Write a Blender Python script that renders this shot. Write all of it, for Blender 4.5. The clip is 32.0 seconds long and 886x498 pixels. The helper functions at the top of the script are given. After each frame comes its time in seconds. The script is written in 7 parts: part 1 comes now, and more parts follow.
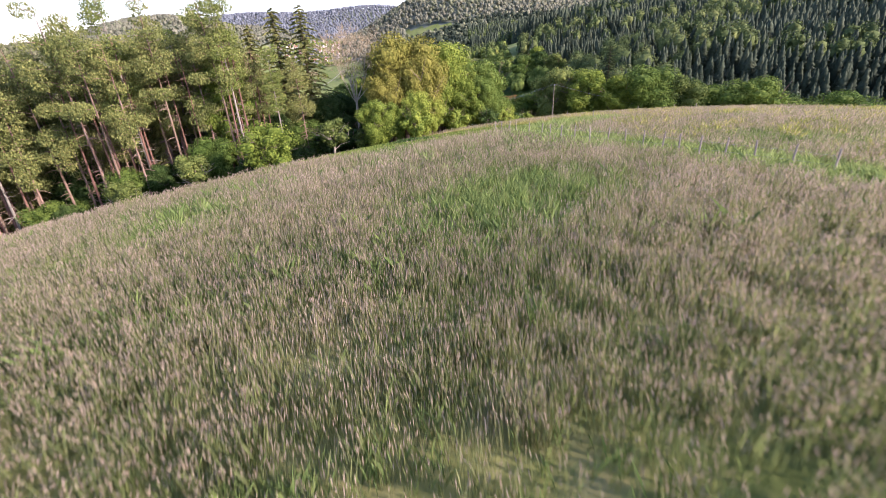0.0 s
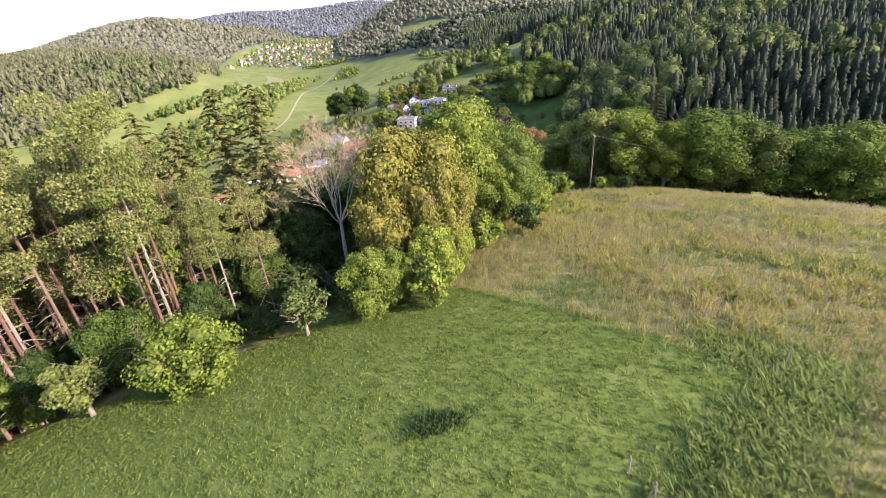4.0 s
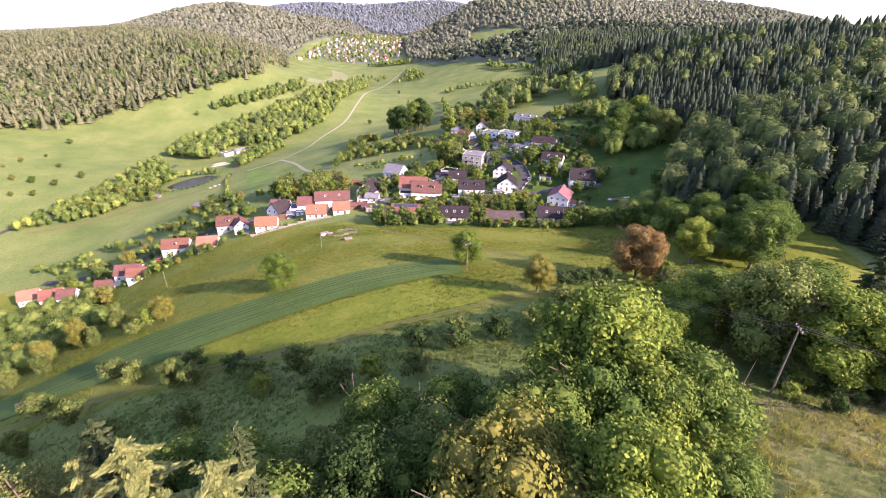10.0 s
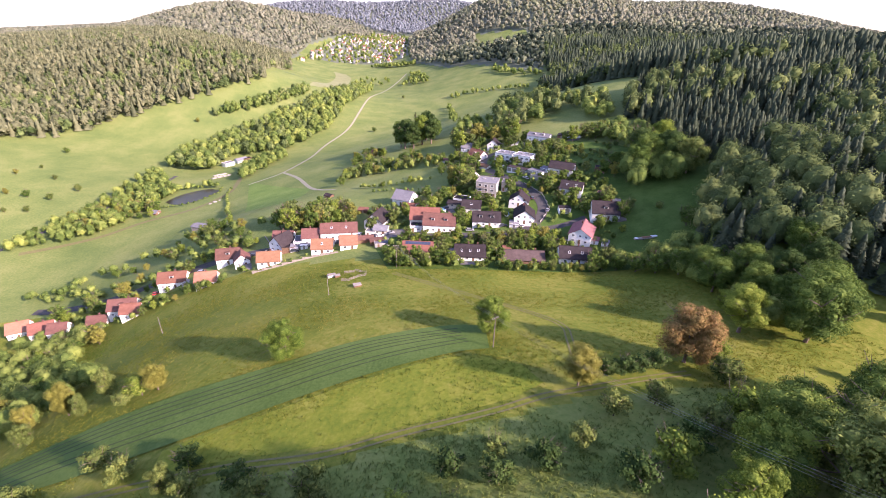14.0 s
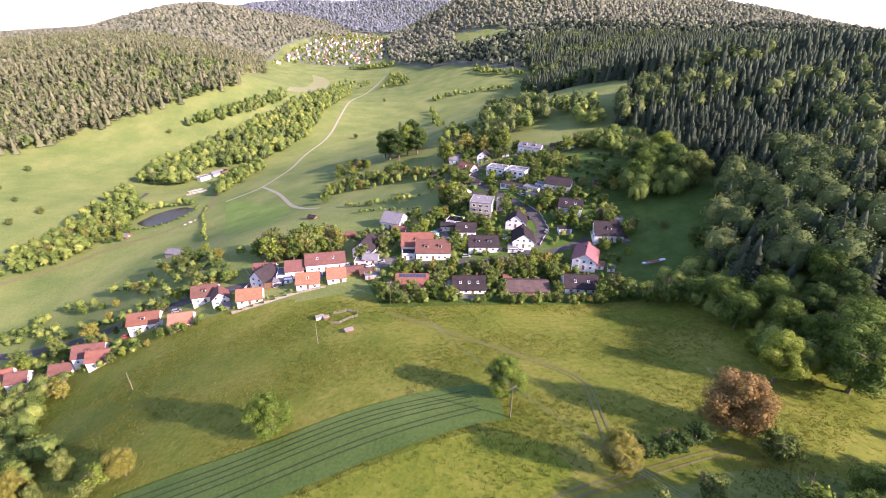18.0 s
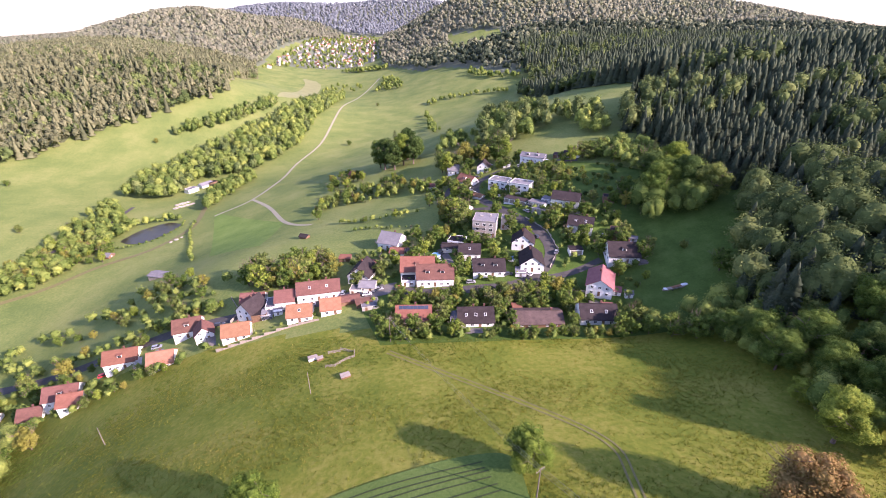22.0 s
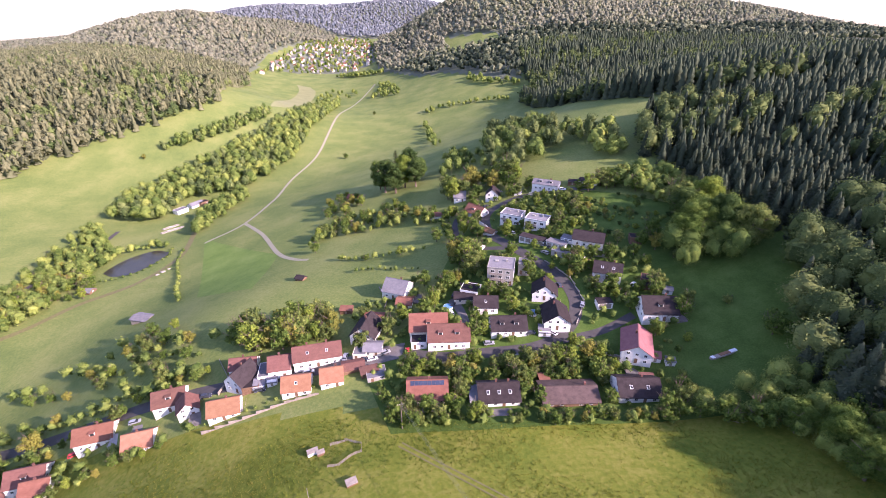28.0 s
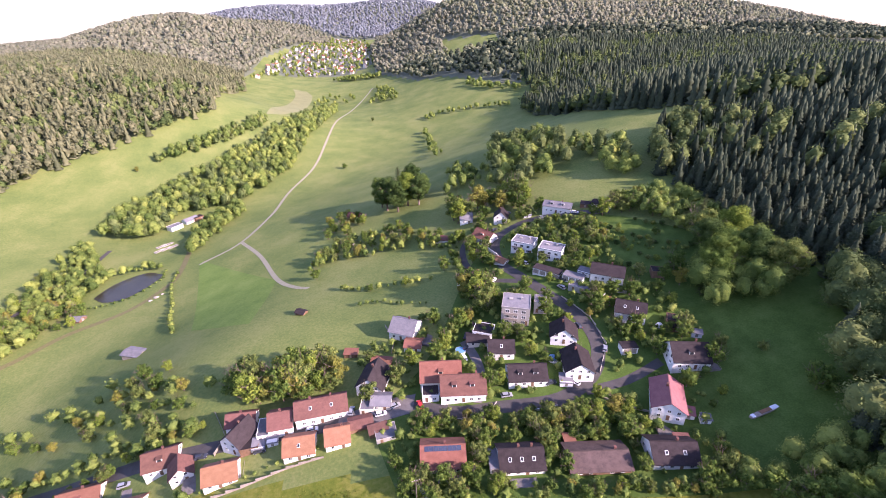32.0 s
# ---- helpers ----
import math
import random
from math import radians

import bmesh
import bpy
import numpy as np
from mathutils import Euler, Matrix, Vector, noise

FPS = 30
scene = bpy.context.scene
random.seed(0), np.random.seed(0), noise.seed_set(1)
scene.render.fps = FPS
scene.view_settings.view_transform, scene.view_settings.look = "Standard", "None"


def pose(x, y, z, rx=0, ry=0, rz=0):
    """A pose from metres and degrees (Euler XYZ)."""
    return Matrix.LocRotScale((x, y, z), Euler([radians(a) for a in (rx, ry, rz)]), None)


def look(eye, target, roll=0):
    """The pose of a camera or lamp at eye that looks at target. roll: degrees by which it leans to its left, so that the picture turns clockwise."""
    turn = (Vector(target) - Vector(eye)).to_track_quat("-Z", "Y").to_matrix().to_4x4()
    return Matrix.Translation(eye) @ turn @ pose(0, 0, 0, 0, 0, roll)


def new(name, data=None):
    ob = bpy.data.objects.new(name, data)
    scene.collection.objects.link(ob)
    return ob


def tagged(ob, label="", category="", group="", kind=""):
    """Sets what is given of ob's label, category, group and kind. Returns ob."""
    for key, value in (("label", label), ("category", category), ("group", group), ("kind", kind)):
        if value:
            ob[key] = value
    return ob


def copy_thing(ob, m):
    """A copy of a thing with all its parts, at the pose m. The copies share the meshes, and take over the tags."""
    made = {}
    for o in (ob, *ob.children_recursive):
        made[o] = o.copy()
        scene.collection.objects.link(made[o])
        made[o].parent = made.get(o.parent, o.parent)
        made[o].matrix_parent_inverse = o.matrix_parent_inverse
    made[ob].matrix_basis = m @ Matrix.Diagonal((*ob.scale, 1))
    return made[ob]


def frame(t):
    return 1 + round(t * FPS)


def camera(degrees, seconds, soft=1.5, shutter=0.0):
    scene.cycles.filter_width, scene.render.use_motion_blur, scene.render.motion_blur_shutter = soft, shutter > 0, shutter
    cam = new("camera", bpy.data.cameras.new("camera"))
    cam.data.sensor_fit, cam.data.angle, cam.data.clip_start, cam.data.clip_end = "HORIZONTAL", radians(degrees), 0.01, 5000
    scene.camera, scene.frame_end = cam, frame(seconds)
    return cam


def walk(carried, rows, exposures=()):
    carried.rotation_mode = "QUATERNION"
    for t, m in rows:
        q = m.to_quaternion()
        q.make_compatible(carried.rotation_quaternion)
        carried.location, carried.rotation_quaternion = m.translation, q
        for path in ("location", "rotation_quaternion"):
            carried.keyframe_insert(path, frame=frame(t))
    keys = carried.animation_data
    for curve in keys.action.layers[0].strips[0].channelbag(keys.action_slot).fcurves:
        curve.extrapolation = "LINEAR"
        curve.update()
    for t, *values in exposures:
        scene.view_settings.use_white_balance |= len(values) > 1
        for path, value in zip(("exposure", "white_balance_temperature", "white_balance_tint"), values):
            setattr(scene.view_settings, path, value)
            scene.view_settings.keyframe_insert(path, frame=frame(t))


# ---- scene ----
cam = camera(90.0, 32.0, soft=0.9, shutter=0.3)
PATH = [
    (0, (-0.00, -0.02, 56.60), (3.14, 17.80, 48.08), -2.15),
    (0.5, (-0.07, 3.47, 57.35), (3.11, 21.30, 48.86), -2.34),
    (1, (0.46, 6.93, 58.46), (3.69, 24.74, 49.96), -2.52),
    (1.5, (0.90, 10.70, 59.69), (4.24, 28.46, 51.13), -2.99),
    (2, (1.44, 14.74, 61.05), (4.79, 32.48, 52.45), -3.34),
    (2.5, (1.93, 18.83, 62.68), (5.28, 36.53, 53.99), -3.66),
    (3, (2.38, 23.02, 64.39), (5.65, 40.69, 55.61), -3.89),
    (3.5, (2.95, 27.07, 66.01), (6.05, 44.75, 57.20), -4.20),
    (5.5, (4.30, 46.28, 68.12), (6.66, 64.22, 59.59), 0.17),
    (6, (4.32, 49.11, 69.97), (5.78, 67.13, 61.41), 0.80),
    (6.5, (4.11, 51.95, 71.73), (5.45, 69.96, 63.13), 0.75),
    (7, (4.05, 55.28, 72.65), (5.51, 73.28, 64.05), 0.48),
    (7.5, (3.71, 58.61, 73.61), (5.30, 76.58, 65.00), 0.35),
    (8, (3.23, 61.80, 74.67), (4.77, 79.78, 66.05), 0.56),
    (8.5, (2.80, 65.27, 75.67), (4.22, 83.26, 67.04), 0.80),
    (9, (2.34, 68.46, 76.88), (3.67, 86.44, 68.22), 1.04),
    (9.5, (1.83, 71.50, 78.28), (3.14, 89.47, 69.61), 1.16),
    (10, (1.30, 74.36, 79.84), (2.63, 92.32, 71.14), 1.16),
    (10.5, (0.90, 77.32, 81.27), (2.28, 95.26, 72.55), 1.10),
    (11, (0.37, 79.98, 82.85), (1.64, 97.93, 74.12), 1.20),
    (11.5, (-0.13, 82.39, 84.35), (1.06, 100.33, 75.60), 1.28),
    (12, (-1.03, 85.61, 85.49), (0.23, 103.56, 76.74), 1.33),
    (13, (-2.70, 90.88, 88.22), (-1.52, 108.81, 79.45), 1.59),
    (14, (-3.74, 95.62, 91.34), (-2.45, 113.53, 82.53), 1.51),
    (14.5, (-4.20, 98.05, 92.88), (-2.78, 115.94, 84.06), 1.30),
    (16.5, (-5.79, 107.85, 96.79), (-4.00, 125.69, 87.92), 0.86),
    (17, (-6.45, 110.30, 97.29), (-4.56, 128.13, 88.41), 0.85),
    (18, (-7.47, 115.23, 97.98), (-5.47, 133.03, 89.08), 0.63),
    (19, (-8.31, 119.82, 98.51), (-6.23, 137.62, 89.63), 0.54),
    (20, (-8.34, 124.82, 99.13), (-6.16, 142.61, 90.25), 0.31),
    (21, (-8.55, 129.36, 100.03), (-6.38, 147.15, 91.16), 0.13),
    (22, (-8.35, 134.29, 100.86), (-6.15, 152.07, 91.97), -0.07),
    (23, (-9.09, 138.70, 102.15), (-6.84, 156.48, 93.26), -0.15),
    (24, (-9.17, 143.82, 103.93), (-6.87, 161.58, 95.02), -0.26),
    (25, (-9.74, 148.88, 105.86), (-7.40, 166.63, 96.95), -0.26),
    (25.5, (-9.80, 151.39, 107.02), (-7.45, 169.13, 98.10), -0.31),
    (27.5, (-11.13, 161.67, 110.47), (-8.75, 179.41, 101.56), -0.29),
    (28, (-11.47, 164.17, 111.70), (-9.10, 181.91, 102.77), -0.43),
    (29, (-12.45, 169.11, 114.09), (-10.07, 186.84, 105.15), -0.51),
    (30, (-13.30, 173.88, 116.45), (-10.92, 191.60, 107.49), -0.59),
    (31, (-13.54, 178.93, 118.59), (-11.17, 196.65, 109.63), -0.71),
    (32, (-14.19, 183.71, 120.86), (-11.72, 201.40, 111.87), -0.77),
]
walk(cam, [(t, look(eye, target, roll)) for t, eye, target, roll in PATH], exposures=((0, 1.22, 5850, 38), (2, 1.2, 6050, 30), (6, 1.38, 6100, 38), (12, 1.42, 6150, 42), (32, 1.34, 5980, 47)))

# ---- world, sun ----
SUN_AZ, SUN_EL = radians(124), radians(27.5)      # azimuth clockwise from +y
sun_way = Vector((math.sin(SUN_AZ) * math.cos(SUN_EL), math.cos(SUN_AZ) * math.cos(SUN_EL), math.sin(SUN_EL)))
world = bpy.data.worlds.new("world")
scene.world = world
world.use_nodes = True
wn = world.node_tree.nodes
sky = wn.new("ShaderNodeTexSky")
sky.sky_type, sky.sun_disc = "NISHITA", False
sky.sun_elevation, sky.sun_rotation = SUN_EL, SUN_AZ
sky.air_density, sky.dust_density, sky.ozone_density = 1.0, 0.8, 1.0
wn["Background"].inputs["Strength"].default_value = 0.15
world.node_tree.links.new(sky.outputs[0], wn["Background"].inputs["Color"])
sun = new("sun", bpy.data.lights.new("sun", "SUN"))
sun.data.energy, sun.data.angle, sun.data.color = 5.0, radians(0.6), (1.0, 0.875, 0.69)
sun.matrix_world = look(tuple(sun_way * 300), (0, 0, 0))

# ---- the lie of the land: bumps on grids, wide, middle and small (spacing, corner, count across, heights) ----
WIDE = [1.8, -10.9, 1.8, 31.3, 19.3, 2.2, 15.3, -17.4, 29.3, 14.9, -2.3, 35.7, -10.4, 12.6, 16.5, 33.5, 5.6, 9.0, 20.2, 94.2, 21.3, 36.7, 40.1, 40.8, 69.1, 30.1, 102.6, 22.5, 39.6, 42.8]
MIDDLE = [-24.5, -50.3, 30.3, 48.7, -20.3, -4.4, -11.9, -1.5, -16.5, 1.6, -1.5, 18.6, -14.3, -39.3, -29.6, -27.1, -5.0, 18.3, 19.8, -19.8, 14.4, 18.6, 33.7, -3.2, -39.3, -41.6, -44.2, -11.6, 6.5, 1.4, 2.7, 59.2, -8.7, -17.4, -4.0, 7.1, 19.1, -18.9, -48.8, 11.6, 20.2, -0.9]
SMALL = [-4.0, 5.1, -1.9, -7.4, -6.3, 11.2, 17.1, 3.0, 12.3, -9.3, -9.8, 0.3, 13.5, -2.2, -20.4, 24.9, 17.0, 11.5, 9.5, 9.0, -3.3, 10.3, 2.8, -14.1, 25.7, 30.2, 5.6, 13.6, 14.9, -3.8]
FAR = [3.3, -7.1, 4.8, 8.0, -10.6, 8.3, -14.1, 7.3, -1.3, -58.4, 67.1, -51.2, -59.6, 60.1, 5.2, 8.2, -2.8, -28.9, 0.3, 59.3, 36.2, -21.1, 39.7, -29.3, 39.4, 6.1, 46.4, -12.7, -19.6, -27.5, -33.7, 27.0, -0.9, -9.0, -63.2, -22.5, -12.4, 5.6, 0.8, -25.4, -17.6, -13.1, -16.0, -20.3, -8.4, -3.0, 20.3, 19.7, -22.5, -10.7, -10.2, -12.2, -4.8, -0.7, -1.5, 11.9, 14.0, 87.2, 110.3, 19.1, -1.6, -0.8, -0.1]
LAND = ((600, -1200, 0, 5, WIDE), (200, -500, -100, 6, MIDDLE), (70, -105, -10, 5, SMALL), (300, 330, 1760, 1, [79.7]), (260, -40, 2050, 1, [-22.2]), (320, -960, 1280, 9, FAR))


def height(x, y):
    x, y = np.asarray(x, float), np.asarray(y, float)
    z = np.zeros(np.broadcast(x, y).shape)
    for size, x0, y0, nx, heights in LAND:
        for i, a in enumerate(heights):
            z = z + a * np.exp(-((x - x0 - size * (i % nx)) ** 2 + (y - y0 - size * (i // nx)) ** 2) / (1.28 * size * size))
    return z


def hz(x, y):
    return float(height(x, y))


# ---- materials ----
def material(name, colours, scale=1.0, fine=8.0, rough=0.85, bump=0.0, metal=0.0, spec=0.3, stretch=(1, 1, 1), vary=0.0, island=0.0, through_light=0.0, tint=0.0, stops=(0.35, 0.65)):
    m = bpy.data.materials.new(name)
    m.use_nodes = True
    nt = m.node_tree
    n, l = nt.nodes, nt.links
    bsdf = n["Principled BSDF"]
    bsdf.inputs["Roughness"].default_value, bsdf.inputs["Metallic"].default_value = rough, metal
    bsdf.inputs["Specular IOR Level"].default_value = spec
    tc, mp = n.new("ShaderNodeTexCoord"), n.new("ShaderNodeMapping")
    mp.inputs["Scale"].default_value = stretch
    l.new(tc.outputs["Object"], mp.inputs["Vector"])
    big, small = n.new("ShaderNodeTexNoise"), n.new("ShaderNodeTexNoise")
    for node, s in ((big, scale), (small, fine)):
        node.inputs["Scale"].default_value, node.inputs["Detail"].default_value, node.inputs["Roughness"].default_value = s, 5.0, 0.6
        l.new(mp.outputs[0], node.inputs["Vector"])
    mixf = n.new("ShaderNodeMath")
    mixf.operation = "MULTIPLY_ADD"
    mixf.inputs[1].default_value, mixf.inputs[2].default_value = 0.45, 0.0
    l.new(small.outputs["Fac"], mixf.inputs[0])
    add = n.new("ShaderNodeMath")
    add.operation = "MULTIPLY_ADD"
    add.inputs[1].default_value = 0.55
    l.new(big.outputs["Fac"], add.inputs[0])
    l.new(mixf.outputs[0], add.inputs[2])
    ramp = n.new("ShaderNodeValToRGB")
    e = ramp.color_ramp.elements
    k = len(colours)
    for i, c in enumerate(colours):
        p = stops[0] + (stops[1] - stops[0]) * i / max(k - 1, 1)
        el = e[i] if i < 2 else e.new(p)
        el.position, el.color = p, (*c, 1)
    l.new(add.outputs[0], ramp.inputs[0])
    col = ramp.outputs[0]
    if vary or island or tint:
        hsv = n.new("ShaderNodeHueSaturation")
        l.new(col, hsv.inputs["Color"])
        src = []
        if vary:
            src.append((n.new("ShaderNodeObjectInfo").outputs["Random"], vary))
        if island:
            src.append((n.new("ShaderNodeNewGeometry").outputs["Random Per Island"], island))
        if tint:
            at = n.new("ShaderNodeAttribute")
            at.attribute_name = "tint"
            src.append((at.outputs["Fac"], tint))
        total, hue = None, None
        for out, amount in src:
            ma = n.new("ShaderNodeMath")
            ma.operation = "MULTIPLY_ADD"
            ma.inputs[1].default_value, ma.inputs[2].default_value = amount, -amount / 2
            l.new(out, ma.inputs[0])
            if total is None:
                total = ma.outputs[0]
            else:
                ad = n.new("ShaderNodeMath")
                l.new(total, ad.inputs[0])
                l.new(ma.outputs[0], ad.inputs[1])
                total = ad.outputs[0]
        va = n.new("ShaderNodeMath")
        va.inputs[1].default_value = 1.0
        l.new(total, va.inputs[0])
        l.new(va.outputs[0], hsv.inputs["Value"])
        hu = n.new("ShaderNodeMath")
        hu.operation = "MULTIPLY_ADD"
        hu.inputs[1].default_value, hu.inputs[2].default_value = -0.05, 0.5
        l.new(total, hu.inputs[0])
        l.new(hu.outputs[0], hsv.inputs["Hue"])
        col = hsv.outputs[0]
    l.new(col, bsdf.inputs["Base Color"])
    if bump:
        b = n.new("ShaderNodeBump")
        b.inputs["Strength"].default_value, b.inputs["Distance"].default_value = min(bump, 1.0), 0.05 if bump <= 1 else 0.05 * bump
        l.new(small.outputs["Fac"], b.inputs["Height"])
        l.new(b.outputs[0], bsdf.inputs["Normal"])
    if through_light:
        tr, mx = n.new("ShaderNodeBsdfTranslucent"), n.new("ShaderNodeMixShader")
        mx.inputs[0].default_value = through_light
        l.new(col, tr.inputs["Color"])
        l.new(bsdf.outputs[0], mx.inputs[1])
        l.new(tr.outputs[0], mx.inputs[2])
        l.new(mx.outputs[0], n["Material Output"].inputs["Surface"])
    return m


M_MEADOW = material("meadow", [(0.095, 0.14, 0.038), (0.15, 0.188, 0.052), (0.21, 0.228, 0.075)], 0.03, 0.8, bump=3.0, spec=0.1, stops=(0.36, 0.64))
M_TUFT = material("meadow_tufts", [(0.11, 0.145, 0.016), (0.175, 0.19, 0.026), (0.26, 0.24, 0.05)], 0.06, 0.9, spec=0.1, island=0.7, through_light=0.35)
M_SLOPE = material("sloping_meadow", [(0.09, 0.128, 0.015), (0.145, 0.165, 0.022), (0.215, 0.208, 0.042)], 0.05, 0.7, bump=3.0, spec=0.1, stops=(0.36, 0.64))
M_TUSSOCK = material("tussock_blades", [(0.26, 0.3, 0.06), (0.36, 0.36, 0.09), (0.45, 0.4, 0.14)], 0.15, 0.9, spec=0.1, island=0.7, through_light=0.35)
M_LUSHSLOPE = material("lush_tufts", [(0.09, 0.14, 0.018), (0.15, 0.195, 0.03)], 0.1, 0.9, spec=0.1, island=0.6, through_light=0.35)
M_ROUGH = material("rough_pasture", [(0.1, 0.145, 0.03), (0.15, 0.19, 0.044), (0.2, 0.225, 0.064)], 0.1, 0.9, bump=3.0, spec=0.1, stops=(0.36, 0.64))
M_ROUGHTUFT = material("rough_tufts", [(0.105, 0.155, 0.034), (0.18, 0.22, 0.056)], 0.1, 0.9, spec=0.1, island=0.7, through_light=0.3)
M_CROP = material("crop", [(0.06, 0.105, 0.022), (0.085, 0.135, 0.03), (0.11, 0.16, 0.04)], 0.05, 1.2, bump=2.5, spec=0.1)
M_MOWN = material("mown_grass", [(0.1, 0.15, 0.028), (0.15, 0.205, 0.04), (0.2, 0.25, 0.062)], 0.35, 6.0, bump=1.0, spec=0.1)
M_GRASS = material("tall_grass", [(0.13, 0.185, 0.055), (0.22, 0.25, 0.09), (0.31, 0.295, 0.15)], 0.12, 0.6, spec=0.15, island=0.5, through_light=0.55)
M_SEED = material("seed_heads", [(0.29, 0.235, 0.16), (0.37, 0.3, 0.2), (0.44, 0.355, 0.25)], 0.12, 0.6, spec=0.1, island=0.5, through_light=0.5)
M_LUSH = material("lush_grass", [(0.195, 0.265, 0.07), (0.31, 0.38, 0.125)], 0.3, 2.0, spec=0.15, island=0.6, through_light=0.4)
M_GREENISH = material("green_blades", [(0.13, 0.2, 0.05), (0.21, 0.275, 0.085)], 0.3, 2.0, spec=0.15, island=0.6, through_light=0.4)
M_CLOVER = material("clover_blades", [(0.125, 0.18, 0.034), (0.21, 0.28, 0.06)], 0.4, 2.0, spec=0.15, island=0.8, through_light=0.4)
M_WEED = material("weeds", [(0.05, 0.1, 0.025), (0.1, 0.16, 0.045)], 0.5, 3.0, spec=0.15, island=0.6, through_light=0.3)
M_HAY = material("hay_meadow", [(0.13, 0.16, 0.04), (0.225, 0.235, 0.075), (0.31, 0.28, 0.115)], 0.12, 0.9, bump=3.0, spec=0.1, stops=(0.4, 0.6))
M_BANK = material("flower_bank", [(0.115, 0.16, 0.016), (0.18, 0.205, 0.022), (0.26, 0.25, 0.04)], 0.08, 0.8, bump=2.5, spec=0.1)
M_FLOOR = material("forest_floor", [(0.065, 0.08, 0.035), (0.11, 0.125, 0.06)], 0.02, 0.3, bump=2.0)
# floor of the distant woods, paled and greyed with painted haze
M_HAZED_FLOOR = material("haze_tinted_floor", [(0.11, 0.13, 0.082), (0.15, 0.17, 0.11)], 0.02, 0.3, bump=2.0)
M_LAWN = material("lawn", [(0.042, 0.08, 0.014), (0.066, 0.115, 0.022), (0.095, 0.145, 0.034)], 0.15, 2.0, bump=1.0, spec=0.1)
M_TRACK = material("bare_track", [(0.12, 0.11, 0.04), (0.18, 0.165, 0.065)], 0.5, 4.0, bump=1.0)
M_RUT = material("wheel_line", [(0.03, 0.045, 0.012), (0.05, 0.07, 0.02)], 0.5, 4.0, bump=1.0)
M_CLOVERFIELD = material("clover", [(0.085, 0.15, 0.03), (0.13, 0.2, 0.042), (0.17, 0.235, 0.06)], 0.06, 0.9, bump=2.0, spec=0.1)
M_STUBBLE = material("stubble", [(0.165, 0.18, 0.07), (0.23, 0.23, 0.1)], 0.05, 0.5, bump=1.0)
M_GRAVEL = material("pale_gravel", [(0.23, 0.215, 0.14), (0.33, 0.31, 0.21)], 0.4, 5.0, bump=0.5)
M_ASPHALT = material("asphalt", [(0.05, 0.046, 0.044), (0.085, 0.079, 0.075)], 0.3, 6.0, bump=0.3)
M_PAVING = material("yard_paving", [(0.11, 0.1, 0.095), (0.19, 0.175, 0.165)], 0.4, 5.0, bump=0.3)
M_BARK = material("bark", [(0.07, 0.05, 0.035), (0.14, 0.1, 0.075), (0.22, 0.17, 0.13)], 0.8, 6.0, bump=1.0, stretch=(1, 1, 0.2), vary=0.5)
M_PINEBARK = material("pine_bark", [(0.12, 0.08, 0.055), (0.21, 0.14, 0.095), (0.27, 0.22, 0.165)], 0.5, 5.0, bump=1.0, stretch=(1, 1, 0.2), vary=0.4)
M_REDBARK = material("red_bark", [(0.12, 0.062, 0.042), (0.21, 0.115, 0.08)], 0.5, 5.0, bump=1.0, stretch=(1, 1, 0.2), vary=0.4)
M_PALEBARK = material("pale_bark", [(0.2, 0.17, 0.13), (0.31, 0.275, 0.215)], 0.8, 5.0, bump=0.6, stretch=(1, 1, 0.3))
M_DEADBARK = material("dead_bark", [(0.28, 0.24, 0.17), (0.42, 0.37, 0.27)], 0.8, 5.0, bump=0.6, stretch=(1, 1, 0.3))
M_TWIG = material("bare_twig", [(0.28, 0.225, 0.13), (0.4, 0.33, 0.2)], 0.8, 5.0)


def leafy(name, dark, light, tint=0.0, island=0.7):
    dark, light = [(c[0] * 1.1, c[1] * 1.02, c[2]) for c in (dark, light)]
    return material(name, [dark, light], 0.25, 1.2, rough=0.75, spec=0.06, vary=0.35, island=island, through_light=0.22, tint=tint)


L_FRESH = leafy("leaves_fresh", (0.115, 0.175, 0.026), (0.2, 0.275, 0.045))
L_OAK = leafy("leaves_oak", (0.06, 0.11, 0.022), (0.12, 0.19, 0.036))
L_YELLOW = leafy("leaves_yellow", (0.155, 0.17, 0.03), (0.235, 0.24, 0.055), 0.0, 0.35)
# leaves darkened in the colour, for trees and bushes meant to look shaded
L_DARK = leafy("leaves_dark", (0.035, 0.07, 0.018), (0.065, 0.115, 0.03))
L_ROUND = leafy("leaves_round", (0.085, 0.145, 0.022), (0.16, 0.24, 0.038))
L_OLIVE = leafy("leaves_olive", (0.09, 0.135, 0.032), (0.155, 0.205, 0.054))
L_COPPER = leafy("leaves_copper", (0.17, 0.128, 0.04), (0.255, 0.19, 0.07))
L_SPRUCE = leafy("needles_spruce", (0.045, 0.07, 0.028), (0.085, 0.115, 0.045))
L_PINE = leafy("needles_pine", (0.125, 0.165, 0.045), (0.22, 0.25, 0.08))
F_SPRUCE = leafy("far_spruce", (0.032, 0.052, 0.034), (0.062, 0.085, 0.05), 0.6, 0.4)
# brownish pine needles, greyed a little with haze put into the colour
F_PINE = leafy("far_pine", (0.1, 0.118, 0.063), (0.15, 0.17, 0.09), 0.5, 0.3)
F_OAK = leafy("forest_leaves", (0.065, 0.1, 0.034), (0.12, 0.165, 0.054), 0.7, 0.45)
# spruce needles once more, with sunlight put into the colour
L_SUNNY = leafy("sunlit_tinted_needles", (0.155, 0.19, 0.055), (0.26, 0.285, 0.095))
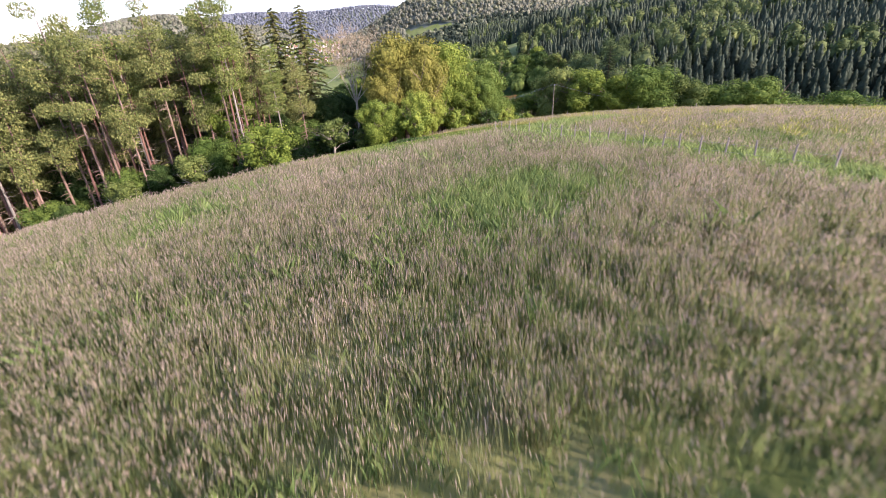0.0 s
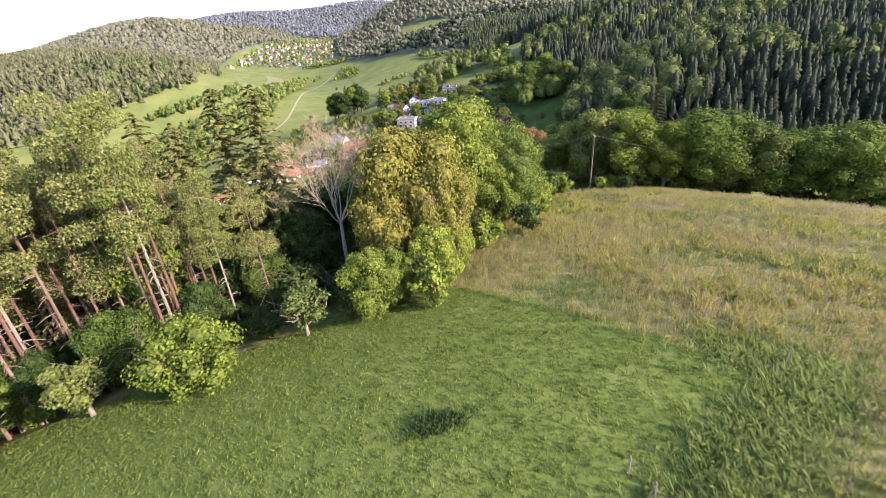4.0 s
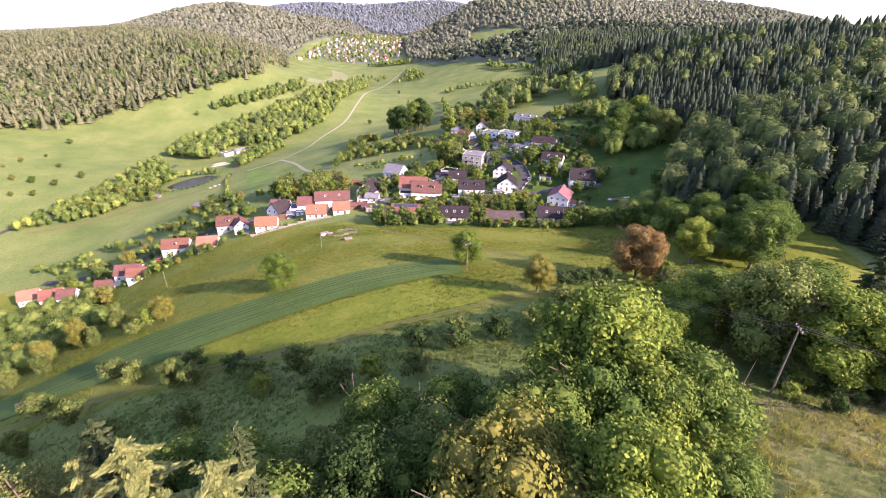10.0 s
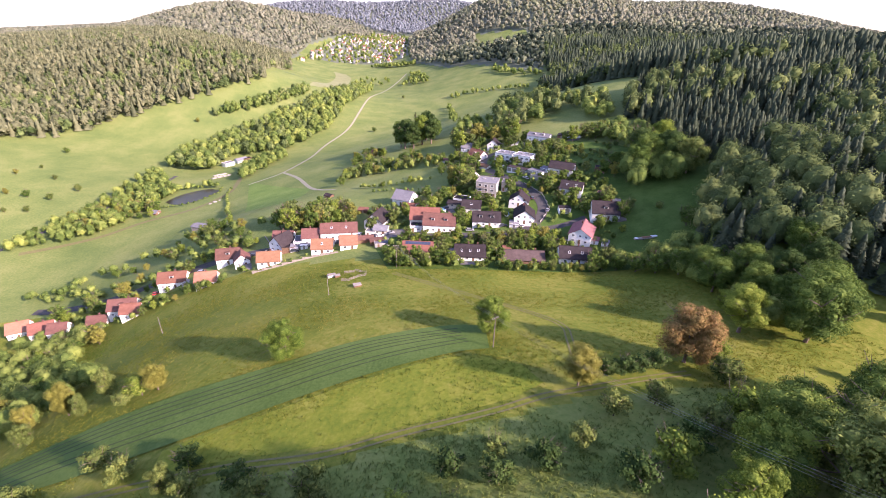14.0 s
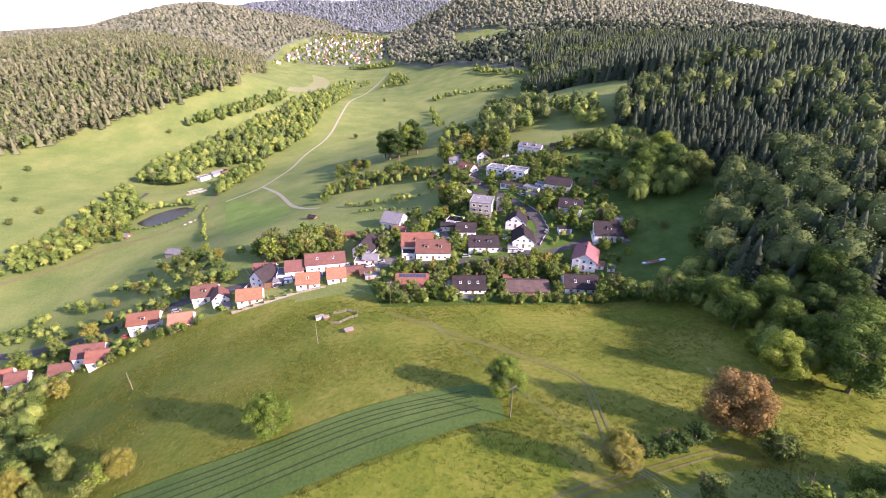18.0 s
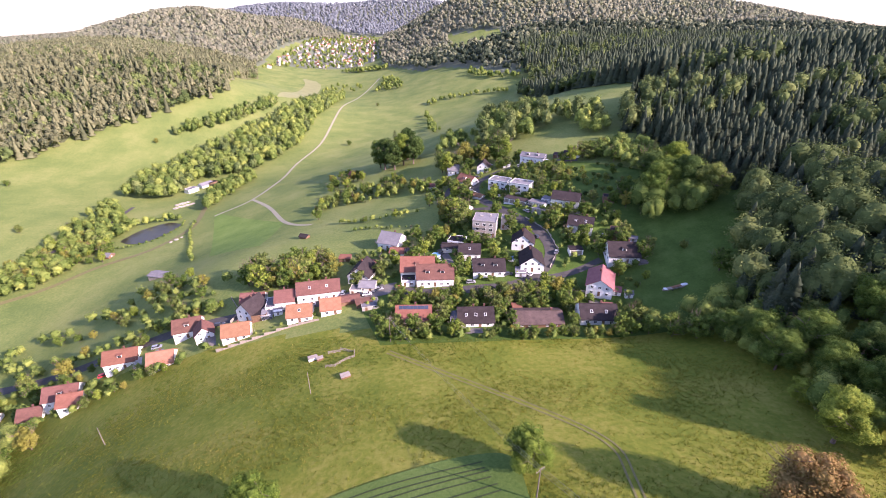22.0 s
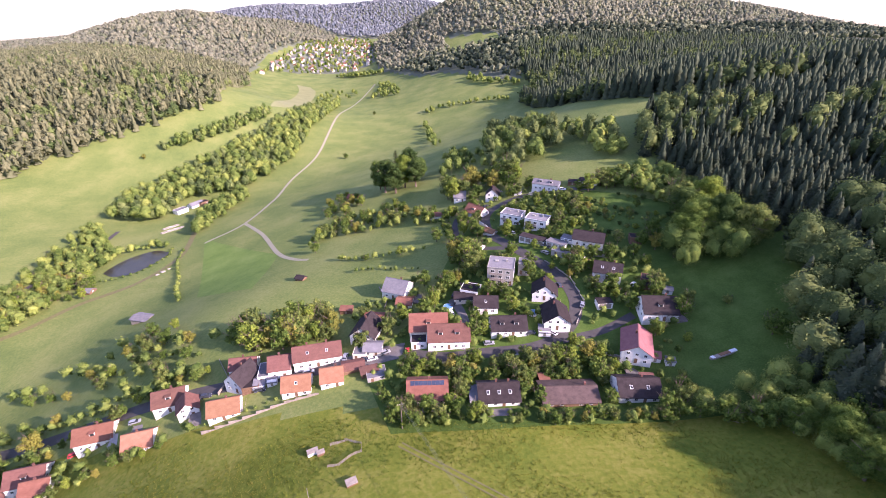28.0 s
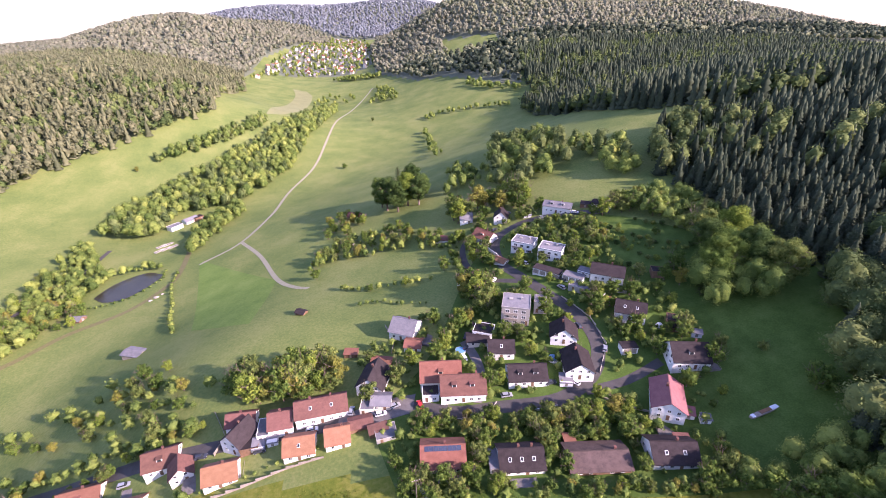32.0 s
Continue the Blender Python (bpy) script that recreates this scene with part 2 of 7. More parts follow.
# foliage of the distant ridges: haze is painted in, paler and bluer with distance
F_HAZED = leafy("haze_tinted_conifers", (0.13, 0.15, 0.102), (0.185, 0.205, 0.14), 0.4, 0.25)
F_HAZED_LEAF = leafy("haze_tinted_leaves", (0.14, 0.17, 0.1), (0.2, 0.23, 0.135), 0.4, 0.25)
F_HAZED_BLUE = leafy("haze_tinted_blue", (0.13, 0.165, 0.18), (0.18, 0.215, 0.235), 0.5, 0.3)
F_GARDEN = leafy("garden_leaves", (0.085, 0.14, 0.03), (0.165, 0.23, 0.056), 0.7, 0.6)
F_BEECH = leafy("far_beech", (0.09, 0.14, 0.045), (0.155, 0.205, 0.07), 0.7, 0.45)
M_WHITE = material("white_render", [(0.66, 0.64, 0.6), (0.8, 0.79, 0.76)], 0.3, 3.0, rough=0.9, vary=0.12)
M_CREAM = material("cream_render", [(0.6, 0.53, 0.42), (0.72, 0.65, 0.53)], 0.3, 3.0, rough=0.9, vary=0.12)
M_CONCRETE = material("concrete", [(0.26, 0.24, 0.21), (0.4, 0.38, 0.34)], 0.4, 4.0, rough=0.9)


def tiles(name, a, b):
    return material(name, [a, b], 0.5, 7.0, rough=0.92, bump=0.6, vary=0.3, spec=0.12, stretch=(1, 1, 2.0))


R_RED = tiles("red_tiles", (0.15, 0.066, 0.045), (0.225, 0.105, 0.072))
R_ORANGE = tiles("orange_tiles", (0.23, 0.11, 0.065), (0.32, 0.165, 0.1))
R_BROWN = tiles("brown_tiles", (0.11, 0.055, 0.045), (0.18, 0.09, 0.07))
R_DARK = tiles("dark_tiles", (0.024, 0.019, 0.02), (0.048, 0.038, 0.038))
R_GREY = tiles("grey_tiles", (0.12, 0.12, 0.13), (0.21, 0.2, 0.21))
R_PINK = tiles("pink_tiles", (0.2, 0.085, 0.085), (0.27, 0.125, 0.12))
M_GLASS = material("window_glass", [(0.02, 0.025, 0.03), (0.05, 0.055, 0.06)], 0.2, 1.0, rough=0.08, spec=0.6)
M_FRAME = material("window_frame", [(0.7, 0.7, 0.68), (0.8, 0.8, 0.78)], 1.0, 6.0, rough=0.5)
M_WOOD = material("brown_wood", [(0.12, 0.07, 0.04), (0.22, 0.13, 0.08)], 1.0, 6.0, stretch=(1, 1, 0.3), bump=0.4)
M_GREYWOOD = material("grey_wood", [(0.2, 0.17, 0.14), (0.34, 0.29, 0.24)], 1.0, 6.0, stretch=(1, 1, 0.2), bump=0.4)
M_POLE = material("pole_wood", [(0.12, 0.1, 0.075), (0.22, 0.185, 0.14)], 1.0, 6.0, stretch=(1, 1, 0.15), bump=0.4)
M_WIRE = material("wire", [(0.2, 0.2, 0.2), (0.3, 0.3, 0.3)], 1.0, 4.0, rough=0.4, metal=0.7)
M_CERAMIC = material("insulator", [(0.5, 0.45, 0.4), (0.65, 0.6, 0.55)], 1.0, 4.0, rough=0.3)
M_WATER = material("pond_water", [(0.03, 0.028, 0.02), (0.05, 0.045, 0.03)], 0.1, 1.0, rough=0.3, spec=0.2)
M_SOLAR = material("solar_glass", [(0.03, 0.04, 0.07), (0.06, 0.07, 0.1)], 1.0, 6.0, rough=0.15, spec=0.6)
M_RUBBER = material("tyre_rubber", [(0.015, 0.015, 0.015), (0.03, 0.03, 0.03)], 2.0, 8.0, rough=0.8)
M_RED = material("red_paint", [(0.45, 0.03, 0.03), (0.5, 0.05, 0.04)], 1.0, 5.0, rough=0.3, spec=0.5)
M_CARWHITE = material("white_paint", [(0.7, 0.7, 0.7), (0.78, 0.78, 0.78)], 1.0, 5.0, rough=0.3, spec=0.5)
M_CARDARK = material("dark_paint", [(0.03, 0.035, 0.045), (0.05, 0.055, 0.07)], 1.0, 5.0, rough=0.3, spec=0.5)
M_CARGREY = material("silver_paint", [(0.35, 0.36, 0.38), (0.42, 0.43, 0.45)], 1.0, 5.0, rough=0.3, spec=0.5, metal=0.4)
M_TARP = material("blue_tarpaulin", [(0.08, 0.22, 0.4), (0.14, 0.32, 0.5)], 1.0, 5.0, rough=0.5)
M_STONE = material("stone", [(0.25, 0.22, 0.18), (0.4, 0.36, 0.3)], 0.5, 4.0, bump=0.8)


# ---- mesh helpers ----
def raw(name, verts, faces, mats=(), smooth=False, tint=None):
    """A mesh from arrays of corners and of equal-sided faces."""
    verts, faces = np.asarray(verts, np.float32), np.asarray(faces, np.int32)
    me = bpy.data.meshes.new(name)
    k = faces.shape[1]
    me.vertices.add(len(verts))
    me.vertices.foreach_set("co", verts.ravel())
    me.loops.add(faces.size)
    me.loops.foreach_set("vertex_index", faces.ravel())
    me.polygons.add(len(faces))
    me.polygons.foreach_set("loop_start", np.arange(0, faces.size, k, dtype=np.int32))
    me.polygons.foreach_set("use_smooth", np.full(len(faces), smooth))
    for m in mats:
        me.materials.append(m)
    if tint is not None:
        at = me.attributes.new("tint", "FLOAT", "POINT")
        at.data.foreach_set("value", np.asarray(tint, np.float32))
    me.update(calc_edges=True)
    return me


def part(name, bm, mat, parent, label=""):
    me = bpy.data.meshes.new(name)
    bm.to_mesh(me)
    bm.free()
    return meshpart(name, me, mat, parent, label)


def meshpart(name, me, mat, parent, label=""):
    if mat and not me.materials:
        me.materials.append(mat)
    ob = new(name, me)
    ob.parent = parent
    return tagged(ob, label)


def base(name, x, y, z=None, turn=0.0, sink=0.0):
    ob = new(name)
    ob.matrix_basis = pose(x, y, hz(x, y) - sink if z is None else z, 0, 0, turn)
    return ob


def box(bm, cx, cy, cz, sx, sy, sz, turn=0.0):
    m = Matrix.Translation((cx, cy, cz)) @ Matrix.Rotation(radians(turn), 4, "Z") @ Matrix.Diagonal((sx, sy, sz, 1))
    bmesh.ops.create_cube(bm, size=1.0, matrix=m)
    return bm


def boxed(*boxes):
    bm = bmesh.new()
    for b in boxes:
        box(bm, *b)
    return bm


def tube(bm, pts, radii, sides=6):
    """A tapered tube along points."""
    rings = []
    for i, p in enumerate(pts):
        p = Vector(p)
        d = (Vector(pts[min(i + 1, len(pts) - 1)]) - Vector(pts[max(i - 1, 0)])).normalized()
        a = d.orthogonal().normalized()
        b = d.cross(a)
        r = radii[i]
        rings.append([bm.verts.new(p + (a * math.cos(q) + b * math.sin(q)) * r) for q in (2 * math.pi * j / sides for j in range(sides))])
    for r0, r1 in zip(rings, rings[1:]):
        for j in range(sides):
            bm.faces.new((r0[j], r0[(j + 1) % sides], r1[(j + 1) % sides], r1[j]))
    bm.faces.new(rings[-1])
    bm.faces.new(rings[0][::-1])


# ---- ground: one sheet to the horizon ----
def spread(lo, hi, mid, n, grip):
    u = np.linspace(-1, 1, n)
    s = np.sinh(grip * u) / math.sinh(grip)
    return np.where(s < 0, mid + s * (mid - lo), mid + s * (hi - mid))


GX, GY = spread(-3200, 3200, 0, 330, 4.6), spread(-900, 4700, 150, 400, 4.6)
gx, gy = np.meshgrid(GX, GY)
gz = height(gx, gy)
idx = np.arange(gx.size).reshape(gx.shape)
quads = np.stack([idx[:-1, :-1], idx[:-1, 1:], idx[1:, 1:], idx[1:, :-1]], -1).reshape(-1, 4)
ground = new("ground", raw("ground", np.stack([gx, gy, gz], -1).reshape(-1, 3), quads, [M_MEADOW], True))
tagged(ground, "rolling green meadow ground sloping to the valley", "ground", kind="structure")


def sheet(name, verts, nu, mat, label, category, kind="structure"):
    """A draped strip or patch; verts in rows of nu."""
    v = np.asarray(verts, float).reshape(-1, nu, 3)
    i = np.arange(v.shape[0] * nu).reshape(-1, nu)
    q = np.stack([i[:-1, :-1], i[:-1, 1:], i[1:, 1:], i[1:, :-1]], -1).reshape(-1, 4)
    return tagged(new(name, raw(name, v.reshape(-1, 3), q, [mat], True)), label, category, kind=kind)


def curve(pts, step):
    """Points every step metres along a smooth line through pts."""
    p = np.array(pts, float)
    p = np.vstack([2 * p[0] - p[1], p, 2 * p[-1] - p[-2]])
    out = []
    for a, b, c, d in zip(p, p[1:], p[2:], p[3:]):
        n = max(2, int(np.hypot(*(c - b)) / step))
        for t in np.arange(n) / n:
            out.append(0.5 * (2 * b + (c - a) * t + (2 * a - 5 * b + 4 * c - d) * t * t + (3 * b - a - 3 * c + d) * t ** 3))
    out.append(p[-2])
    return np.array(out)


def ribbon(name, pts, width, mat, label, category, lift=0.12, step=3.0, cross=3, shift=0.0):
    c = curve(pts, step)
    d = np.gradient(c, axis=0)
    d /= np.linalg.norm(d, axis=1, keepdims=True)
    side = np.stack([d[:, 1], -d[:, 0]], 1)
    rows = []
    for k in np.linspace(-0.5, 0.5, cross):
        p = c + side * (k * width + shift)
        rows.append(np.stack([p[:, 0], p[:, 1], height(p[:, 0], p[:, 1]) + lift], 1))
    return sheet(name, np.stack(rows, 1), cross, mat, label, category)


def patch(name, lower, upper, mat, label, category, lift=0.12, n=40, rows=14):
    a, b = curve(lower, 4.0), curve(upper, 4.0)
    a = np.stack([np.interp(np.linspace(0, 1, n), np.linspace(0, 1, len(a)), a[:, k]) for k in (0, 1)], 1)
    b = np.stack([np.interp(np.linspace(0, 1, n), np.linspace(0, 1, len(b)), b[:, k]) for k in (0, 1)], 1)
    v = []
    for f in np.linspace(0, 1, rows):
        p = a + (b - a) * f
        v.append(np.stack([p[:, 0], p[:, 1], height(p[:, 0], p[:, 1]) + lift], 1))
    return sheet(name, np.array(v), n, mat, label, category)


# ---- trees ----
def leaves(rng, centres, radii, count, size, flat=0.6):
    """Leaf quads on and in a cloud of ellipsoids: corners and faces."""
    centres, radii = np.asarray(centres, float), np.asarray(radii, float)
    w = (radii ** 2).prod(1) ** (1 / 3)
    k = rng.choice(len(centres), count, p=w / w.sum())
    d = rng.normal(size=(count, 3))
    d /= np.linalg.norm(d, axis=1, keepdims=True)
    p = centres[k] + d * radii[k] * (rng.random((count, 1)) ** 0.16) * (0.9 + 0.2 * rng.random((count, 1)))
    n = d + flat * rng.normal(size=(count, 3)) + (0, 0, 0.25)
    n /= np.linalg.norm(n, axis=1, keepdims=True)
    a = np.cross(n, rng.normal(size=(count, 3)))
    a /= np.linalg.norm(a, axis=1, keepdims=True)
    b = np.cross(n, a)
    s = (size * (0.55 + 0.9 * rng.random((count, 1))))
    v = np.stack([p - a * s, p - b * s * 0.6 + n * s * 0.2, p + a * s, p + b * s * 0.6 - n * s * 0.15], 1).reshape(-1, 3)
    return v, np.arange(4 * count).reshape(-1, 4)


def limbs(bm, rng, start, way, length, radius, depth, tips, sides=6, spread_by=0.55):
    pts, radii = [Vector(start)], [radius]
    d = Vector(way).normalized()
    steps = 4
    for i in range(steps):
        d = (d + Vector(rng.normal(size=3)) * 0.12 + Vector((0, 0, 0.05))).normalized()
        pts.append(pts[-1] + d * length / steps)
        radii.append(radius * (1 - 0.6 * (i + 1) / steps))
    tube(bm, pts, radii, sides)
    tips.append(tuple(pts[-1]))
    if depth:
        for j in range(int(rng.integers(2, 5))):
            at = pts[2 + int(rng.integers(0, 3))]
            w = d + Vector(rng.normal(size=3)) * spread_by
            limbs(bm, rng, at, w, length * (0.55 + 0.25 * rng.random()), radius * 0.45, depth - 1, tips, max(4, sides - 1), spread_by)


def ball(n):
    """Directions and quads of a cube blown up to a sphere, n cells to an edge."""
    v, f = [], []
    u = np.tan(np.linspace(-1, 1, n + 1) * math.pi / 4)
    for axis in range(3):
        for side in (-1, 1):
            k = len(v)
            for p in u:
                for q in u:
                    d = np.array((p, q, 1.0))[[(2 - axis) % 3, (3 - axis) % 3, (4 - axis) % 3]]
                    d[axis] = side
                    v.append(d / np.linalg.norm(d))
            for i in range(n):
                for j in range(n):
                    c = (k + i * (n + 1) + j, k + i * (n + 1) + j + 1, k + (i + 1) * (n + 1) + j + 1, k + (i + 1) * (n + 1) + j)
                    f.append(c)
    return np.array(v), np.array(f)


def broadleaf(seed, high, wide, bare, count, size, lobes):
    """Trunk mesh and crown mesh of a leafy tree: crown from bare to high, wide across."""
    rng = np.random.default_rng(seed)
    bm, tips = bmesh.new(), []
    lean = Vector((rng.normal() * 0.04, rng.normal() * 0.04, 1))
    top = lean * (high * 0.75)
    tube(bm, [Vector((0, 0, -0.6)), lean * (bare * 0.5), lean * bare, top], [0.035 * high, 0.026 * high, 0.022 * high, 0.006 * high], 8)
    for j in range(7):
        at = lean * (bare * 0.8 + (high - bare) * 0.55 * rng.random())
        q = rng.random() * 6.28
        limbs(bm, rng, at, (math.cos(q), math.sin(q), 0.75), wide * 0.42, 0.011 * high, 1, tips)
    trunk = bpy.data.meshes.new("trunk")
    bm.to_mesh(trunk)
    bm.free()
    c, r = [], []
    mid, half = (high + bare) / 2, (high - bare) / 2
    for j in range(lobes):
        u = -0.9 + 1.85 * (j + 0.5) / lobes
        out = math.sqrt(max(0.06, 1 - u * u)) * wide / 2 * (0.3 + 0.55 * rng.random())
        q = 2.4 * j + rng.random()
        c.append((math.cos(q) * out, math.sin(q) * out, mid + u * half * 0.82))
        s = wide * (0.1 + 0.11 * rng.random())
        r.append((s * (0.8 + 0.5 * rng.random()), s * (0.8 + 0.5 * rng.random()), s * 0.85))
    c.append((0, 0, mid))
    r.append((wide * 0.3, wide * 0.3, half * 0.7))
    c, r = np.array(c), np.array(r)
    lv, lf = leaves(rng, c, r, count, size, 0.45)
    d, f = ball(3)
    heart = (c[:-1, None] + d[None] * r[:-1, None] * 0.52).reshape(-1, 3)
    hf = (f[None] + (len(d) * np.arange(len(c) - 1))[:, None, None]).reshape(-1, 4)
    crown = raw("crown", np.vstack([heart, lv]), np.vstack([hf, lf + len(heart)]), (), True)
    return trunk, crown


def spruce(seed, high, wide, bare, count, size, ragged=0.35, power=0.6):
    """Trunk and needled boughs of a conifer."""
    rng = np.random.default_rng(seed)
    bm = bmesh.new()
    tube(bm, [(0, 0, -0.6), (0, 0, high * 0.5), (0, 0, high * 0.98)], [0.012 * high, 0.008 * high, 0.02], 7)
    trunk = bpy.data.meshes.new("trunk")
    bm.to_mesh(trunk)
    bm.free()
    per = max(6, int(count / 130))
    v = []
    for i in range(130):
        u = (i + rng.random()) / 130
        z = bare + (high - bare) * u
        reach = wide / 2 * (1 - u) ** power * (1 - ragged * rng.random()) + 0.15
        q = i * 2.4 + rng.random() * 0.6
        for j in range(per):
            f = (j + rng.random()) / per
            w = (rng.random() - 0.5) * 0.5 * reach * (1.1 - f)
            x, y = math.cos(q) * reach * f - math.sin(q) * w, math.sin(q) * reach * f + math.cos(q) * w
            zz = z + reach * (0.18 * f - 0.42 * f * f) - 0.1 * rng.random() - abs(w) * 0.3
            s = size * (0.6 + 0.8 * rng.random()) * (0.6 + 0.4 * (1 - u))
            ax = np.array((math.cos(q + rng.normal() * 0.5), math.sin(q + rng.normal() * 0.5), -0.35 + 0.3 * rng.normal()))
            sd = np.array((-ax[1], ax[0], 0.5 * rng.normal()))
            p = np.array((x, y, zz))
            v += [p - ax * s * 0.6, p + sd * s * 0.4, p + ax * s, p - sd * s * 0.4]
    return trunk, raw("crown", np.array(v), np.arange(len(v)).reshape(-1, 4))


def pine(seed, high, wide, bare, count, size):
    """A tall bare stem with dead stubs and a thin crown of tufts."""
    rng = np.random.default_rng(seed)
    bm = bmesh.new()
    bend = rng.normal(size=2) * 0.25
    stem = [(bend[0] * f * f * 2, bend[1] * f * f * 2, high * f) for f in (-0.03, 0.25, 0.5, 0.75, 0.98)]
    tube(bm, stem, [0.0085 * high, 0.0075 * high, 0.006 * high, 0.004 * high, 0.02], 7)
    c, r = [], []
    for j in range(44):
        f = 0.25 + 0.7 * rng.random()
        q = rng.random() * 6.28
        z = high * f
        live = z > bare
        ln = wide * 0.5 * (1 - 0.5 * (z - bare) / (high - bare)) * (0.5 + 0.5 * rng.random()) if live else 0.4 + 1.3 * rng.random()
        a = Vector((bend[0] * f * f * 2, bend[1] * f * f * 2, z))
        b = a + Vector((math.cos(q) * ln, math.sin(q) * ln, ln * (0.15 if live else -0.15)))
        tube(bm, [a, (a + b) / 2 + Vector((0, 0, 0.1)), b], [0.05, 0.035, 0.012], 4)
        if live:
            c.append(tuple(b * 0.85 + a * 0.15))
            r.append((0.7 + 0.08 * wide, 0.7 + 0.08 * wide, 0.6))
    trunk = bpy.data.meshes.new("trunk")
    bm.to_mesh(trunk)
    bm.free()
    return trunk, raw("crown", *leaves(rng, c, r, count, size, 1.0))


def bare_tree(seed, high, fork):
    """A leafless tree whose limbs fan out above the fork, ending in fine twigs."""
    rng = np.random.default_rng(seed)
    bm, tips = bmesh.new(), []
    tube(bm, [(0, 0, -0.6), (0.1, 0, fork * 0.5), (0, 0, fork)], [0.3, 0.24, 0.2], 8)
    for j in range(9):
        q = j * 2.4
        limbs(bm, rng, (0, 0, fork - 0.6 * rng.random()), (math.cos(q) * 0.5, math.sin(q) * 0.5, 1.0), (high - fork) * 0.6, 0.09, 3, tips, 6, 0.38)
    me = bpy.data.meshes.new("limbs")
    bm.to_mesh(me)
    bm.free()
    rays = np.repeat(np.array(tips), 15, 0)
    out = rays * (0.35, 0.35, 0) / (1 + np.linalg.norm(rays[:, :2], axis=1, keepdims=True)) + rng.normal(size=rays.shape) * 0.5 + (0, 0, 0.75)
    side = np.cross(out, rng.normal(size=rays.shape))
    side /= np.linalg.norm(side, axis=1, keepdims=True)
    v = np.stack([rays - side * 0.013, rays + side * 0.013, rays + out * 1.2], 1).reshape(-1, 3)
    return me, raw("twigs", v, np.arange(len(v)).reshape(-1, 3))


def kind_of_tree(name, meshes, leafmat, barkmat, label, category="tree"):
    """A prototype, kept as data; plant() sets it."""
    trunk, crown = meshes[0].copy(), meshes[1].copy()
    trunk.materials.clear(), crown.materials.clear()
    trunk.materials.append(barkmat), crown.materials.append(leafmat)
    return name, trunk, crown, label, category


def plant(kind, x, y, high, own, wide=1.0, label="", group="", sink=0.15):
    """One tree of a kind; own: the kind's own height."""
    name, trunk, crown, text, category = kind
    ob = new(name)
    s = high / own
    turn = (x * 37.7 + y * 91.3) % 360
    ob.matrix_basis = pose(x, y, hz(x, y) - sink, 0, 0, turn) @ Matrix.Diagonal((s * wide, s * wide, s, 1))
    tagged(ob, label or text, category, group)
    for n, me in (("trunk", trunk), ("crown", crown)):
        p = new(n, me)
        p.parent = ob
    return ob


def wood(name, rng, spots, kinds, mat, label, lo, hi, sink=0.3):
    """Far woods: many trees in one object of stuff. kinds: lists of (corners, faces) of height 1."""
    spots = np.asarray(spots, float)
    vs, fs, ts, n = [], [], [], 0
    pick = rng.integers(0, len(kinds), len(spots))
    zs = height(spots[:, 0], spots[:, 1]) - sink
    for k, (v, f) in enumerate(kinds):
        at = np.where(pick == k)[0]
        if not len(at):
            continue
        h = lo + (hi - lo) * rng.random(len(at))
        q = rng.random(len(at)) * 6.283
        w = h * (0.85 + 0.3 * rng.random(len(at)))
        c, s = np.cos(q), np.sin(q)
        x = spots[at, 0][:, None] + (v[:, 0] * c[:, None] - v[:, 1] * s[:, None]) * w[:, None]
        y = spots[at, 1][:, None] + (v[:, 0] * s[:, None] + v[:, 1] * c[:, None]) * w[:, None]
        z = zs[at][:, None] + v[:, 2] * h[:, None]
        vs.append(np.stack([x, y, z], -1).reshape(-1, 3))
        fs.append((f[None] + (n + np.arange(len(at)) * len(v))[:, None, None]).reshape(-1, f.shape[1]))
        ts.append(np.repeat(rng.random(len(at)), len(v)))
        n += len(at) * len(v)
    ob = new(name, raw(name, np.vstack(vs), np.vstack(fs), [mat], True, np.concatenate(ts)))
    return tagged(ob, label, "trees", kind="stuff")


def far_broadleaf(seed, count, wide=0.62, cells=4, lumps=13, leaf=0.04):
    """Corners and faces of a leafy crown one metre high: a lumpy body with leaf tufts standing off it."""
    rng = np.random.default_rng(seed)
    c, r = [], []
    for j in range(lumps):
        u = -0.75 + 1.75 * (j + 0.5) / lumps
        out = math.sqrt(max(0.05, 1 - min(1, u * u))) * wide * 0.36 * (0.75 + 0.4 * rng.random())
        q = 2.4 * j + rng.random() * 0.8
        c.append((math.cos(q) * out, math.sin(q) * out, 0.54 + 0.36 * u))
        s = wide * (0.15 + 0.09 * rng.random())
        r.append((s, s, s * 0.85))
    c, r = np.array(c), np.array(r)
    d, f = ball(cells)
    mid = np.array((0, 0, 0.52))
    rel, rad = c - mid, r[:, 0]
    t = d @ rel.T
    root = rad[None] ** 2 - ((rel ** 2).sum(1)[None] - t * t)
    reach = np.where(root > 0, t + np.sqrt(np.maximum(root, 0)), 0).max(1)
    body = mid + d * (np.maximum(reach, wide * 0.2) * 0.74)[:, None]
    lv, lf = leaves(rng, c, r, count, leaf, 0.5)
    return np.vstack([body, lv]), np.vstack([f, lf + len(body)])


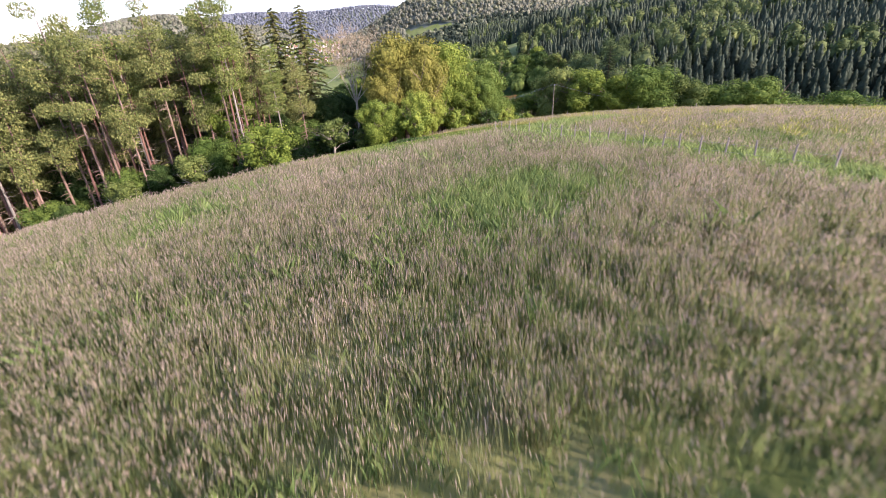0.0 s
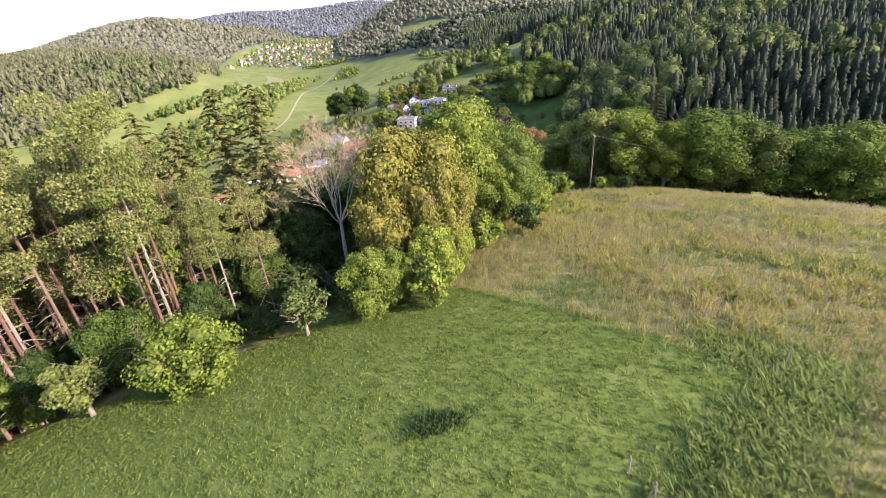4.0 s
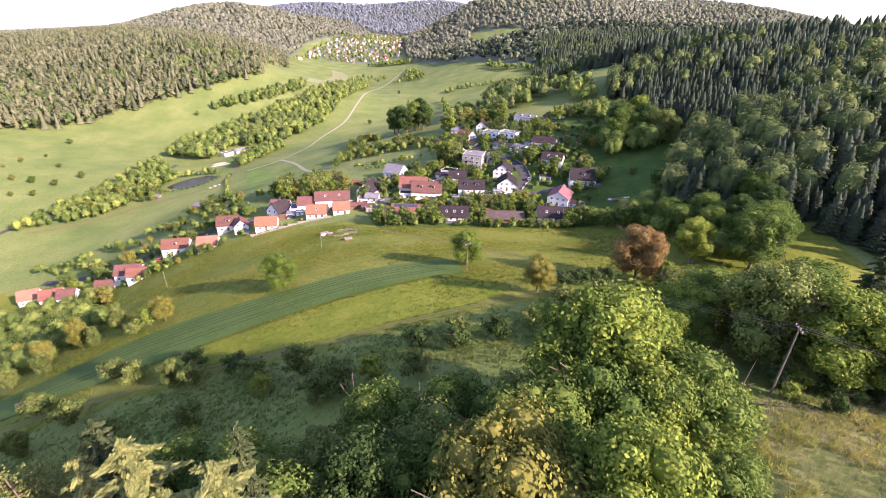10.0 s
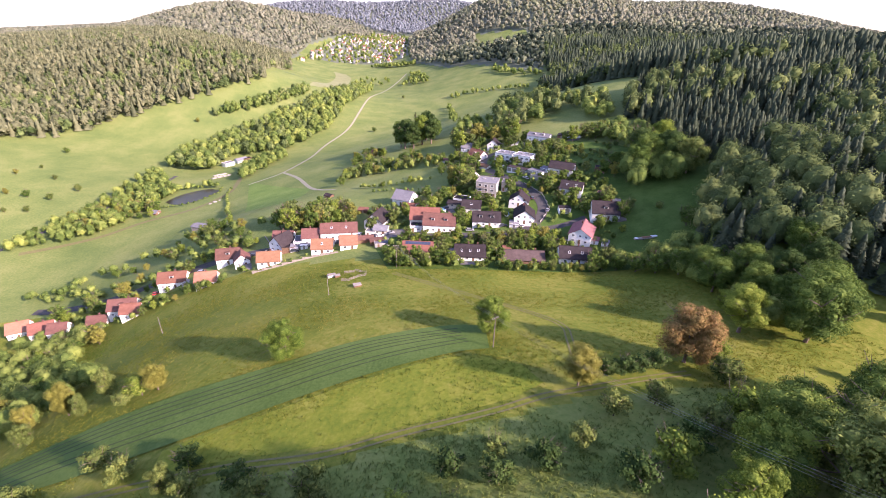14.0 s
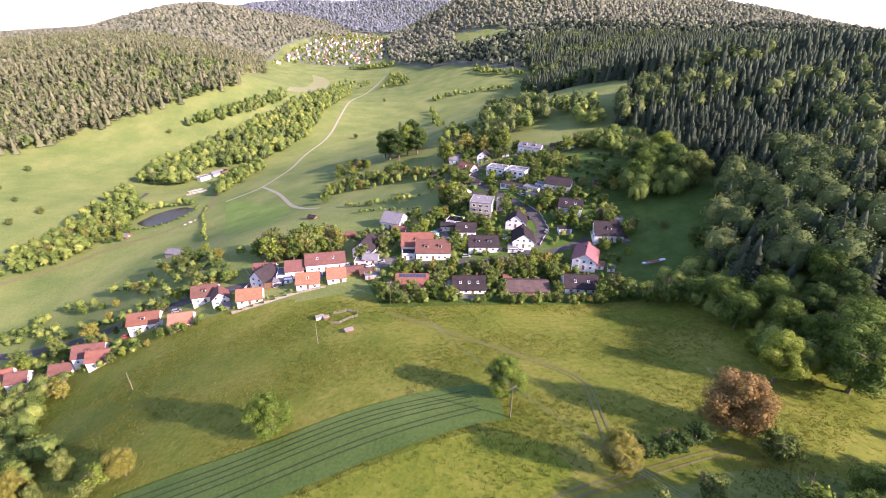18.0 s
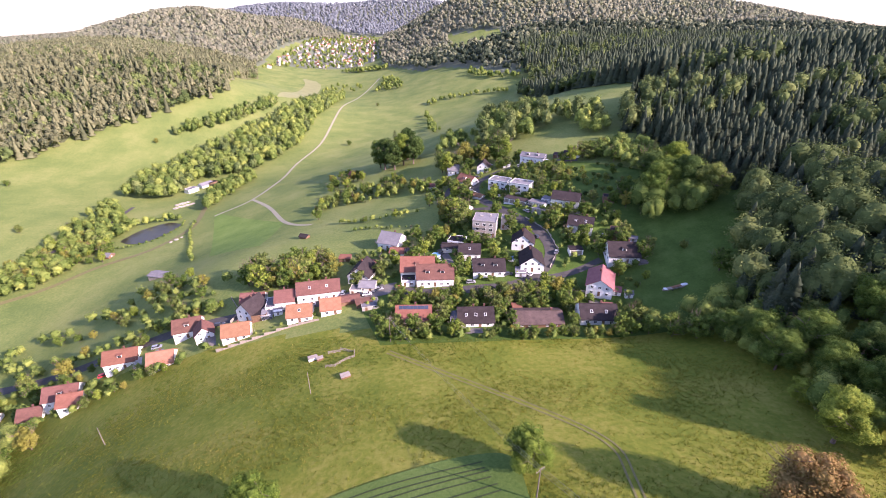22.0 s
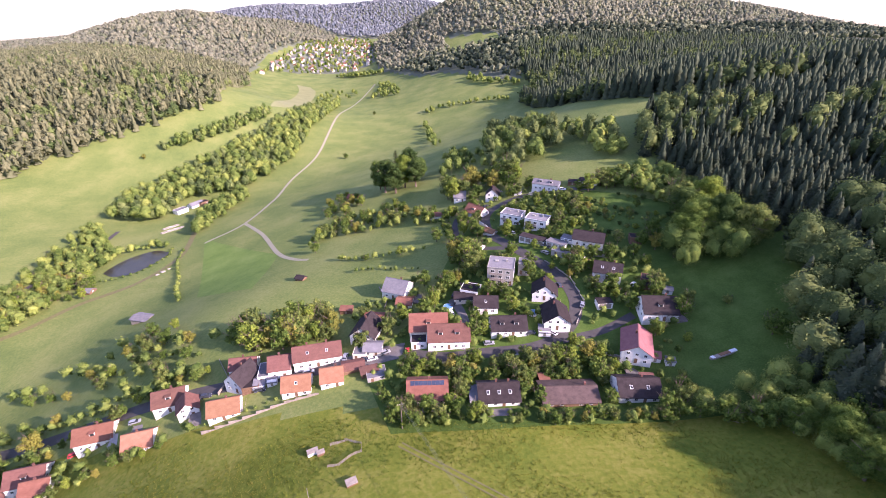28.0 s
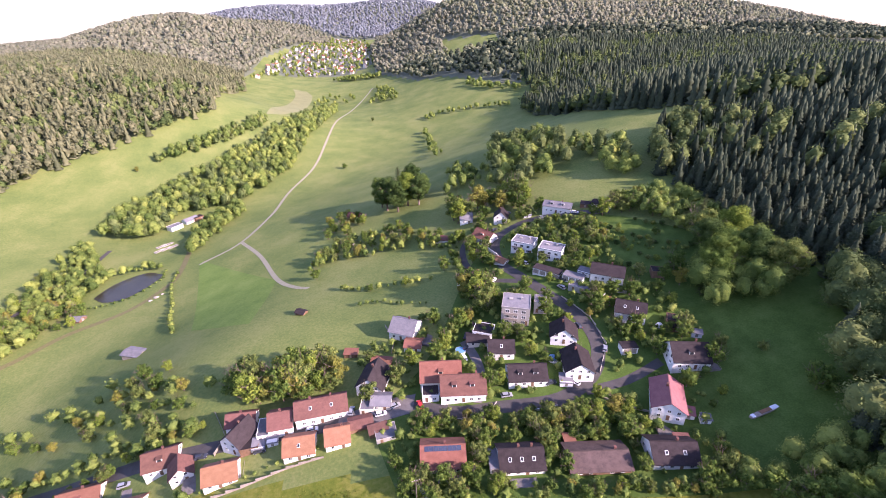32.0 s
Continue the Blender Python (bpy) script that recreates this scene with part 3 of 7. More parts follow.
def far_spruce(seed, tiers=8, sides=7, wide=0.17, tufts=0):
    """Corners and faces of a conifer one metre high: a jagged tiered cone with tufts of boughs standing off it."""
    rng = np.random.default_rng(seed)
    v, f = [], []
    for i in range(2 * tiers + 1):
        u = i / (2 * tiers)
        z = 0.06 + 0.94 * u
        rad = wide * (1 - u) ** 0.72 * (1.12 if i % 2 == 0 else 0.72) + 0.004
        for j in range(sides):
            q = 6.283 * (j + 0.5 * (i % 2)) / sides + 0.3 * rng.random()
            rr = rad * (0.72 + 0.5 * rng.random())
            v.append((math.cos(q) * rr, math.sin(q) * rr, z - (0.035 * rng.random() if i % 2 == 0 else 0)))
    for i in range(2 * tiers):
        for j in range(sides):
            f.append((i * sides + j, i * sides + (j + 1) % sides, (i + 1) * sides + (j + 1) % sides, (i + 1) * sides + j))
    for k in range(tufts):
        u = 0.95 * rng.random() ** 1.3
        q, rad = rng.random() * 6.283, wide * (1 - u) ** 0.72 * (0.8 + 0.35 * rng.random())
        s = 0.03 * (1.15 - u) * (0.7 + 0.6 * rng.random())
        p = np.array((math.cos(q) * rad, math.sin(q) * rad, 0.08 + 0.92 * u))
        a, b = np.array((math.cos(q), math.sin(q), -0.35)) * s * 1.3, np.array((-math.sin(q), math.cos(q), 0.4 * rng.normal())) * s * 0.7
        n = len(v)
        v += [p - a, p + b, p + a, p - b]
        f.append((n, n + 1, n + 2, n + 3))
    return np.array(v), np.array(f)


def inside(poly, x, y):
    p = np.array(poly, float)
    hit = np.zeros(len(x), bool)
    for (x0, y0), (x1, y1) in zip(p, np.roll(p, -1, 0)):
        if y0 != y1:
            hit ^= ((y0 > y) != (y1 > y)) & (x < (x1 - x0) * (y - y0) / (y1 - y0) + x0)
    return hit


def scatter(rng, poly, gap, keep_off=()):
    """Jittered places about gap apart within a polygon."""
    p = np.array(poly, float)
    xs, ys = np.arange(p[:, 0].min(), p[:, 0].max(), gap), np.arange(p[:, 1].min(), p[:, 1].max(), gap)
    x, y = (a.ravel() for a in np.meshgrid(xs, ys))
    x, y = x + (rng.random(x.size) - 0.5) * gap * 1.1, y + (rng.random(y.size) - 0.5) * gap * 1.1
    m = inside(poly, x, y)
    for q in keep_off:
        m &= ~inside(q, x, y)
    return np.stack([x[m], y[m]], 1)


# ---- fields, roads, water ----
patch("crop_field", [(-150, 176), (-112, 175), (-86, 173.5), (-64, 174.3), (-39, 177.5), (-8, 184), (8, 187), (15.7, 187)], [(-160, 190), (-125, 188.4), (-82, 192), (-44, 194.7), (-19, 200), (4, 203), (14, 202), (16.5, 199)], M_CROP, "blue-green young cereal field with tramlines on the slope", "field", 0.3, 60, 10)
patch("flower_bank", [(-64, 166.5), (-46, 164.5), (-24, 161.5), (-7, 162), (8, 163.5), (18, 166), (25, 170)], [(-64, 173), (-39, 176), (-20, 180), (-8, 182.5), (2, 184.5), (12, 184.5), (22, 178)], M_BANK, "yellow-green flowering bank below the cereal field", "meadow", 0.06, 50, 14)
patch("village_lawn", [(-15, 262), (10, 258.5), (40, 256), (72, 251.5), (100, 248), (140, 246)], [(-26, 300), (0, 325), (35, 395), (70, 412), (108, 400), (160, 330)], M_LAWN, "shady green garden lawns between the houses", "lawn", 0.05, 70, 60)
for off in (0.34, 0.62, 0.82):
    lo = np.array([(-112, 175), (-86, 173.5), (-64, 174.3), (-39, 177.5), (-8, 184), (12, 188)], float)
    up = np.array([(-125, 188.4), (-82, 192), (-60, 193), (-44, 194.7), (-19, 200), (8, 202)], float)
    line = lo + (up - lo) * off
    for s in (-0.9, 0.9):
        ribbon("tramline", [tuple(p) for p in line], 0.38, M_RUT, "dark wheel line through the young cereal", "track", 0.36, 3.0, 2, s)
patch("hay_meadow", [(-90, -30), (-40, -32), (0, -35), (50, -32), (110, -25)], [(-95, 60), (-40, 92), (0, 112), (46, 120), (112, 116)], M_HAY, "tall unmown hay meadow on the hilltop", "meadow", 0.04, 90, 90)
patch("mown_strip", [(-70, 48), (-40, 42.5), (-12.4, 40.3), (4, 41), (12.6, 42), (22, 45)], [(-75, 72), (-50, 72), (-23, 70), (-4, 71), (11.8, 71), (26, 47)], M_MOWN, "short mown bright green grass strip along the wood", "grass", 0.16, 60, 24)
for s in (-0.8, 0.8):
    ribbon("farm_track", [(-12.3, 257), (0, 245), (13.4, 231.8), (25.8, 219), (35.7, 207.4), (39.5, 199), (38, 190), (35, 176)], 0.5, M_TRACK, "narrow brown wheel rut through the meadow", "track", 0.1, 2.0, 3, s)
    ribbon("field_track", [(-130, 172), (-89, 167), (-46.6, 162.6), (-23.7, 159), (-7, 160), (12, 162), (23.5, 165), (36, 167), (60, 172)], 0.5, M_TRACK, "brown earth wheel rut beside the cereal field", "track", 0.1, 2.0, 3, s)
ribbon("village_road", [(-230, 330), (-189, 322), (-140, 311), (-100, 305), (-60, 300.7), (-25, 299), (-10, 300), (6, 294.5), (21, 293.5), (39, 292.5), (50, 295.5), (60, 303), (64.5, 314), (62.5, 328), (55.6, 343), (47.7, 362), (43, 379), (46, 402), (55, 414), (71, 419), (92, 413), (112, 402)], 5.2, M_ASPHALT, "grey asphalt village street curving uphill between the houses", "road", 0.14, 2.5, 5)
ribbon("side_street", [(52, 294), (68, 295), (83, 299)], 3.4, M_ASPHALT, "narrow asphalt drive to the upper houses", "road", 0.12, 2.0, 3)
ribbon("yard_lane", [(13, 297), (17, 309), (16.6, 319), (14, 328)], 3.6, M_PAVING, "paved lane between village houses", "road", 0.12, 2.0, 3)
ribbon("back_lane", [(52, 414), (36, 420), (28.6, 408), (27, 386), (32, 368), (46, 358)], 3.2, M_ASPHALT, "narrow asphalt lane round the old houses", "road", 0.12, 2.0, 3)
ribbon("valley_path", [(-162, 515), (-137, 545), (-127, 613), (-122, 690), (-101, 768), (-91, 864), (-82, 1000), (-64, 1090), (-45, 1165), (-20, 1260)], 3.0, M_GRAVEL, "pale gravel path through the valley meadow", "path", 0.15, 6.0, 3)
ribbon("valley_path", [(-137, 545), (-110, 498), (-87, 446), (-72, 424), (-62, 416)], 3.0, M_GRAVEL, "pale gravel path bending to the gardens", "path", 0.15, 4.0, 3)
patch("bare_field", [(-186, 930), (-160, 985), (-152, 1219), (-170, 1290)], [(-192, 1000), (-191, 1083), (-189, 1232), (-203, 1308)], M_STUBBLE, "pale brown bare field strip on the valley floor", "field", 0.15, 30, 10)
patch("clover_field", [(-126, 402), (-107, 390), (-87, 381)], [(-165, 525), (-87, 445)], M_CLOVERFIELD, "bright green clover field between ditch and path", "field", 0.1, 30, 16)
ribbon("country_road", [(-330, 330), (-300, 420), (-279, 471), (-271, 493), (-262, 531), (-262, 580)], 4.0, M_ASPHALT, "narrow country road along the stream wood", "road", 0.15, 5.0, 3)
ribbon("stream_path", [(-290, 400), (-249, 424), (-224, 448), (-192, 464), (-176, 489), (-175, 511), (-185, 560), (-200, 620)], 4.5, M_TRACK, "brown earth track beside the fish pond", "path", 0.15, 5.0, 3)
patch("yard", [(-36, 296), (-22, 296.5), (-10, 298)], [(-36, 302), (-22, 306), (-8, 306)], M_PAVING, "grey paved yard at the street bend", "yard", 0.18, 16, 8)
patch("pond", [(-229, 490), (-218, 482), (-204, 482), (-194, 492), (-188, 506)], [(-229, 494), (-224, 508), (-214, 517), (-202, 520), (-189, 511)], M_WATER, "small dark fish pond with reflecting water", "pond", 0.3, 30, 12)

# ---- far woods ----
rng = np.random.default_rng(5)
K_MID = [far_spruce(s, 5, 6, 0.21, 14) for s in (31, 32, 33)]
K_SPRUCE = [far_spruce(s, 8, 7, 0.205, 70) for s in (1, 2, 3, 4)]
K_DIST = [far_broadleaf(s, 10, 0.72, 3, 9, 0.07) for s in (23, 24, 27)]
K_DIST_LEAF = [far_broadleaf(s, 10, 0.85, 3, 9, 0.07) for s in (25, 26)]
K_PINE = [far_spruce(s, 4, 6, 0.2, 12) for s in (4,)] + [far_broadleaf(s, 34, 0.52, 3, 10, 0.05) for s in (14, 15, 19)]
K_BEECH = [far_broadleaf(s, 44, 0.62, 2, 11, 0.055) for s in (6, 7, 8)]
K_BEECH_NEAR = [far_broadleaf(s, 300, 0.74, 4, 15, 0.036) for s in (9, 10, 11)]
K_TALL_NEAR = [far_broadleaf(s, 300, 0.56, 4, 17, 0.032) for s in (12, 13)]
K_CLOSE = [far_broadleaf(s, 1000, 0.72, 4, 22, 0.02) for s in (41, 42, 43)]
K_CLOSE_SPRUCE = [far_spruce(s, 11, 9, 0.2, 420) for s in (44, 45, 46)]
K_SHRUB = [far_broadleaf(s, 120, 0.95, 3, 11, 0.055) for s in (16, 17, 18)]
LEFT = [(-520, 560), (-440, 650), (-414, 690), (-395, 722), (-370, 745), (-327, 785), (-289, 819), (-244, 875), (-256, 939), (-268, 1060), (-277, 1184), (-319, 1351), (-800, 1351), (-1100, 1000), (-900, 500), (-650, 430)]
LEFT_FAR = [(-319, 1351), (-325, 1500), (-325, 1656), (-285, 1800), (-215, 2050), (-180, 2330), (-300, 2500), (-1500, 2600), (-1900, 1500), (-1500, 700), (-1100, 700), (-1000, 1000), (-800, 1351)]
RIGHT = [(130, 225), (112, 240), (113, 258), (123, 270), (136, 286), (150, 304), (155, 330), (147, 341), (149, 361), (162, 389), (160, 405), (153, 426), (160, 446), (168, 460), (186, 485), (245, 476), (420, 455), (640, 460), (720, 250), (560, 30), (330, 0), (230, 90), (160, 160)]
BAND = [(188, 820), (190, 740), (192, 657), (203, 561), (225, 520), (249, 487), (420, 470), (640, 480), (850, 900), (900, 1150), (600, 1230), (400, 1230), (290, 1180), (250, 1000), (235, 900)]
GROVE = [(63, 470), (70, 452), (88, 470), (115, 474), (135, 504), (132, 560), (110, 600), (93, 596), (76, 540)]
GROVE_EAST = [(135, 510), (158, 486), (152, 446), (140, 430), (134, 452), (130, 490)]
HILL = [(-10, 1420), (20, 1350), (78, 1195), (128, 1150), (165, 1075), (235, 960), (290, 1180), (400, 1230), (600, 1230), (900, 1150), (1100, 1100), (1700, 1300), (1900, 2300), (900, 2500), (300, 2500), (60, 2300), (-20, 1800)]
FAR_MEADOW = [(165, 1490), (300, 1380), (285, 1290), (165, 1325)]
FAR_LEFT = [(-300, 2500), (-180, 2400), (60, 2380), (300, 2500), (700, 2700), (600, 3250), (-300, 3250), (-1300, 3100), (-1500, 2600)]
MILL = [(-232, 585), (-196, 590), (-188, 655), (-222, 662)]
STREAM = [(-286, 606), (-285, 662), (-255, 709), (-220, 750), (-175, 831), (-138, 947), (-116, 1120), (-88, 1100), (-101, 925), (-119, 814), (-128, 762), (-149, 714), (-172, 672), (-203, 660), (-222, 600)]
STREAM_ROW = [(-285, 752), (-229, 792), (-199, 829), (-174, 888), (-180, 915), (-210, 856), (-245, 806), (-290, 765)]
PASTURE = [(-200, 90), (-60, 96), (0, 105), (50, 118), (140, 110), (140, 150), (90, 158), (62, 166), (36, 164), (12, 159), (-10, 156.5), (-25, 156), (-48, 159), (-90, 163), (-200, 168)]
spots = scatter(rng, LEFT, 7.4)
pick = rng.random(len(spots)) + 0.3 * np.sin(spots[:, 0] / 61 + 1) * np.cos(spots[:, 1] / 47)
rim = (spots[:, 0] * 0.68 - spots[:, 1] * 0.73 > -775) & (spots[:, 1] < 900)
pick[rim] += 0.35
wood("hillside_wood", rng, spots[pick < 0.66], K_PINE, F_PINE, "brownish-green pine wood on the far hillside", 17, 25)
wood("hillside_wood", rng, spots[pick >= 0.66], K_BEECH, F_BEECH, "green mixed leafy wood on the far hillside", 14, 21)
spots = scatter(rng, LEFT_FAR, 14.5)
pick = rng.random(len(spots))
# the ridge woods carry distance haze in their leaf colour
wood("distant_wood", rng, spots[pick < 0.75], K_DIST, F_HAZED, "distant pine wood on the valley's ridge, painted grey with haze", 19, 27)
wood("distant_wood", rng, spots[pick >= 0.75], K_DIST_LEAF, F_HAZED_LEAF, "distant leafy wood on the valley's ridge", 17, 24)
spots = scatter(rng, RIGHT, 4.8)
spots = spots[(spots[:, 0] < 330) | (rng.random(len(spots)) < 0.5)]
pick = rng.random(len(spots)) + 0.38 * np.sin(spots[:, 0] / 37) * np.cos(spots[:, 1] / 29)
edge = (spots[:, 0] < 158) & (spots[:, 1] < 330)
pick[edge] += 0.25
near = spots[:, 0] < 250
leaf = pick >= 0.86
wood("spruce_forest", rng, spots[~leaf & ~near], K_MID, F_SPRUCE, "dark spruce forest high on the shaded slope", 11, 19)
close = (spots[:, 0] < 195) & (spots[:, 1] < 400)
wood("spruce_forest", rng, spots[~leaf & close], K_CLOSE_SPRUCE, F_SPRUCE, "dark spruces at the forest's lower edge", 10, 19)
wood("spruce_forest", rng, spots[~leaf & near & ~close], K_SPRUCE, F_SPRUCE, "dark dense spruce forest on the shaded slope", 10, 19)
wood("leafy_forest", rng, spots[leaf & close][::2], K_CLOSE, F_OAK, "leafy trees at the spruce forest's edge", 13, 20)
wood("leafy_forest", rng, spots[leaf & ~close][::2], K_TALL_NEAR, F_OAK, "leafy trees among the dark spruce forest", 15, 22)
spots = scatter(rng, BAND, 7.6)
pick = rng.random(len(spots)) + 0.5 * np.sin(spots[:, 0] / 41 + 2) * np.sin(spots[:, 1] / 33)
wood("spruce_forest", rng, spots[pick < 0.62], K_MID, F_SPRUCE, "dark spruce forest behind the upper meadow", 17, 26)
wood("leafy_forest", rng, spots[pick >= 0.62], K_BEECH, F_OAK, "leafy trees in the forest behind the upper meadow", 15, 23)
for poly, gap in ((GROVE, 8.6), (GROVE_EAST, 7.5)):
    spots = scatter(rng, poly, gap)
    pick = rng.random(len(spots))
    wood("leafy_wood", rng, spots[pick < 0.6], K_BEECH_NEAR, F_GARDEN, "mixed leafy trees above the village gardens", 9, 16)
    wood("leafy_wood", rng, spots[pick >= 0.6], K_TALL_NEAR, F_OAK, "darker tall trees above the village gardens", 12, 20)
spots = scatter(rng, HILL, 14.5, (FAR_MEADOW,))
pick = rng.random(len(spots)) + 0.3 * np.sin(spots[:, 0] / 90) * np.cos(spots[:, 1] / 70)
low = spots[:, 1] < 1330
wood("distant_wood", rng, spots[(pick < 0.55) & low], K_DIST, F_SPRUCE, "dark conifer wood at the foot of the round hill", 19, 27)
wood("distant_wood", rng, spots[(pick < 0.55) & ~low], K_DIST, F_HAZED, "distant conifer wood on the round hill", 19, 27)
wood("distant_wood", rng, spots[pick >= 0.55], K_DIST_LEAF, F_HAZED_LEAF, "distant leafy wood on the round hill", 16, 23)
wood("distant_wood", rng, scatter(rng, FAR_LEFT, 19), K_DIST, F_HAZED_BLUE, "wood on the farthest ridge, painted bluish with haze", 22, 30)
for poly, gap, lo, hi in ((STREAM, 8.0, 12, 19), (STREAM_ROW, 6.5, 9, 14)):
    spots = scatter(rng, poly, gap, (MILL,))
    pick = rng.random(len(spots))
    wood("stream_wood", rng, spots[pick < 0.65], K_BEECH_NEAR, F_GARDEN, "row of leafy trees along the stream", lo, hi)
    wood("stream_wood", rng, spots[pick >= 0.65], K_TALL_NEAR, F_BEECH, "paler willows along the stream", lo, hi)


# the woods' floor, on the ground sheet itself
ground.data.materials.append(M_FLOOR)
ground.data.materials.append(M_HAZED_FLOOR)
ground.data.materials.append(M_SLOPE)
ground.data.materials.append(M_ROUGH)
cell = np.stack([gx, gy], -1)
cell = ((cell[:-1, :-1] + cell[1:, 1:]) / 2).reshape(-1, 2)
under = np.zeros(len(cell), np.int32)
# slot 2, the ridges and far town, has haze put into its colour
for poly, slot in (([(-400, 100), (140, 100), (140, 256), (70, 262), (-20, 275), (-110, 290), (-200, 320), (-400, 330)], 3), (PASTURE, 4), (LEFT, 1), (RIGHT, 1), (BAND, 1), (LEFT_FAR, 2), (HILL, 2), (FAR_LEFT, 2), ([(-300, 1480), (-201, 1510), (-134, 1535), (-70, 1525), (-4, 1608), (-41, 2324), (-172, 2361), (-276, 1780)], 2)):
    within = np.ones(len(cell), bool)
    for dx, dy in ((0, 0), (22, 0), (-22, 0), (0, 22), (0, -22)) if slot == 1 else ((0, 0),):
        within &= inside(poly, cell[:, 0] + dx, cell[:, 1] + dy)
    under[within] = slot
under[inside(FAR_MEADOW, cell[:, 0], cell[:, 1])] = 0
ground.data.polygons.foreach_set("material_index", under)


# ---- kinds of trees ----
B1, B2, B3 = broadleaf(1, 12, 10, 1.6, 26000, 0.135, 38), broadleaf(2, 14, 9, 2.0, 26000, 0.14, 42), broadleaf(3, 10, 9, 0.8, 19000, 0.13, 34)
BUSH, SAPL = broadleaf(4, 4, 4.6, 0.4, 1700, 0.15, 11), broadleaf(5, 5, 3.8, 1.3, 3200, 0.1, 11)
BIG_BUSH = broadleaf(41, 7, 8.4, 0.2, 9000, 0.125, 22)
S1, S2 = spruce(6, 18, 7.0, 3.0, 21000, 0.17), spruce(7, 20, 6.0, 2.5, 14000, 0.2)
P1, P2, P3 = pine(8, 20, 6.5, 11.0, 9000, 0.092), pine(9, 21, 6.0, 10.0, 9000, 0.092), pine(10, 18, 6.0, 8.0, 8000, 0.092)
SMALL_B, SMALL_C = broadleaf(11, 8, 7.5, 0.6, 1500, 0.26, 13), broadleaf(12, 8, 6.2, 0.8, 1400, 0.26, 12)
oak_fresh = kind_of_tree("broadleaf_tree", B2, L_FRESH, M_BARK, "tall bright green broadleaf tree at the wood's edge")
oak = kind_of_tree("broadleaf_tree", B1, L_OAK, M_BARK, "round green broadleaf tree with a dense crown")
oak_round = kind_of_tree("broadleaf_tree", B3, L_ROUND, M_BARK, "round sunlit tree standing alone on the meadow slope")
oak_low = kind_of_tree("broadleaf_tree", B3, L_FRESH, M_BARK, "spreading fresh green tree with low branches")
yellow = kind_of_tree("broadleaf_tree", B1, L_YELLOW, M_BARK, "yellow-green flowering broadleaf tree with a dense crown")
dark_tree = kind_of_tree("broadleaf_tree", B2, L_DARK, M_BARK, "dark green broadleaf tree, its leaves coloured as shaded")
copper = kind_of_tree("copper_tree", B3, L_COPPER, M_BARK, "reddish-brown leaved tree beside the meadow")
olive_tree = kind_of_tree("broadleaf_tree", B3, L_OLIVE, M_BARK, "grey-green willow-like tree on the slope")
bush = kind_of_tree("bush", BUSH, L_OLIVE, M_BARK, "grey-green bush with dense twigs", "bush")
bush_fresh = kind_of_tree("bush", BUSH, L_FRESH, M_BARK, "fresh green leafy bush", "bush")
bush_dark = kind_of_tree("bush", BUSH, L_DARK, M_BARK, "dark green hedge bush", "bush")
bush_big = kind_of_tree("bush", BIG_BUSH, L_FRESH, M_BARK, "big rounded fresh green bush beside the mown strip", "bush")
fruit = kind_of_tree("fruit_tree", SAPL, L_OLIVE, M_PALEBARK, "small grey-green fruit tree with a leaning trunk")
spruce_a = kind_of_tree("spruce_tree", S1, L_SUNNY, M_PINEBARK, "tall spruce with hanging boughs, its needles coloured as sunlit")
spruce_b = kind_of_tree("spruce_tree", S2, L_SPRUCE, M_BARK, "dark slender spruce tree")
pine_a = kind_of_tree("pine_tree", P1, L_PINE, M_PINEBARK, "tall thin pine with a bare reddish trunk")
pine_b = kind_of_tree("pine_tree", P2, L_OLIVE, M_PALEBARK, "tall thin pine with a bare pale trunk")
pine_c = kind_of_tree("pine_tree", P3, L_PINE, M_PINEBARK, "half-bare pine with dead lower branches")
gd_green = kind_of_tree("garden_tree", SMALL_B, L_OAK, M_BARK, "green garden tree among the village houses")
gd_fresh = kind_of_tree("leafy_tree", SMALL_C, L_FRESH, M_BARK, "bright green garden tree among the village houses")
gd_olive = kind_of_tree("orchard_tree", SMALL_B, L_OLIVE, M_BARK, "grey-green garden tree beside the houses")
gd_yellow = kind_of_tree("orchard_tree", SMALL_C, L_YELLOW, M_BARK, "yellow-green garden tree beside the houses")
gd_dark = kind_of_tree("garden_conifer", S2, L_SPRUCE, M_BARK, "dark garden conifer among the houses")

# ---- the wood at the meadow's edge ----
rw = np.random.default_rng(21)
BELT = [(-95, 74), (-60, 73), (-34, 73), (-8, 75), (-4, 82), (-6, 96), (-40, 104), (-95, 112)]
for i, (x, y) in enumerate(scatter(rw, BELT, 4.1)):
    if x > -17 and y > 78:
        continue
    k = (pine_a, pine_b, pine_c, pine_a, pine_c)[i % 5]
    top = 65.5 - 0.55 * (y - 76) - 0.08 * max(0, -40 - x) - 5 * rw.random() ** 2 - (6 if x > -17 else 0)
    plant(k, x, y, min(34, top - hz(x, y)), 20, 0.75, group="trees of the wood's edge")
for i, (x, y) in enumerate(scatter(rw, [(-95, 84), (-60, 82), (-36, 83), (-12, 88), (-8, 98), (-40, 106), (-95, 114)], 7.0)):
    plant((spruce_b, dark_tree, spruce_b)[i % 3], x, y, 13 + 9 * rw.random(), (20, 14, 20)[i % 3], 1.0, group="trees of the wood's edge")
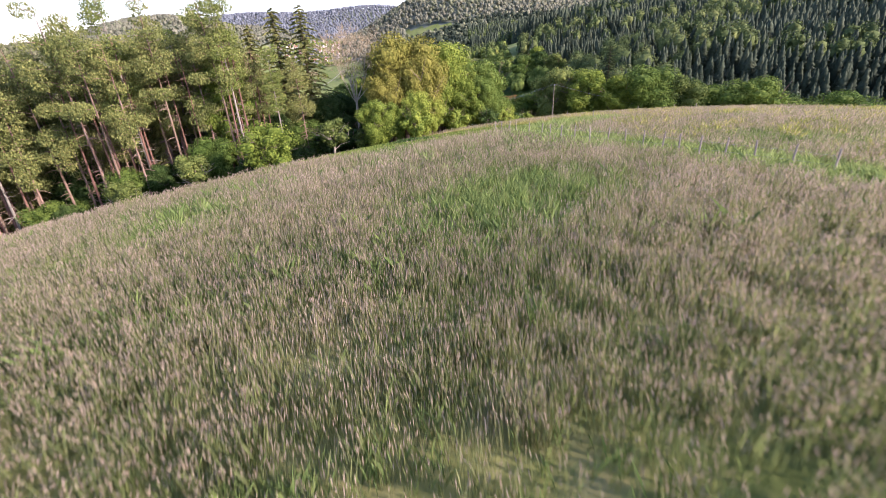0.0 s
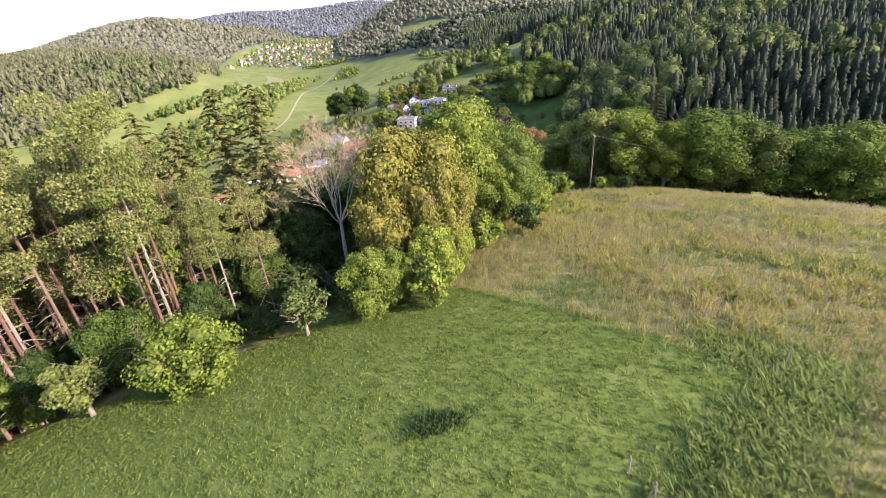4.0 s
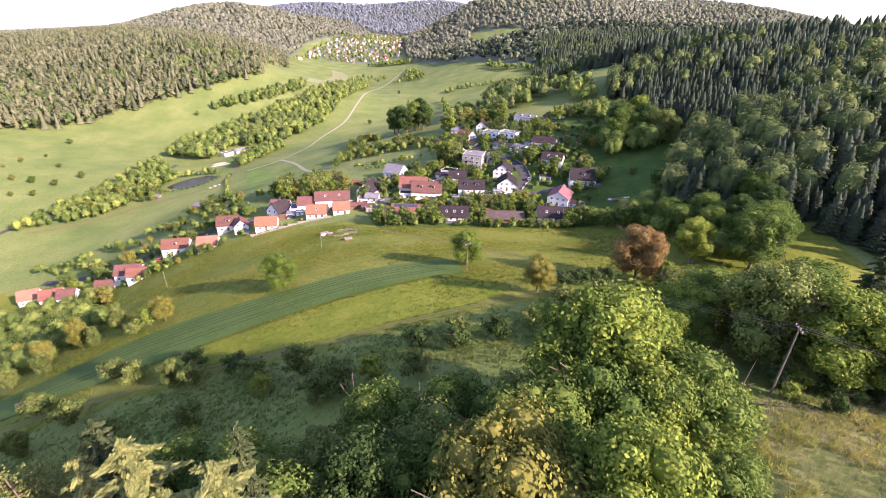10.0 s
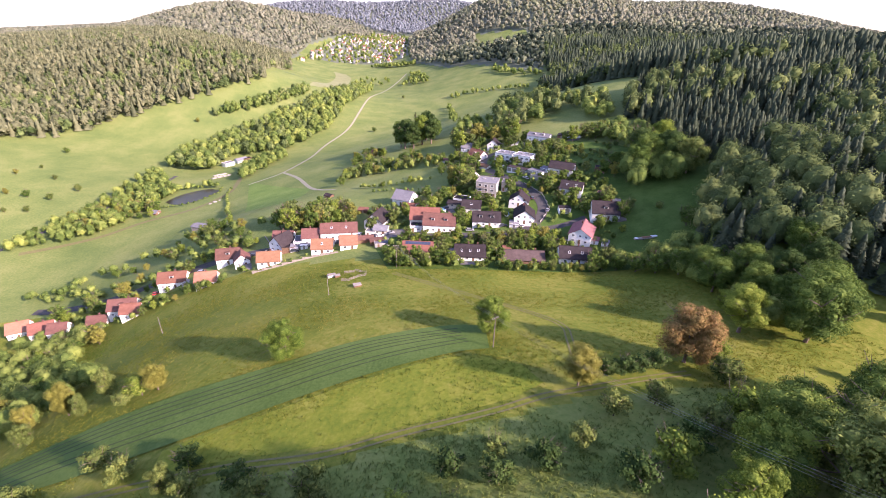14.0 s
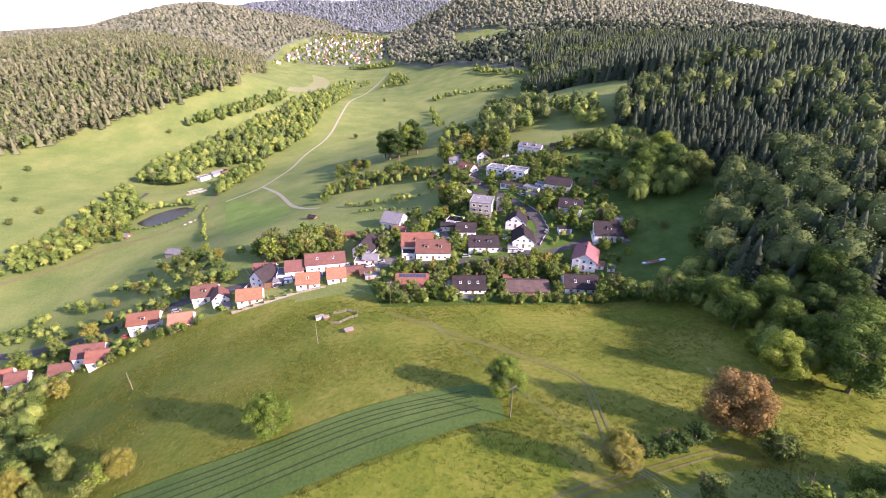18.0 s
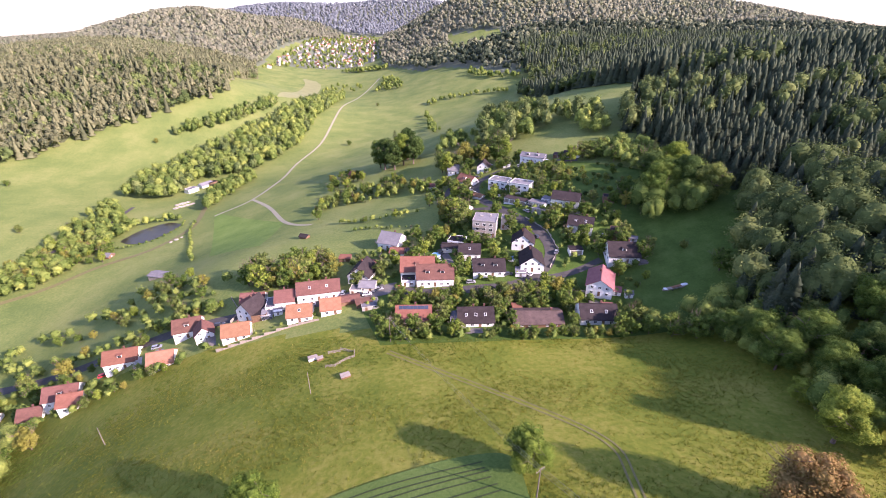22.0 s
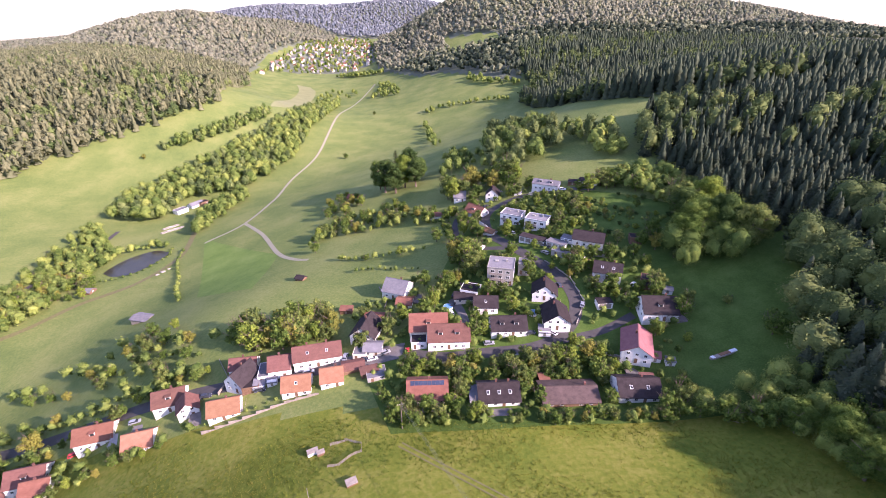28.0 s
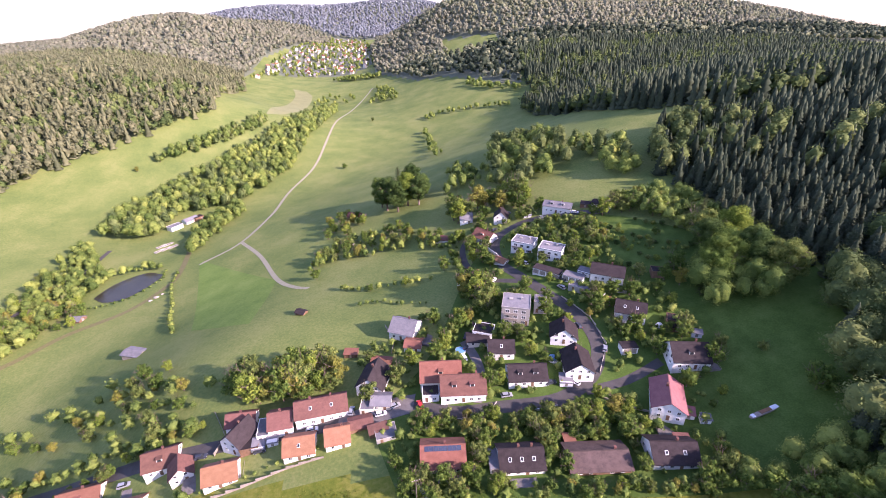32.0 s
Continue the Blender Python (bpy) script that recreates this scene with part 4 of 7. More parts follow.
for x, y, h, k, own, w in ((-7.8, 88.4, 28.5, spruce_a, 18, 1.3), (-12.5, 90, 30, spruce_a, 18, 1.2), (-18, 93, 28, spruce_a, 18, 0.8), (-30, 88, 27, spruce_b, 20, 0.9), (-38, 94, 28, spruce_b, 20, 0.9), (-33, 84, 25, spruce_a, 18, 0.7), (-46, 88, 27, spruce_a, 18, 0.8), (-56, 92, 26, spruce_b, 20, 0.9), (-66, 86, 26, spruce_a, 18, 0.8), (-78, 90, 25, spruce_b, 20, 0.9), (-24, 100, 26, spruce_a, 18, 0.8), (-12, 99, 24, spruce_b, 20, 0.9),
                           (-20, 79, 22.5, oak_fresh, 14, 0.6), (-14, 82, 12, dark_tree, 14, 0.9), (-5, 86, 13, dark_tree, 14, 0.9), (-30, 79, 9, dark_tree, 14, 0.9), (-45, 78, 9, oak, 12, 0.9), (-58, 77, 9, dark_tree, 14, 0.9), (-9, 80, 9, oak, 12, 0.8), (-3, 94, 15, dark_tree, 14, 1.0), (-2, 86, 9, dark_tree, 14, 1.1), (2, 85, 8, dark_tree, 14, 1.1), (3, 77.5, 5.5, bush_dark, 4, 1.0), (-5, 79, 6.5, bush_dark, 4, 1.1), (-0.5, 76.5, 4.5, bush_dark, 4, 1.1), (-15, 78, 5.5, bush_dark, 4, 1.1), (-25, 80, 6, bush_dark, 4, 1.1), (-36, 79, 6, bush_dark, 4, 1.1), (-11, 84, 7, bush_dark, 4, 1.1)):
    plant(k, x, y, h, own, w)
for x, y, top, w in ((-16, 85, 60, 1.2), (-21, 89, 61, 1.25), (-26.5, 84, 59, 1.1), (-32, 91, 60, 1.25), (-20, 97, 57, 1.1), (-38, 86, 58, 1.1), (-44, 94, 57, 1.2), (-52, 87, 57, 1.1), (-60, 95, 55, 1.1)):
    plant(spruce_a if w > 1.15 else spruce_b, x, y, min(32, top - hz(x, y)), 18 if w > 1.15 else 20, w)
for i, (x, y) in enumerate(curve([(57, 121), (80, 116.5), (104, 104), (126, 97)], 3.6)):
    plant((bush_dark, bush_fresh, bush_dark, bush)[i % 4], x, y + 2.5 + math.sin(i * 2.3), 3.2 + 1.6 * rw.random(), 4, 1.1)
def bare_stem(seed, high):
    """A dead straight conifer stem with short broken branches: trunk mesh and branch mesh."""
    rng = np.random.default_rng(seed)
    bm = bmesh.new()
    tube(bm, [(0, 0, -0.6), (0.1, 0, high * 0.4), (0.05, 0.1, high * 0.75), (0.2, 0.1, high)], [0.17, 0.14, 0.1, 0.03], 7)
    trunk = bpy.data.meshes.new("trunk")
    bm.to_mesh(trunk)
    bm.free()
    bm = bmesh.new()
    for j in range(46):
        f, q = 0.2 + 0.78 * rng.random(), rng.random() * 6.28
        ln = 0.35 + 1.2 * rng.random()
        a = Vector((0.1 * f, 0.1 * f, high * f))
        tube(bm, [a, a + Vector((math.cos(q) * ln, math.sin(q) * ln, -0.12 * ln))], [0.03, 0.008], 4)
    twigs = bpy.data.meshes.new("branches")
    bm.to_mesh(twigs)
    bm.free()
    return trunk, twigs


stems = [kind_of_tree("dead_pine", bare_stem(k, 20), M_PINEBARK, M_REDBARK, "bare reddish dead pine stem at the wood's edge") for k in (51, 52, 53)]
for i in range(36):
    x, y = -66 + 55 * rw.random(), 73.5 + 7.5 * rw.random()
    plant(stems[i % 3], x, y, min(27, 62 - 0.5 * (y - 74) - 6 * rw.random() - hz(x, y)), 20, 0.9, group="trees of the wood's edge")
dead = kind_of_tree("bare_tree", bare_tree(14, 22, 12), M_TWIG, M_DEADBARK, "leafless pale tree with fanning bare branches")
plant(dead, 0.2, 81.5, 17.8, 22, 1.25)
for x, y, h, k, own, w in ((7, 86.5, 19, oak_fresh, 14, 0.95), (8.5, 80.5, 18.5, yellow, 12, 0.85), (5, 76, 12, yellow, 12, 0.8), (11, 77, 14, yellow, 12, 0.75), (9.5, 71.5, 8, oak_low, 10, 0.8), (5, 71, 7, oak_low, 10, 0.8), (12, 74, 7, oak_fresh, 14, 0.9), (17, 95, 20, oak_fresh, 14, 0.85), (21.5, 113.5, 24, oak_fresh, 14, 1.05), (29, 119, 19, oak_fresh, 14, 1.0), (25, 105, 17, oak_fresh, 14, 0.9), (14, 90, 16, oak_fresh, 14, 0.9), (29, 106, 17, oak, 12, 0.9), (20, 108, 18, oak, 12, 0.85), (9, 97, 18.5, yellow, 12, 0.95), (4, 106, 15, olive_tree, 10, 0.9), (13, 103, 17, oak, 12, 1.0), (22, 92, 12, oak_fresh, 14, 0.9), (27, 97, 12, oak, 12, 0.85),
                           (2, 101, 15, oak, 12, 0.95), (-8, 105, 15, olive_tree, 10, 0.85), (-3, 113, 15, oak, 12, 1.0), (-4, 101, 17, dark_tree, 14, 1.0), (-9, 97, 16, oak, 12, 0.95), (6, 113, 14, oak, 12, 1.0), (-16, 108, 15, oak, 12, 0.9), (-27, 112, 15, oak, 12, 0.9), (14, 112, 13, olive_tree, 10, 0.9), (-12, 118, 8, olive_tree, 10, 0.8), (2, 120, 7, bush, 4, 1.0), (18, 120, 7, bush, 4, 1.0), (-24, 122, 7, bush, 4, 1.0), (-17, 138, 5.5, bush, 4, 1.1), (-7, 141, 5, bush_fresh, 4, 1.1), (1, 138, 5.5, bush, 4, 1.0), (10, 144, 5, bush_dark, 4, 1.1), (34, 105, 7, oak_low, 10, 1.0), (37, 108, 4.5, bush_fresh, 4, 1.0), (31, 97, 5, bush_fresh, 4, 1.0), (26, 89, 4.5, bush_dark, 4, 1.0), (18, 84, 5, bush_fresh, 4, 1.0), (40, 113, 5, bush_dark, 4, 1.0), (44, 116, 5, bush_fresh, 4, 1.0)):
    plant(k, x, y, h, own, w)
for i, (x, y) in enumerate(curve([(-70, 74), (-50, 74), (-30, 74.5), (-10, 75.5)], 2.6)):
    plant((bush, bush_dark, oak, bush_fresh, dark_tree)[i % 5], x + 1.2 * math.sin(i * 2.1), y + 1.5 * math.cos(i * 1.7), (4.0, 4.5, 9.0, 3.2, 8.0)[i % 5] * (0.85 + 0.3 * rw.random()), (4, 4, 12, 4, 14)[i % 5], 0.9)
for x, y, h, k, own, w in ((-4, 69.5, 6.2, fruit, 5, 1.25), (-13, 65.5, 7.0, bush_big, 7, 1.05), (2.5, 69.5, 7.5, oak_low, 10, 0.9), (-16, 67, 3.6, bush_dark, 4, 1.0), (-23.5, 67.5, 6.4, fruit, 5, 1.3), (-33.5, 68, 6.4, fruit, 5, 1.2), (-44, 66, 5, fruit, 5, 1.0), (-54, 66, 5, fruit, 5, 1.0), (8.5, 68.5, 4.8, bush_fresh, 4, 0.9), (1, 71, 4, bush, 4, 1.0), (-28, 72, 3, bush_dark, 4, 1.2), (-38, 71.5, 3, bush_dark, 4, 1.2), (-8, 73, 3, bush_dark, 4, 1.2), (-19, 73, 3, bush_dark, 4, 1.2), (-49, 71, 3.5, bush_dark, 4, 1.2), (-60, 70, 4, bush_dark, 4, 1.2)):
    plant(k, x, y, h, own, w)

# trees beyond the crest by the power pole
for x, y, h, k, own, w in ((66, 124, 18.2, oak_fresh, 14, 1.24), (72, 120, 16.8, oak_fresh, 14, 1.01), (60, 132, 19.6, olive_tree, 10, 0.90), (80, 118, 19.6, oak, 12, 1.12), (88, 115, 18.2, olive_tree, 10, 1.01), (96, 112, 19.6, oak, 14, 1.24), (104, 106, 19.6, oak, 12, 1.12), (113, 100, 18.2, oak, 14, 1.35), (76, 132, 26.6, spruce_b, 20, 1.35), (86, 128, 21, oak, 14, 1.24), (98, 124, 21, dark_tree, 14, 1.24), (108, 118, 22.4, spruce_b, 20, 1.24), (118, 112, 21, dark_tree, 14, 1.24), (125, 100, 21, oak, 12, 1.12),
                           (52, 140, 12.6, oak_low, 10, 1.12), (60, 145, 14, oak, 12, 1.12), (70, 142, 15.4, olive_tree, 10, 0.90), (80, 146, 16.8, oak, 12, 1.12), (92, 140, 18.2, dark_tree, 14, 1.12), (104, 136, 19.6, oak, 12, 1.12), (116, 130, 21, dark_tree, 14, 1.12), (44, 134, 9.8, oak_low, 10, 1.01), (47, 126, 5, bush_dark, 4, 1.12), (88, 154, 16.8, oak, 12, 1.01), (104, 150, 18.2, dark_tree, 14, 1.12), (120, 146, 19.6, oak, 12, 1.12), (56, 120, 3.2, bush_fresh, 4, 0.90), (60, 117, 3.5, bush_dark, 4, 0.90)):
    plant(k, x, y, h, own, w)

# trees of the slope
for x, y, h, k, own, w in ((-41, 198, 12.5, oak_round, 10, 1.0), (17.5, 197, 11.5, oak_round, 10, 1.0), (62, 177, 16.5, copper, 10, 0.95), (32, 168, 10.5, yellow, 12, 0.9), (-79, 199, 9.1, yellow, 12, 0.9), (-99, 206, 11.2, olive_tree, 10, 0.6), (-112, 204, 12.6, yellow, 12, 0.7), (-104, 200, 8.4, olive_tree, 10, 0.6), (89, 194, 16.1, oak_fresh, 14, 1.1), (104, 188, 19.6, oak, 12, 1.05), (112, 196, 19.6, oak, 12, 1.0), (103, 171, 4.9, bush_fresh, 4, 0.9),
                           (-71, 168, 6.3, bush, 4, 1.0), (-57, 161, 7.7, olive_tree, 10, 0.8), (-50, 158, 6.3, bush, 4, 0.9), (-23, 149, 7, bush, 4, 1.0), (-13, 139, 7, bush, 4, 1.0), (35, 157, 5.9, bush, 4, 1.0), (45, 160, 5.6, bush, 4, 1.0), (-83, 160, 7, bush, 4, 1.0), (-92, 154, 8.4, olive_tree, 10, 0.8), (-65, 148, 5.6, bush, 4, 1.0), (-44, 142, 5.6, bush, 4, 1.0), (26, 150, 4.9, bush, 4, 1.0), (44, 147, 6.5, bush_dark, 4, 1.0), (31, 140, 6.5, bush_dark, 4, 1.0), (38, 143, 7.5, bush_fresh, 4, 1.0), (51, 151, 7, bush, 4, 1.0), (58, 154, 8, bush_fresh, 4, 1.0), (50, 138, 10, oak, 12, 1.1), (72, 156, 10, oak, 12, 1.1), (85, 154, 12, oak, 12, 1.1), (66, 150, 11, oak_fresh, 14, 1.2), (-54, 166, 5, bush_dark, 4, 1.2), (-80, 174, 6, bush, 4, 1.1), (-84, 199, 7, bush_fresh, 4, 1.0), (-88, 197, 5, bush, 4, 1.0), (-39, 157, 5.5, bush_dark, 4, 1.1), (-34, 152, 6, bush, 4, 1.1), (-30, 146, 5, bush_fresh, 4, 1.0), (2, 148, 5, bush_dark, 4, 1.1), (10, 150, 4.5, bush, 4, 1.0), (18, 146, 5.5, bush_dark, 4, 1.0), (-100, 170, 7, bush, 4, 1.0),
                           (40, 171, 4.5, bush_dark, 4, 1.0), (44, 171.5, 5, bush_dark, 4, 1.0), (48, 172.5, 4.8, bush_dark, 4, 1.0), (53, 174, 5.3, bush_dark, 4, 1.0), (69, 176, 7, bush_fresh, 4, 0.8), (66, 168, 7, bush, 4, 1.0), (-120, 196, 8.4, olive_tree, 10, 0.8), (-128, 206, 9.8, yellow, 12, 0.8), (-135, 198, 8.4, olive_tree, 10, 0.8), (-122, 214, 9.8, gd_fresh, 8, 1.0), (-140, 214, 9.8, gd_fresh, 8, 1.0), (-150, 222, 11.2, gd_yellow, 8, 1.0), (-146, 232, 9.8, gd_green, 8, 1.0)):
    plant(k, x, y, h, own, w)

# hedge between meadow and village, and the wood's edge to its east
for x, y, h, k, own, w in ((74, 253, 8.4, gd_green, 8, 1.0), (79, 251, 9.8, gd_green, 8, 1.0), (85, 247, 11.2, gd_green, 8, 1.1), (91, 243, 12.6, gd_green, 8, 1.1), (97, 238, 14, oak, 12, 0.9), (101, 230, 16.8, oak, 12, 1.0), (99, 221, 16.8, oak, 12, 1.0), (106, 212, 16.8, oak, 12, 1.0), (94, 208, 9.8, oak_low, 10, 0.9), (111, 224, 18.2, oak, 12, 1.0), (117, 214, 19.6, dark_tree, 14, 1.0), (108, 203, 16.8, oak, 12, 1.0), (121, 204, 19.6, oak, 12, 1.0), (128, 216, 19.6, dark_tree, 14, 1.1), (112, 236, 11.2, gd_green, 8, 1.0), (120, 238, 12.6, gd_olive, 8, 1.0), (132, 228, 19.6, oak, 12, 1.0), (104, 246, 8.4, gd_green, 8, 1.0), (97, 250, 8.4, gd_fresh, 8, 1.0),
                           (118, 272, 11.9, gd_green, 8, 1.2), (126, 330, 21, oak, 12, 1.1), (134, 326, 22.4, dark_tree, 14, 1.1), (118, 325, 18.2, oak, 12, 1.0), (126, 340, 21, dark_tree, 14, 1.1), (140, 316, 19.6, olive_tree, 10, 0.9), (136, 342, 23.8, oak_fresh, 14, 0.9), (112, 322, 12.6, gd_dark, 20, 1.3), (133, 356, 16.8, gd_olive, 8, 1.0), (140, 366, 18.2, gd_dark, 20, 1.3), (110, 338, 11.2, gd_green, 8, 1.0),
                           (-4, 500, 25.2, dark_tree, 14, 1.0), (4, 506, 28, oak_fresh, 14, 0.9), (-12, 510, 28, dark_tree, 14, 1.0), (12, 500, 23.8, dark_tree, 14, 1.0), (-2, 520, 29.4, spruce_b, 20, 1.4), (8, 522, 28, dark_tree, 14, 1.0), (-16, 522, 25.2, oak, 12, 0.8), (16, 512, 19.6, oak, 12, 0.8)):
    plant(k, x, y, h * (0.8 if y < 300 else 1.0), own, w)
rg = np.random.default_rng(33)
gardens = (gd_green, gd_fresh, gd_olive, gd_green, gd_yellow)
for poly, gap, lo, hi in (([(-84, 328), (-70, 318), (-50, 311), (-36, 317), (-34, 325), (-55, 333)], 5.0, 7, 12), ([(-68, 442), (-45, 446), (0, 432), (18, 414), (22, 440), (-5, 468), (-30, 478), (-55, 470)], 8.0, 4, 8), ([(-60, 520), (-66, 490), (-40, 478), (-28, 500), (-40, 530)], 9.0, 4, 8),
                          ([(-290, 440), (-262, 430), (-214, 462), (-228, 478), (-262, 520)], 8.5, 5, 9), ([(-130, 330), (-95, 332), (-88, 350), (-125, 365), (-150, 345)], 13, 4, 7), ([(20, 372), (34, 352), (28, 335), (22, 345)], 5.5, 6, 11), ([(-12, 287), (8, 283), (30, 279), (58, 274), (60, 284), (46, 289), (20, 290), (-8, 294)], 4.2, 3, 6.5), ([(-16, 263), (8, 262), (40, 256), (72, 250), (73, 255), (40, 260), (8, 266), (-14, 270)], 3.6, 2.0, 4.5), ([(9, 270), (12, 268), (13, 282), (8, 284)], 3.4, 3, 6), ([(30, 266), (34, 265), (35, 279), (29, 280)], 3.4, 3.5, 6.5), ([(56, 262), (59, 262), (60, 274), (56, 276)], 3.4, 3, 5.5),
                          ([(28, 440), (70, 436), (78, 446), (60, 470), (30, 470)], 9.0, 8, 15), ([(95, 400), (130, 380), (140, 395), (125, 415)], 7.5, 6, 10), ([(90, 360), (118, 350), (122, 372), (96, 390)], 12.0, 2.5, 4.5), ([(-200, 300), (-150, 310), (-150, 330), (-210, 330)], 10, 5, 9), ([(-180, 262), (-150, 270), (-146, 282), (-185, 290)], 8, 5, 9), ([(70, 700), (90, 760), (70, 900), (60, 900)], 16, 8, 14), ([(-180, 1120), (-60, 1190), (0, 1260), (-120, 1260), (-240, 1230)], 24, 9, 16)):
    for i, (x, y) in enumerate(scatter(rg, poly, gap)):
        if y > 600:
            continue
        plant(gardens[i % 5], x, y, 1.25 * (lo + (hi - lo) * rg.random()), 8, 0.85 + 0.3 * rg.random())

for i, (x, y, h) in enumerate(((-14.8, 267, 6), (-17, 277, 5), (-10, 264.5, 5.5), (-15, 315, 6), (-25, 328, 5), (-59, 427, 7), (-25, 390, 4), (-6, 386, 5), (18.5, 339, 6), (10, 334.5, 6), (15, 390, 8), (41.4, 310, 5), (61, 333, 4), (66.5, 326, 4.5), (86, 322, 5), (77, 328, 5), (91, 310, 5), (96, 387, 5), (101, 367, 4), (75.6, 368, 5), (44.5, 433, 8), (88.7, 278, 3), (94, 281, 4), (82, 259, 5), (115, 291, 4), (69, 361, 5), (72, 357, 4), (24, 352, 13), (20, 357, 12), (26, 345, 11), (98, 330, 6), (104, 335, 7), (100, 322, 5), (108, 330, 8))):
    plant(gardens[(i * 3) % 5], x, y, h * 1.15, 8, 0.9 + 0.2 * ((i * 7) % 5) / 5)
for i, (x, y) in enumerate(((-385, 565), (-347, 491), (-328, 491), (-363, 491), (-328, 464), (-300, 432), (-342, 459), (-389, 517), (-321, 517), (-396, 620), (-287, 526), (-389, 538), (-356, 540), (-300, 422), (-288, 415), (-137, 348), (-112, 324), (-100, 326), (-122, 307), (-164, 339), (-149, 339), (-170, 322), (-133, 354), (-300, 740), (-281, 760), (-283, 513), (-284, 535), (-247, 515), (-278, 554), (-61, 753), (-23, 973), (-155, 346), (-142, 332), (-176, 345), (-128, 338), (-118, 344), (-106, 316), (-190, 350))):
    plant((gd_olive, gd_green, gd_olive, gd_yellow)[i % 4], x, y, 4.5 + 4.0 * ((i * 13) % 7) / 7, 8, 1.0, "small orchard tree in the valley meadow")
for row in ([(98, 407), (104, 379), (115, 361), (127, 353)], [(95, 392), (99, 363), (110, 343)], [(68, 356), (83, 354), (95, 348)], [(118, 385), (126, 374), (135, 368)], [(64, 352), (58, 360), (50, 374)]):
    for i, (x, y) in enumerate(curve(row, 4.0)):
        plant((bush_dark, bush, bush_fresh)[i % 3], x + math.sin(i * 3.1), y + math.cos(i * 2.3), 2.0 + 1.4 * ((i * 5) % 4) / 4, 4, 1.1, "overgrown hedge bush on the terraced slope")
for row in ([(-170, 300), (-150, 305), (-115, 309), (-86, 312)], [(-95, 282), (-112, 283), (-135, 283)]):
    for i, (x, y) in enumerate(curve(row, 5.0)):
        plant(gardens[i % 5], x + math.sin(i * 3.1), y + math.cos(i * 2.3), 4 + 2.5 * ((i * 5) % 4) / 4, 8, 0.9)

# ---- houses ----
FOOT = []      # where the houses stand: place, reach, turn, width, depth


def window(parent, x, y, z, w, h, face):
    """A framed window on a wall that faces 's', 'n', 'e' or 'w'."""
    turn = {"s": 0, "e": 90, "n": 180, "w": 270}[face]
    bm = bmesh.new()
    for b in ((0, 0, h / 2 - 0.05, w, 0.14, 0.1), (0, 0, -h / 2 + 0.05, w + 0.16, 0.2, 0.1), (-w / 2 + 0.05, 0, 0, 0.1, 0.14, h - 0.2), (w / 2 - 0.05, 0, 0, 0.1, 0.14, h - 0.2), (0, 0, 0, 0.07, 0.12, h - 0.2)):
        box(bm, *b)
    m = pose(x, y, z, 0, 0, turn)
    bm.transform(m)
    f = part("window", bm, M_FRAME, parent)
    bm = boxed((0, -0.02, 0, w - 0.16, 0.06, h - 0.16))
    bm.transform(m)
    part("pane", bm, M_GLASS, f)


def gable_shell(bm, w, d, h, rise, deep=3.0):
    """Walls with gables at x = -w/2 and w/2; ridge along x."""
    a = [bm.verts.new(p) for p in ((-w / 2, -d / 2, -deep), (-w / 2, -d / 2, h), (-w / 2, 0, h + rise), (-w / 2, d / 2, h), (-w / 2, d / 2, -deep))]
    b = [bm.verts.new((w / 2, v.co.y, v.co.z)) for v in a]
    bm.faces.new(a[::-1])
    bm.faces.new(b)
    for i in range(4):
        bm.faces.new((a[i], a[i + 1], b[i + 1], b[i]))


def slope(bm, w, d, h, rise, side, over=0.6, thick=0.22, along=0.35):
    """One roof slab, side -1 or 1."""
    k = rise / (d / 2)
    y0, z0 = side * (d / 2 + over), h - k * over
    pts = [(-w / 2 - along, 0, h + rise), (w / 2 + along, 0, h + rise), (w / 2 + along, y0, z0), (-w / 2 - along, y0, z0)]
    lo = [bm.verts.new((x, y, z + 0.03)) for x, y, z in pts]
    hi = [bm.verts.new((x, y, z + thick)) for x, y, z in pts]
    bm.faces.new(hi if side < 0 else hi[::-1])
    bm.faces.new(lo[::-1] if side < 0 else lo)
    for i in range(4):
        j = (i + 1) % 4
        bm.faces.new((lo[i], lo[j], hi[j], hi[i]))
    bmesh.ops.recalc_face_normals(bm, faces=bm.faces)


